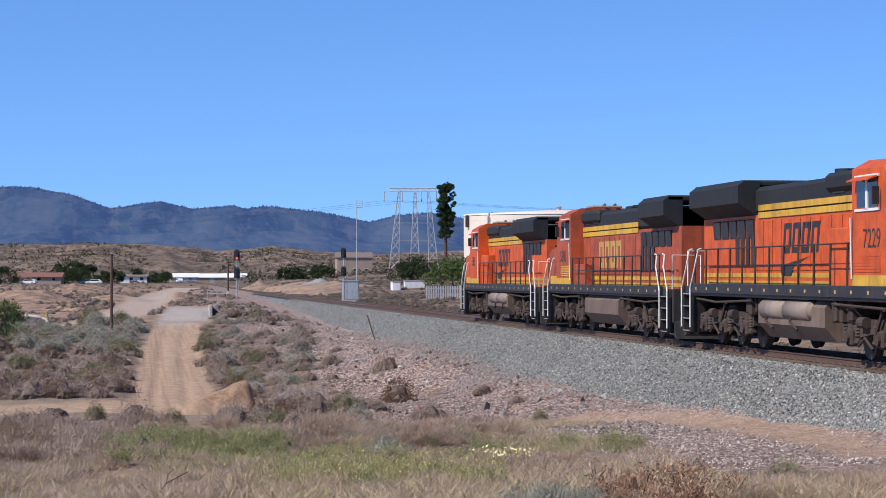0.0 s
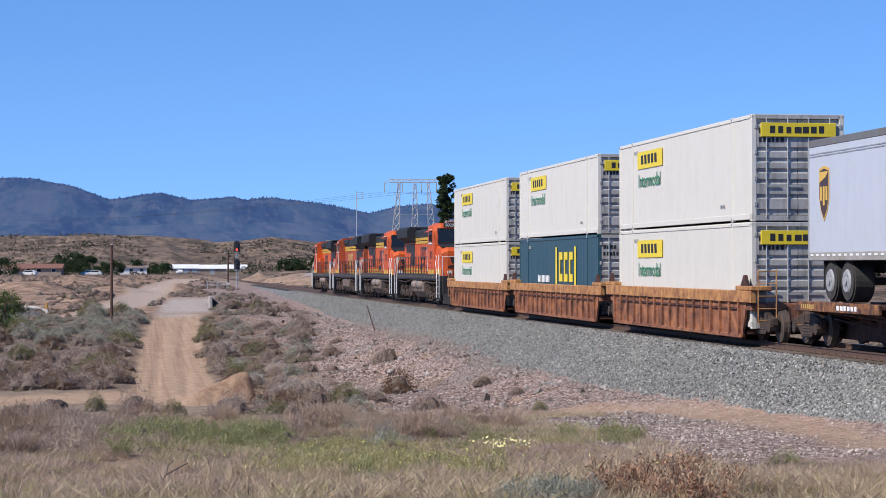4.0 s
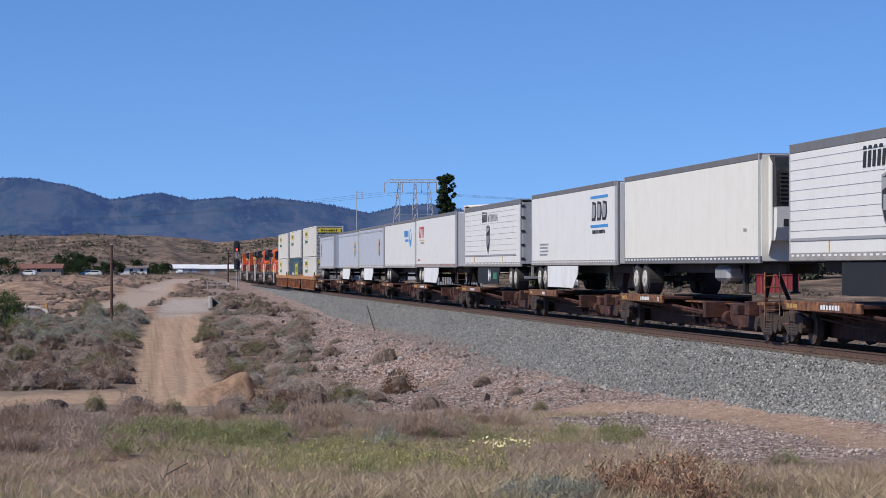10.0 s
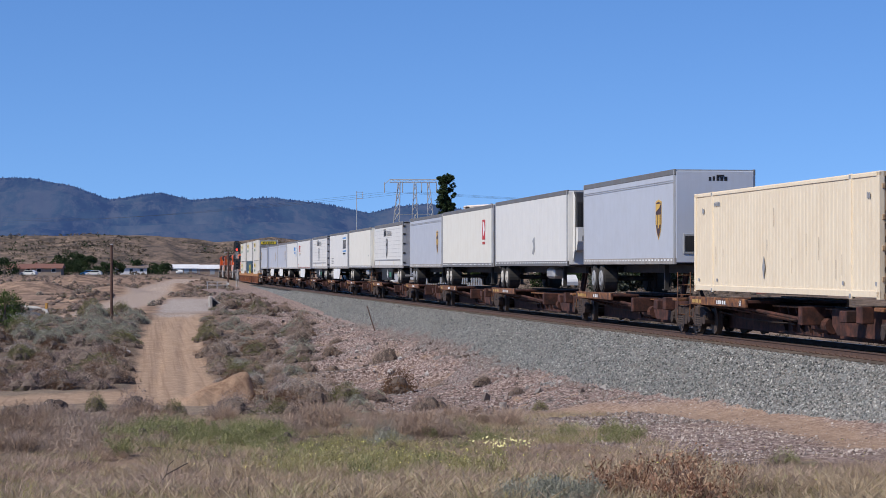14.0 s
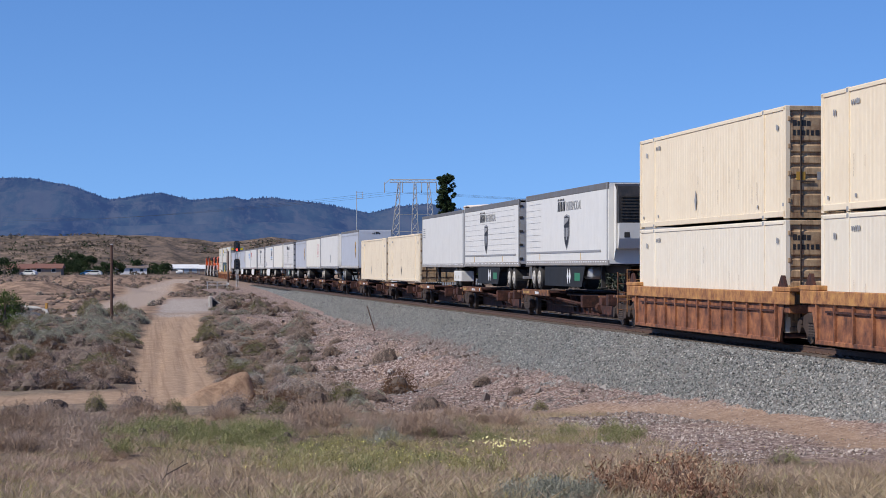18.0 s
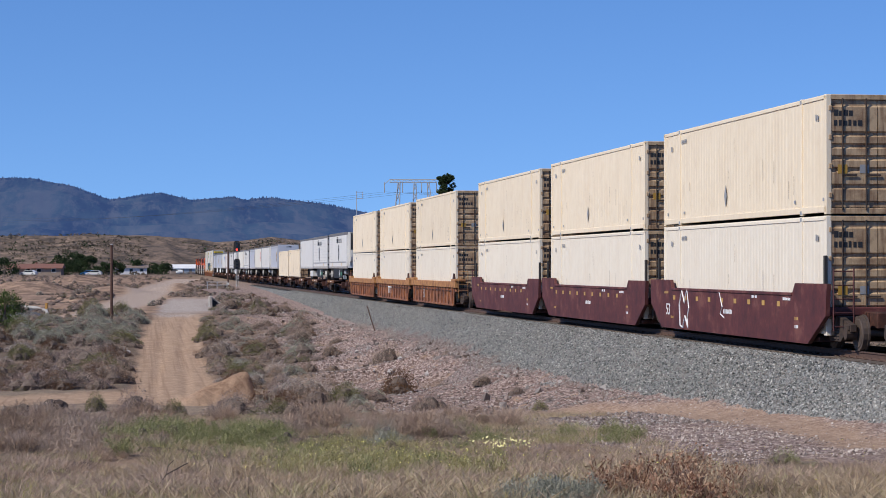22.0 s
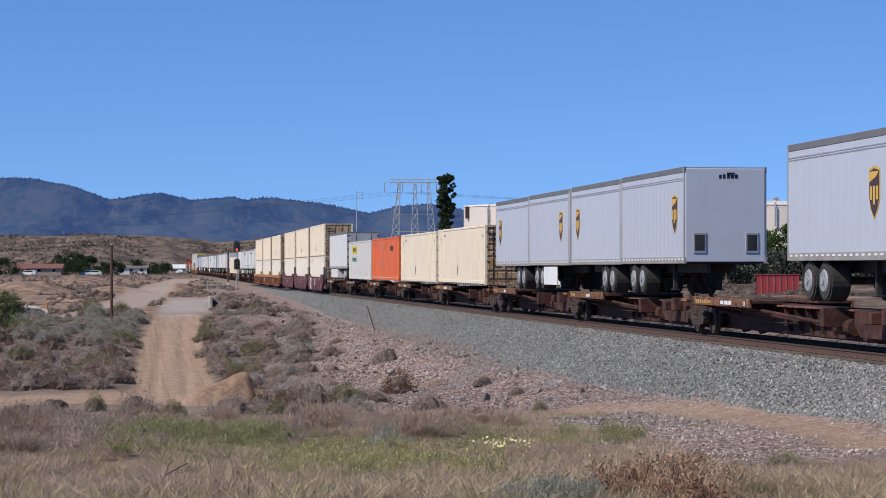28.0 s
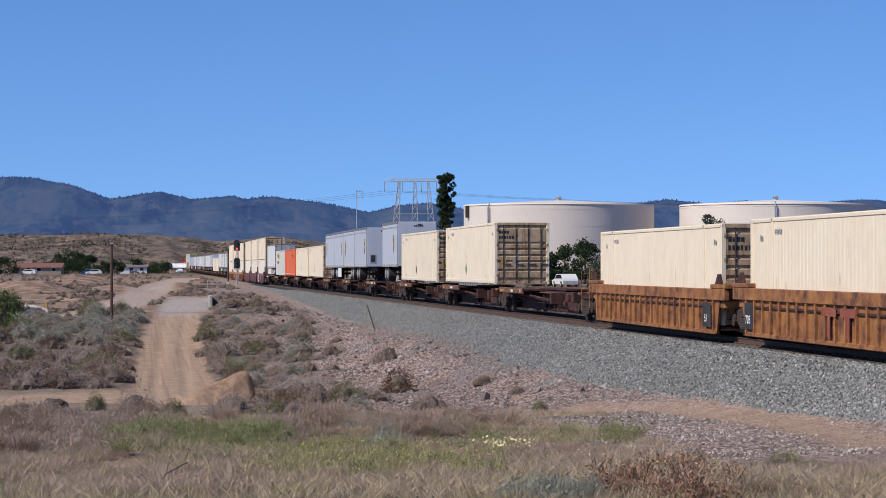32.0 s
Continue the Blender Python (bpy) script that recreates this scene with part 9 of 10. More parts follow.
def tree(name, label, xy, height, spread, seed, mat, leaves=2600, leaf=0.16, trunk_share=0.25, dz=0.0, low=0.15):
    """A tapered trunk with limbs, and a crown of small leaves in uneven clumps."""
    rng = np.random.default_rng(seed)
    t = thing(name, label, "tree", "trees")
    r0 = 0.02 * height + 0.03
    part("trunk", Geo().tube([(0, 0, -0.3), (0.03 * height, 0, height * 0.25), (0.0, 0.02 * height, height * 0.6)], r0, 8).cyl("z", height * 0.55, height * 0.9, (0, 0.02 * height), r0 * 0.6, 6, r0 * 0.15), M["bark"], t)
    cen = []
    for i in range(14):
        a, q = rng.uniform(0, 6.28), rng.uniform(low, 0.92)
        rr = spread * rng.uniform(0.25, 0.62) * (1.25 - q * 0.7)
        cen.append((math.cos(a) * rr, math.sin(a) * rr, height * q))
        if i < 4:
            part("limb", Geo().tube([(0, 0, height * q * 0.6), (cen[-1][0] * 0.5, cen[-1][1] * 0.5, height * q * 0.85), cen[-1]], r0 * 0.32, 5), M["bark"], t)
    cen.append((0, 0, height * 0.86))
    cen = np.array(cen)
    rad = spread * rng.uniform(0.18, 0.36, len(cen))
    pts = crown_points(rng, cen, rad, leaves)
    part("crown", leaf_mesh("crown", pts, leaf * rng.uniform(0.6, 1.4, leaves), mat, seed + 1), mat, t)
    place(t, xy, dz)
    return t


def build_trees():
    D, Lt, Hd = M["tree_leaf"], M["tree_light"], M["hedge"]
    # among the tanks
    for i, (xy, h, s, m) in enumerate((((33.27, 91.78), 2.7, 2.6, Hd), ((34.95, 93.56), 2.9, 2.6, Hd), ((37.77, 98.21), 3.4, 2.8, Hd), ((38.79, 94.03), 3.7, 3.0, Hd), ((40.54, 95.80), 3.5, 2.8, Hd), ((43.38, 100.45), 2.8, 2.4, Hd), ((42.92, 91.43), 2.8, 3.0, Hd), ((45.68, 93.06), 3.0, 3.2, D), ((46.91, 89.85), 3.0, 3.0, Hd), ((50.02, 92.44), 3.2, 3.2, D), ((51.19, 89.25), 3.0, 3.2, Hd), ((53.67, 89.91), 3.2, 3.2, D), ((51.11, 146.83), 7.8, 3.4, Hd), ((26.3, 92.8), 2.7, 2.6, Hd), ((27.4, 92.6), 2.8, 2.6, Hd), ((28.5, 92.5), 3.5, 2.8, Hd), ((29.8, 92.3), 5.1, 3.0, D), ((31.2, 92.0), 4.6, 3.0, D), ((32.5, 91.8), 3.6, 2.8, Hd),
                                       ((58.85, 153.81), 5.6, 3.0, D), ((59.73, 145.61), 5.4, 2.8, Lt), ((61.09, 145.42), 5.9, 2.8, Lt), ((63.58, 163.24), 5.0, 3.0, Lt), ((31.39, 137.49), 4.4, 3.4, D), ((32.86, 133.24), 4.8, 3.2, D), ((30.09, 137.67), 3.6, 2.8, D),
                                       ((66.31, 152.76), 4.8, 3.2, D), ((25.54, 188.81), 4.4, 5.0, Lt), ((29.41, 198.36), 4.2, 4.4, Lt), ((36.79, 308.41), 4.2, 5.0, D), ((33.50, 308.88), 3.4, 4.0, D),
                                       ((60.74, 123.25), 5.0, 3.6, D), ((63.88, 122.81), 5.5, 3.8, Lt))):
        tree("tree", "bushy dark green tree beyond the track" if m is D else "dusty grey-green bushy tree beyond the track" if m is Hd else "yellow-green leafy tree beyond the track", xy, h, s * 1.15, 500 + i * 3, m, 2600, 0.17)
    # far left by the houses
    for i, (px, d, h, s) in enumerate(((0, 0, 6.0, 4.5), (0, 1, 7.0, 5.0), (0, 2, 6.2, 4.0), (0, 3, 5.6, 5.0), (0, 4, 7.0, 4.5), (0, 5, 3.6, 4.5), (0, 6, 3.8, 4.0), (0, 7, 4.4, 4.0), (0, 8, 3.6, 4.6), (0, 9, 3.8, 4.6), (0, 10, 4.5, 6.0), (0, 11, 3.5, 3.5))):
        xy = ((-40.46, 511.20), (-37.74, 500.71), (-35.17, 520.55), (-32.02, 510.01), (-37.74, 541.11), (-28.55, 529.71), (-24.88, 539.30), (-19.15, 588.98), (-13.69, 598.31), (-10.15, 587.71), (-52.76, 462.44), (-43.37, 501.51))[d]
        tree("tree", "dark round tree by the far houses", xy, h, s, 600 + i * 3, D, 1500, 0.26)
    for i, xy in enumerate(((25.21, 532.23), (28.43, 541.87), (30.22, 531.52), (33.49, 490.66), (34.40, 530.93), (82.19, 705.97), (86.47, 705.37))):
        tree("tree", "low dark tree on the far slope", xy, 3.4, 4.4, 660 + i * 3, D, 900, 0.3, low=0.05)
    tree("tree", "small green tree at the road's edge", (-27.49, 52.03), 2.7, 2.2, 690, Lt, 2600, 0.075, low=0.1)
    tree("tree", "small green tree at the road's edge", (-27.62, 66.47), 1.5, 1.8, 694, D, 1500, 0.07, low=0.1)
    # the tall mast dressed as a tree
    t = thing("disguised_mast", "tall cell mast dressed as a dark green tree", "cell tower")
    H = 21.0
    part("trunk", Geo().cyl("z", -0.5, H - 1.5, (0, 0), 0.42, 12, 0.22), M["pole_wood"], t)
    rng = np.random.default_rng(71)
    cen, rad = [], []
    for i in range(120):
        q = rng.random()
        z = 8.6 + q * (H - 9.4)
        w = (1.3 if q < 0.2 else 1.75 if q < 0.75 else 1.45) * rng.uniform(0.15, 1.15)
        a = rng.uniform(0, 6.28)
        cen.append((math.cos(a) * w, math.sin(a) * w, z))
        rad.append(rng.uniform(0.45, 0.85))
        if i < 30:
            part("branch", Geo().tube([(0, 0, z - 0.5), cen[-1]], 0.06, 5), M["pole_wood"], t)
    cen.append((0.2, 0, H - 0.7))
    rad.append(0.8)
    pts = crown_points(rng, np.array(cen), np.array(rad), 17000)
    part("foliage", leaf_mesh("foliage", pts, 0.19 * rng.uniform(0.6, 1.4, len(pts)), D, 72), D, t)
    place(t, (50.07, 367.13))
    # scrub dots on the far hills
    g = np.random.default_rng(81)
    n = 13000
    d = 620 + 1100 * g.random(n) ** 0.8
    a = (g.random(n) * 2 - 1) * 0.24
    x, y = a * d * 0.99019 + d * 0.13974 + EYE[0], -a * d * 0.13974 + d * 0.99019 + EYE[1]
    ok = (np.abs(x) > 14) & (fbm(x, y, 60, 3, 91) > -0.2)
    x, y = x[ok], y[ok]
    z = ground_z(x, y)
    k = 7
    s = 0.35 + 0.95 * g.random(len(x)) ** 2.2
    p = g.normal(size=(len(x), k, 3)) * np.array([0.6, 0.6, 0.32]) * s[:, None, None]
    c = np.stack([x, y, z + 0.5 * s], 1)[:, None] + p
    half = g.random(len(x)) < 0.16
    for sel, mk, label in ((half, "tree_leaf", "dark green scrub dotted over the far hills"), (~half, "hill_brush", "brown scrub dotted over the far hills")):
        me = leaf_mesh("hill_scrub", c[sel].reshape(-1, 3), np.repeat(s[sel], k) * 0.7, M[mk], 82)
        tagged(new("hill_scrub", me), label, "scrub", kind="stuff")


build_trees()


# ---------------------------------------------------------------- houses, sheds, cars and litter
def house(label, xy, turn, w, d, h, roof_h, wall, roof, windows=3):
    o = thing("house", label, "house", "far houses")
    part("wall", Geo().box(-w / 2, w / 2, -d / 2, d / 2, -0.6, h), wall, o)
    part("roof", Geo().prism([(-d / 2 - 0.5, h), (d / 2 + 0.5, h), (d / 2 + 0.3, h + 0.2), (0, h + roof_h), (-d / 2 - 0.3, h + 0.2)], "x", -w / 2 - 0.5, w / 2 + 0.5), roof, o)
    for i in range(windows):
        x = -w / 2 + w * (i + 0.5) / windows
        f = part("window", Geo().box(x - 0.65, x + 0.65, -d / 2 - 0.04, -d / 2, 0.9, 2.0, 0.02), M["silver"], o)
        part("pane", Geo().box(x - 0.55, x + 0.55, -d / 2 - 0.055, -d / 2 - 0.042, 1.0, 1.9), M["glass"], f)
    part("chimney", Geo().box(w * 0.2, w * 0.2 + 0.6, -0.3, 0.3, h + roof_h * 0.6, h + roof_h + 0.4), roof, o)
    place(o, xy, 0, turn)


def car(label, xy, turn, mat):
    c = thing("car", label, "car", "far cars")
    part("body", Geo().prism([(-2.2, 0.3), (2.2, 0.3), (2.25, 0.75), (1.2, 0.9), (0.6, 1.42), (-1.3, 1.45), (-2.1, 0.95), (-2.25, 0.7)], "x", -0.85, 0.85), mat, c)
    for sx in (-1, 1):
        part("window", Geo().prism([(1.0, 0.93), (0.55, 1.34), (-1.2, 1.37), (-1.75, 0.97)], "x", sx * 0.852, sx * 0.862), M["glass"], c)
        for y in (-1.4, 1.4):
            w = part("wheel", Geo().cyl("x", sx * 0.7, sx * 0.9, (y, 0.32), 0.32, 16), M["tyre"], c)
            part("rim", Geo().cyl("x", sx * 0.9, sx * 0.91, (y, 0.32), 0.19, 12), M["rim"], w)
    place(c, xy, 0, turn)


def build_far_things():
    house("low red-roofed house with pale stucco walls", (-49.01, 502.30), 6, 11, 8, 1.9, 1.4, M["stucco"], M["red_roof"])
    house("red-roofed house with white garage wall", (-42.94, 491.35), -4, 8, 7, 2.0, 1.3, M["stucco"], M["red_roof"], 2)
    house("small pale house with a light roof", (-20.59, 589.19), 0, 10, 7, 2.2, 1.0, M["far_white"], M["brown_roof"])
    house("brown-roofed house on the far slope", (67.0, 748.05), 0, 14, 9, 6.3, 2.2, M["stucco"], M["brown_roof"], 3)
    house("brown-roofed house behind the trees", (64.06, 183.38), 15, 5.0, 6, 2.9, 1.3, M["stucco"], M["brown_roof"], 1)
    house("brown-roofed house behind the trees", (64.35, 193.43), -20, 4.0, 6, 2.5, 1.2, M["stucco"], M["brown_roof"], 1)
    house("white gabled shed beside the tanks", (59.67, 183.99), 20, 3.0, 5, 2.6, 1.0, M["far_white"], M["far_white"], 1)
    for xy, w, h in (((8.16, 696.22), 20, 3.6), ((-1.84, 677.43), 10, 3.2), ((18.01, 715.03), 9, 2.6)):
        b = thing("warehouse", "long low white warehouse", "building", "warehouses")
        part("wall", Geo().prism([(-6, -0.8), (6, -0.8), (6, h - 0.92), (0, h + 0.3), (-6, h - 0.92)], "x", -w / 2, w / 2), M["stucco"], b)
        part("roof", Geo().prism([(-6.4, h - 0.9), (0, h + 0.5), (6.4, h - 0.9), (6.4, h - 1.1), (0, h + 0.3), (-6.4, h - 1.1)], "x", -w / 2 - 0.3, w / 2 + 0.3), M["far_white"], b)
        for i in range(3):
            d = part("dock_door", Geo().box(-w / 2 + w * (0.2 + 0.28 * i), -w / 2 + w * (0.2 + 0.28 * i) + 1.8, -6.05, -6, 0.0, 2.4), M["galv"], b)
        place(b, xy, -0.5)
    for xy, w, d, h in (((21.25, 219.71), 1.2, 3.0, 1.2), ((24.73, 224.27), 3.2, 1.0, 1.1)):
        b = thing("white_wall", "low white block wall beyond the track", "wall")
        part("body", Geo().box(-w / 2, w / 2, -d / 2, d / 2, -0.4, h, 0.04), M["far_white"], b)
        part("coping", Geo().box(-w / 2 - 0.06, w / 2 + 0.06, -d / 2 - 0.06, d / 2 + 0.06, h, h + 0.1, 0.02), M["concrete"], b)
        place(b, xy)
    car("white car parked by the far houses", (-46.62, 461.57), 70, M["trailer_white"])
    car("white car on the far road", (-30.53, 499.70), 80, M["trailer_white"])
    car("blue car on the far road", (-32.15, 501.95), 85, M["ink_blue"])
    car("white van by the track", (-4.03, 657.54), 10, M["trailer_white"])
    car("white car beside the tank hedge", (28.65, 123.74), 5, M["trailer_white"])
    f = thing("red_fence", "red corrugated sheet fence beyond the track", "fence")
    for i in range(7):
        x = -1.8 + i * 0.5
        part("panel", Geo().prism([(x, 0), (x + 0.14, 0.05), (x + 0.3, 0.05), (x + 0.46, 0), (x + 0.46, 0.03), (x, 0.03)], "z", -0.2, 1.35), M["red_fence"], f)
    part("top_bar", Geo().box(-1.9, 1.75, -0.03, 0.06, 1.35, 1.42), M["red_fence"], f)
    place(f, (33.06, 58.48), 0.05, -8)
    f = thing("palisade_fence", "grey picket fence in front of the trees", "fence")
    for i in range(24):
        x = -3.4 + i * 0.29
        part("picket", Geo().prism([(x, -0.2), (x + 0.17, -0.2), (x + 0.17, 1.3), (x + 0.085, 1.42), (x, 1.3)], "y", -0.02, 0.02), M["galv"], f)
    for z in (0.3, 1.0):
        part("bar", Geo().box(-3.5, 3.6, 0.02, 0.06, z, z + 0.07), M["galv"], f)
    place(f, (20.28, 151.18), 0.1, -8)
    for xy, r, h, mat, label in (((14.45, 281.0), 4.6, 2.0, "grey_spoil", "grey heap of gravel beyond the track"), ((8.6, 212.0), 2.6, 0.55, "sand_heap", "pale heap of sand beyond the track"), ((5.6, 312.90), 5.0, 1.7, "dry_mound", "low mound of rough brown earth beyond the track"), ((13.32, 291.53), 9, 1.5, "dry_mound", "low mound of rough brown earth beyond the track"),
                                 ((16.0, 262.0), 10, 1.4, "dry_mound", "low mound of rough brown earth beyond the track"), ((11.5, 236.0), 7, 1.1, "dry_mound", "low mound of rough brown earth beyond the track")):
        if "grey_spoil" not in M:
            M["grey_spoil"] = paint("grey_gravel_spoil", (0.26, 0.25, 0.235), 0.95, dirt=(0.14, 0.13, 0.12), amount=0.6, scale=1.5, streak=False, bump=0.5)
            M["dry_mound"] = paint("rough_brown_earth", (0.31, 0.205, 0.14), 0.95, dirt=(0.10, 0.075, 0.05), amount=0.9, scale=0.8, streak=False, bump=0.6)
            M["sand_heap"] = paint("pale_sand", (0.33, 0.225, 0.145), 0.95, dirt=(0.3, 0.2, 0.13), amount=0.5, scale=0.6, streak=False)
        nx = 26
        xs, ys = np.meshgrid(np.linspace(-1, 1, nx), np.linspace(-1, 1, nx))
        rr = np.hypot(xs, ys)
        zz = h * np.clip(1 - rr, 0, 1) ** 0.85 * (1 + 0.9 * fbm(xs * r + xy[0], ys * r, 2.5, 4, 44)) - 0.5 * (rr > 0.9)
        i, j = np.meshgrid(np.arange(nx - 1), np.arange(nx - 1), indexing="ij")
        i, j = i.ravel(), j.ravel()
        q = np.stack([i * nx + j, i * nx + j + 1, (i + 1) * nx + j + 1, (i + 1) * nx + j], 1)
        o = tagged(new("earth_mound", quick_mesh("earth_mound", np.stack([xs.ravel() * r, ys.ravel() * r, zz.ravel()], 1), q, M[mat])), label, "heap", "heaps beyond the track")
        place(o, xy, -0.1)
    # paved bend with its kerb
    g, k = Geo(), Geo()
    pts = ((-32.90, 85.76), (-30.81, 99.19), (-29.02, 105.12), (-27.28, 96.87), (-25.85, 84.20), (-25.42, 76.37))
    for (x0, y0), (x1, y1) in zip(pts, pts[1:]):
        z0, z1 = gz(x0, y0) + 0.12, gz(x1, y1) + 0.12
        g.add([(x0, y0, z0), (x1, y1, z1), (x1 - 2.0, y1 - 14, z1 - 0.1), (x0 - 2.0, y0 - 14, z0 - 0.1)], [(0, 1, 2, 3)])
        k.tube([(x0, y0, z0 + 0.08), (x1, y1, z1 + 0.08)], 0.16, 6)
    r = tagged(new("paved_road", g.mesh("paved_road", M["asphalt"])), "dark asphalt road bend", "road", kind="structure")
    part("kerb", k, M["concrete"], r)
    # litter
    for i, (xy, L, a) in enumerate((((-28.07, 185.38), 1.5, -55), ((-24.89, 142.98), 2.2, -50), ((-26.64, 102.70), 0.5, 80))):
        o = thing("white_pipe" if i < 2 else "marker_post", "short white pipe lying on the dirt" if i < 2 else "small ochre marker post on the verge", "litter")
        part("body", Geo().cyl("x", -L / 2, L / 2, (0, 0.16), 0.16, 10) if i < 2 else Geo().box(-0.17, 0.17, -0.12, 0.12, -0.1, 0.5, 0.02), M["concrete_pale"] if i < 2 else M["ochre_paint"], o)
        place(o, xy, 0.05, a)
    rng = np.random.default_rng(5)
    def lump(name, label, cat, xy, size, mat, seed, squash=0.6):
        bm = bmesh.new()
        bmesh.ops.create_icosphere(bm, subdivisions=3, radius=1)
        for v in bm.verts:
            n = noise.noise(v.co * 1.6 + Vector((seed, 0, 0))) * 0.5 + noise.noise(v.co * 4 + Vector((0, seed, 0))) * 0.18
            v.co *= 1 + n
            v.co.z *= squash
        me = bpy.data.meshes.new(name)
        bm.to_mesh(me)
        bm.free()
        me.materials.append(mat)
        o = tagged(new(name, me), label, cat)
        place(o, xy, size * squash * 0.4)
        o.scale = (size, size, size)
    lump("white_bag", "crumpled white bag lying in the brush", "litter", (-18.42, 12.16), 0.27, M["concrete_pale"], 3)
    lump("rock", "dark rock half buried beside the dirt road", "rock", (-20.62, -32.15), 0.42, M["truck"], 5, 0.5)
    lump("rock", "dark rock on the brushy slope", "rock", (-7.84, 4.20), 0.3, M["truck"], 8, 0.8)
    lump("rock", "dark rock on the brushy slope", "rock", (-8.03, 7.99), 0.22, M["truck"], 9, 0.8)
    lump("rock", "grey rock beside the dirt road", "rock", (-18.29, -49.18), 0.3, M["concrete"], 10, 0.5)
    o = thing("dead_branch", "bare grey dead branch in the grass", "branch")
    part("stem", Geo().tube([(0, 0, 0), (0.1, 0.04, 0.14), (0.3, 0.1, 0.24)], 0.006, 6), M["bark"], o)
    part("twig", Geo().tube([(0.1, 0.04, 0.14), (0.12, 0.08, 0.22), (0.17, 0.08, 0.27)], 0.004, 5), M["bark"], o)
    place(o, (-17.49, -87.84))
    o = thing("dead_branch", "dark stick lying on the gravel", "branch")
    part("stem", Geo().tube([(0, 0, 0.03), (0.3, 0.1, 0.1), (0.75, 0.1, 0.05)], 0.025, 6), M["truck"], o)
    place(o, (-2.90, -1.87), 0.15)


build_far_things()


# ---------------------------------------------------------------- mountains
def mountain_material():
    m, nt, n, lk, b = node_tree("haze_glow_chaparral")
    f = noise_node(nt, 1.0, 8, 0.65, stretch(nt, 0.009, 0.0014, 0.009))
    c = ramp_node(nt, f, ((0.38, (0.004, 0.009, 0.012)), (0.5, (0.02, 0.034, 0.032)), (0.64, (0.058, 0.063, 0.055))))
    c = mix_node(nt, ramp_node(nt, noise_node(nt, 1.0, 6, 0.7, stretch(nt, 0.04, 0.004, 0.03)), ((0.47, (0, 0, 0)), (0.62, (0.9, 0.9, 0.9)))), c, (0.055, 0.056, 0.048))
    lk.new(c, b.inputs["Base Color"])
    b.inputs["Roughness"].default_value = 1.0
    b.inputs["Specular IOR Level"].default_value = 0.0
    # distance haze put in as an even blue glow over the slopes
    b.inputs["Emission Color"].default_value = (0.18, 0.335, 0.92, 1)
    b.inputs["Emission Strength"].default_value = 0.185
    return m


RIDGE = ((-900, 150), (-400, 165), (0, 175), (60, 173), (130, 158), (195, 132), (240, 140), (283, 147), (340, 131), (410, 138), (434, 131), (465, 137), (520, 131), (560, 126), (610, 116), (655, 106), (700, 118), (760, 124),
         (820, 112), (900, 98), (1000, 96), (1080, 116), (1180, 131), (1255, 122), (1320, 128), (1400, 121), (1470, 126), (1540, 131), (1640, 118), (2000, 140), (2500, 120))


def build_mountains():
    """A range some four kilometres off: bearings across the view and heights of its crest."""
    na, nr = 640, 60
    b = np.linspace(-880, 2450, na)
    crest = np.interp(b, [p[0] for p in RIDGE], [p[1] for p in RIDGE])
    crest = crest + 2.6 * fbm(b, b * 0, 22.0, 4, 13)
    rows = []
    for k in range(nr):
        q = k / (nr - 1)
        d = 2450 + 1750 * q
        xc = (b - 784) / 3795 * d
        x, y = xc * 0.99019 + d * 0.13974 + EYE[0], -xc * 0.13974 + d * 0.99019 + EYE[1]
        fold = 1 - np.abs(fbm(x, y + d * 0.4, 520.0, 5, 15)) * 2.2
        fold = fold + 0.5 * fbm(x + 0.35 * d, y, 150.0, 4, 19) * (1 - q) ** 0.3
        h = 14 + (crest * d / 4200 - 14) * (q ** 1.25) * (fold * (1 - q ** 3) * 1.02 + q ** 3)
        rows.append(np.stack([x, y, h], 1))
    v = np.concatenate(rows)
    i, j = np.meshgrid(np.arange(nr - 1), np.arange(na - 1), indexing="ij")
    i, j = i.ravel(), j.ravel()
    f = np.stack([i * na + j, i * na + j + 1, (i + 1) * na + j + 1, (i + 1) * na + j], 1)
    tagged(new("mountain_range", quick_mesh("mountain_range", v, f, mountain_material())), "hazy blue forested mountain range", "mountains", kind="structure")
    rng = np.random.default_rng(3)
    n = 2600
    bb = rng.uniform(-100, 1700, n)
    cc = np.interp(bb, b, crest)
    d = 4195 - 120 * rng.random(n)
    xc = (bb - 784) / 3795 * d
    x, y = xc * 0.99019 + d * 0.13974 + EYE[0], -xc * 0.13974 + d * 0.99019 + EYE[1]
    base = np.stack([x, y, cc * (d / 4200) ** 1.6 - 2], 1)
    hh = rng.uniform(1.0, 5.5, n) * (rng.random(n) < 0.8)
    # the crest trees carry the same blue haze glow
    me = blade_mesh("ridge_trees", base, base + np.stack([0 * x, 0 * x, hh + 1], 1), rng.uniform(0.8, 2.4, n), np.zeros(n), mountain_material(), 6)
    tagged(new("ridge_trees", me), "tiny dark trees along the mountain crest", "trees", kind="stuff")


build_mountains()


# ---------------------------------------------------------------- birds that dart past
M["feather"] = plain("dark_brown_feather", (0.035, 0.026, 0.022), 0.8)
M["feather_pale"] = plain("rusty_throat_feather", (0.20, 0.085, 0.045), 0.8)


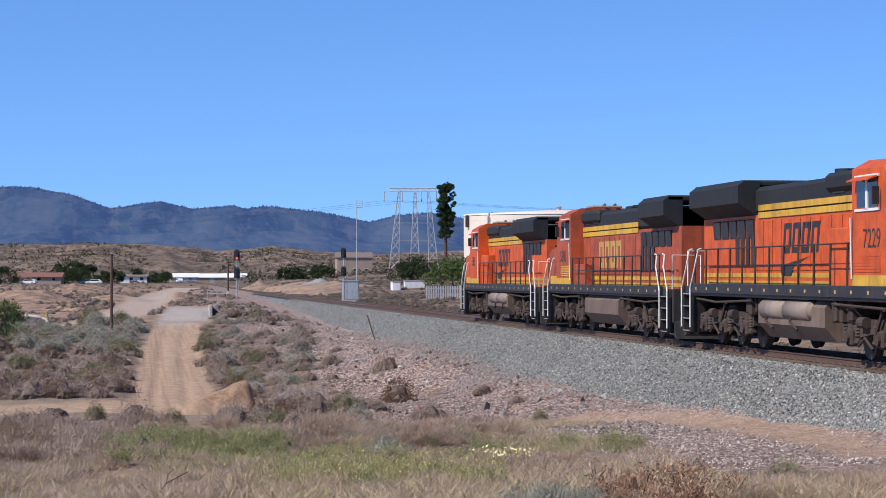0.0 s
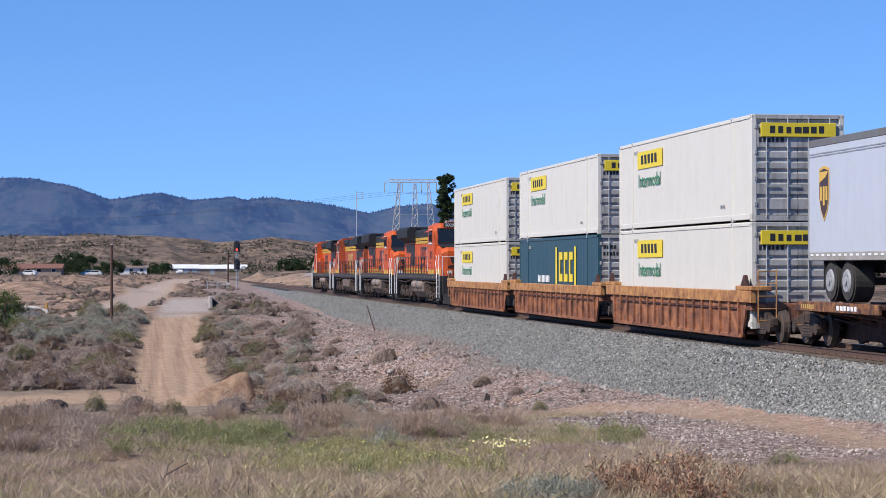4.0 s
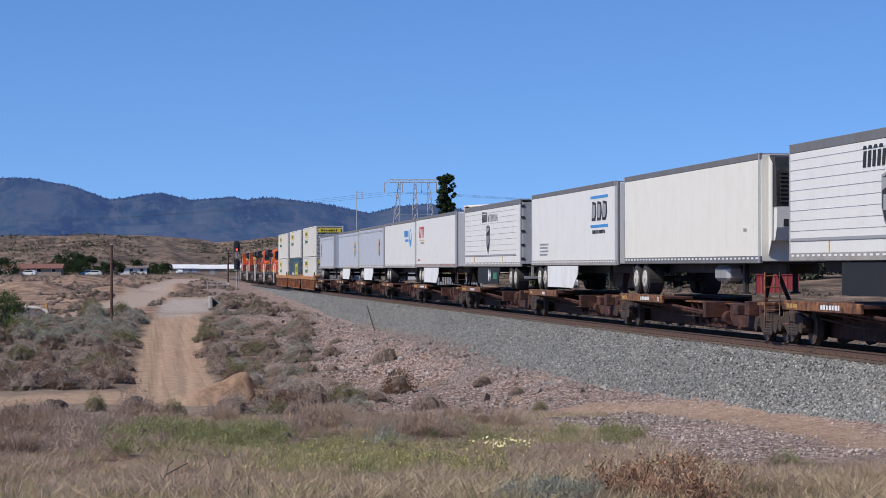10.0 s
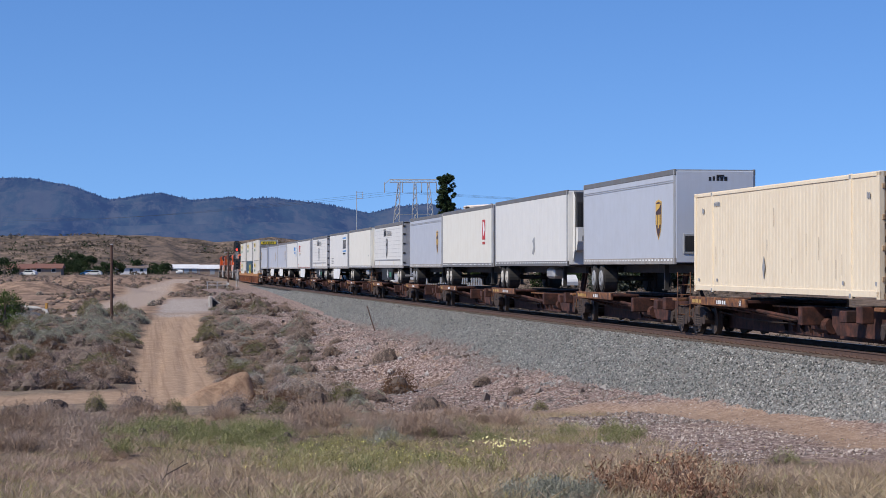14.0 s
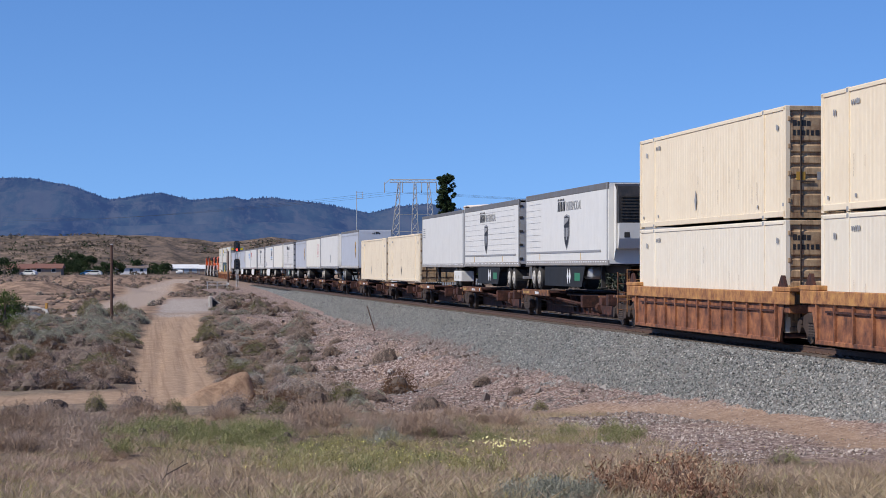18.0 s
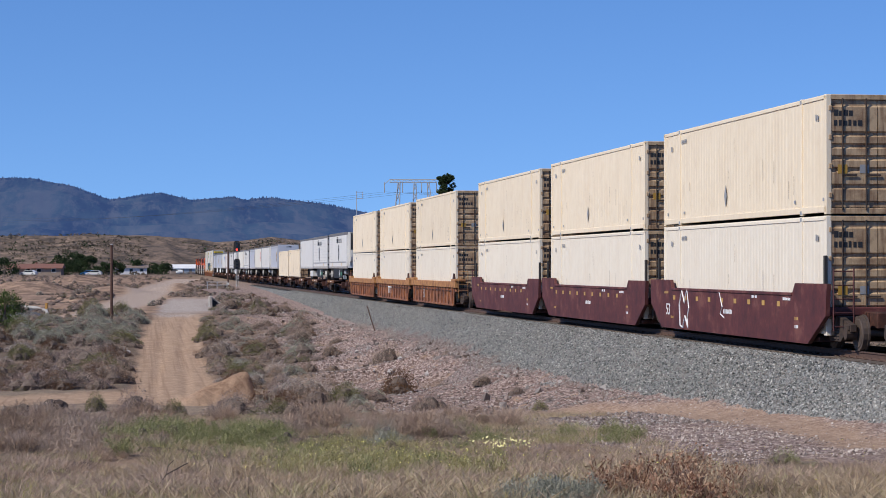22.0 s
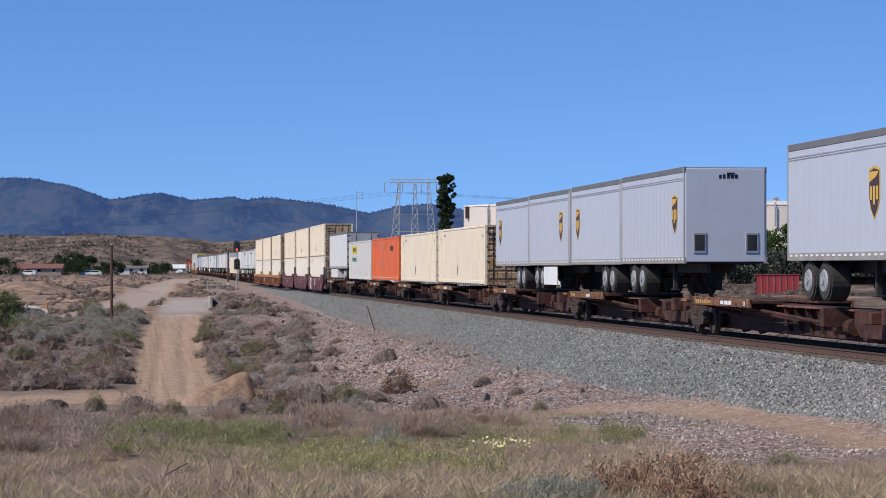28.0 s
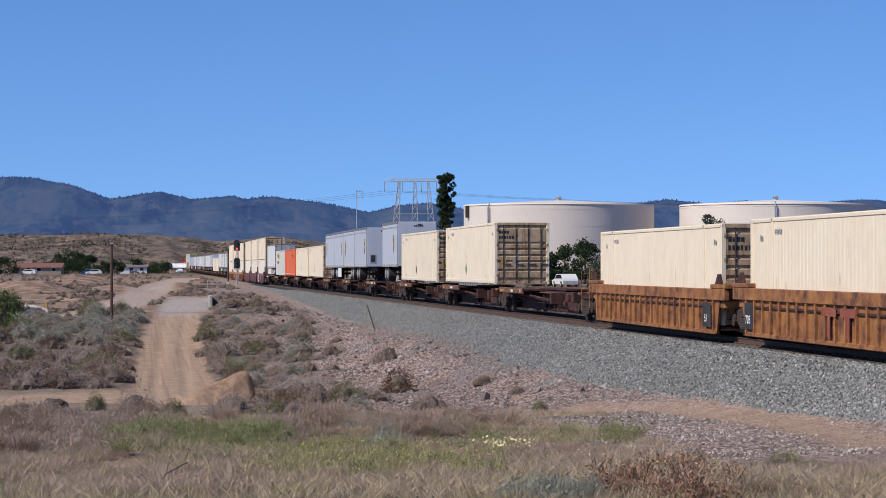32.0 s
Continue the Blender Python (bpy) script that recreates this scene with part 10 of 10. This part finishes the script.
def swallow():
    """A small bird in flight, beak towards +y, wings raised."""
    b = thing("swallow", "small dark brown swallow in fast flight", "bird", "birds")
    rows = ((-0.045, 0.004), (-0.03, 0.012), (0.0, 0.019), (0.028, 0.016), (0.045, 0.012), (0.058, 0.009), (0.064, 0.003))
    g = Geo()
    for (y0, r0), (y1, r1) in zip(rows, rows[1:]):
        g.cyl("y", y0, y1, (0, 0), r0, 10, r1)
    part("body", g, M["feather"], b)
    part("throat", Geo().cyl("y", 0.03, 0.055, (0, -0.006), 0.0125, 8, 0.008), M["feather_pale"], b, "rusty throat")
    part("beak", Geo().cyl("y", 0.063, 0.072, (0, 0), 0.003, 6, 0.0005), M["ink"], b)
    for sx in (-1, 1):
        v = [(sx * 0.012, 0.03, 0.008), (sx * 0.045, 0.035, 0.03), (sx * 0.09, -0.045, 0.05), (sx * 0.04, -0.01, 0.028), (sx * 0.012, -0.015, 0.008)]
        part("wing", Geo().add(v + [(x, y, z - 0.003) for x, y, z in v], [(0, 1, 3, 4), (1, 2, 3), (5, 9, 8, 6), (6, 8, 7), (0, 5, 6, 1), (1, 6, 7, 2), (2, 7, 8, 3), (3, 8, 9, 4)]), M["feather"], b)
        part("tail_feather", Geo().add([(0, -0.04, 0.003), (sx * 0.008, -0.04, 0.002), (sx * 0.022, -0.085, 0.0), (0, -0.06, 0.0), (0, -0.04, 0.0), (sx * 0.008, -0.04, -0.001), (sx * 0.022, -0.085, -0.002), (0, -0.06, -0.003)],
             [(0, 1, 2, 3), (4, 7, 6, 5), (0, 4, 5, 1), (1, 5, 6, 2), (2, 6, 7, 3)]), M["feather"], b)
    return b


FLIGHTS = (((28.2, -21.07, -96.49, 3.90), (28.3, -20.01, -95.93, 3.64), (28.4, -18.85, -95.08, 3.43), (28.5, -17.54, -93.95, 3.15), (28.6, -15.96, -92.15, 2.83), (28.7, -13.79, -88.42, 2.68), (28.8, -10.30, -82.85, 2.26), (28.9, -5.84, -77.41, 1.77), (29.1, 6.47, -66.02, 1.13)),
           ((31.2, -19.45, -103.28, 3.36), (31.3, -18.85, -103.06, 3.21), (31.4, -18.19, -102.54, 3.07), (31.5, -17.37, -101.85, 2.91), (31.6, -16.22, -99.99, 2.71), (31.7, -13.72, -95.50, 2.59), (31.8, -9.94, -89.97, 2.54), (32.0, -0.78, -80.15, 2.59)))


def fly(path):
    """Keys one bird: it circles slowly out of sight, then darts across."""
    bird = swallow()
    (t0, x0, y0, z0), (t1, x1, y1, z1) = path[:2]
    path = ((0.0, x0 - 12 * (x1 - x0), y0 - 12 * (y1 - y0), z0 + 6.0), (t0 - 0.5, x0 - 5 * (x1 - x0), y0 - 5 * (y1 - y0), z0 + 2.0)) + path
    if path[-1][0] < 32:
        (ta, xa, ya, za), (tb, xb, yb, zb) = path[-2:]
        path = path + ((tb + 0.5, xb + 2 * (xb - xa), yb + 2 * (yb - ya), zb), (32.0, xb + 4 * (xb - xa), yb + 4 * (yb - ya), zb))
    keys = []
    for i, (t, x, y, z) in enumerate(path):
        p, q = path[max(0, i - 1)], path[min(len(path) - 1, i + 1)]
        keys.append((t, pose(x, y, z, math.degrees(math.atan2(q[3] - p[3], math.hypot(q[1] - p[1], q[2] - p[2]))), 0, math.degrees(math.atan2(p[1] - q[1], q[2] - p[2])))))
    walk(bird, keys)


def motions():
    for path in FLIGHTS:
        fly(path)
    times = [2.0 * i for i in range(17)]
    for ob, u, lift, turned in MOVERS:
        mid = u if turned else u + 8
        rows = []
        for t in times:
            y = run(t) - u
            rows.append((t, pose(0, y, float(rail_z(run(t) - mid)) + lift, 0, 0, 180 if turned else 0)))
        walk(ob, rows)


motions()
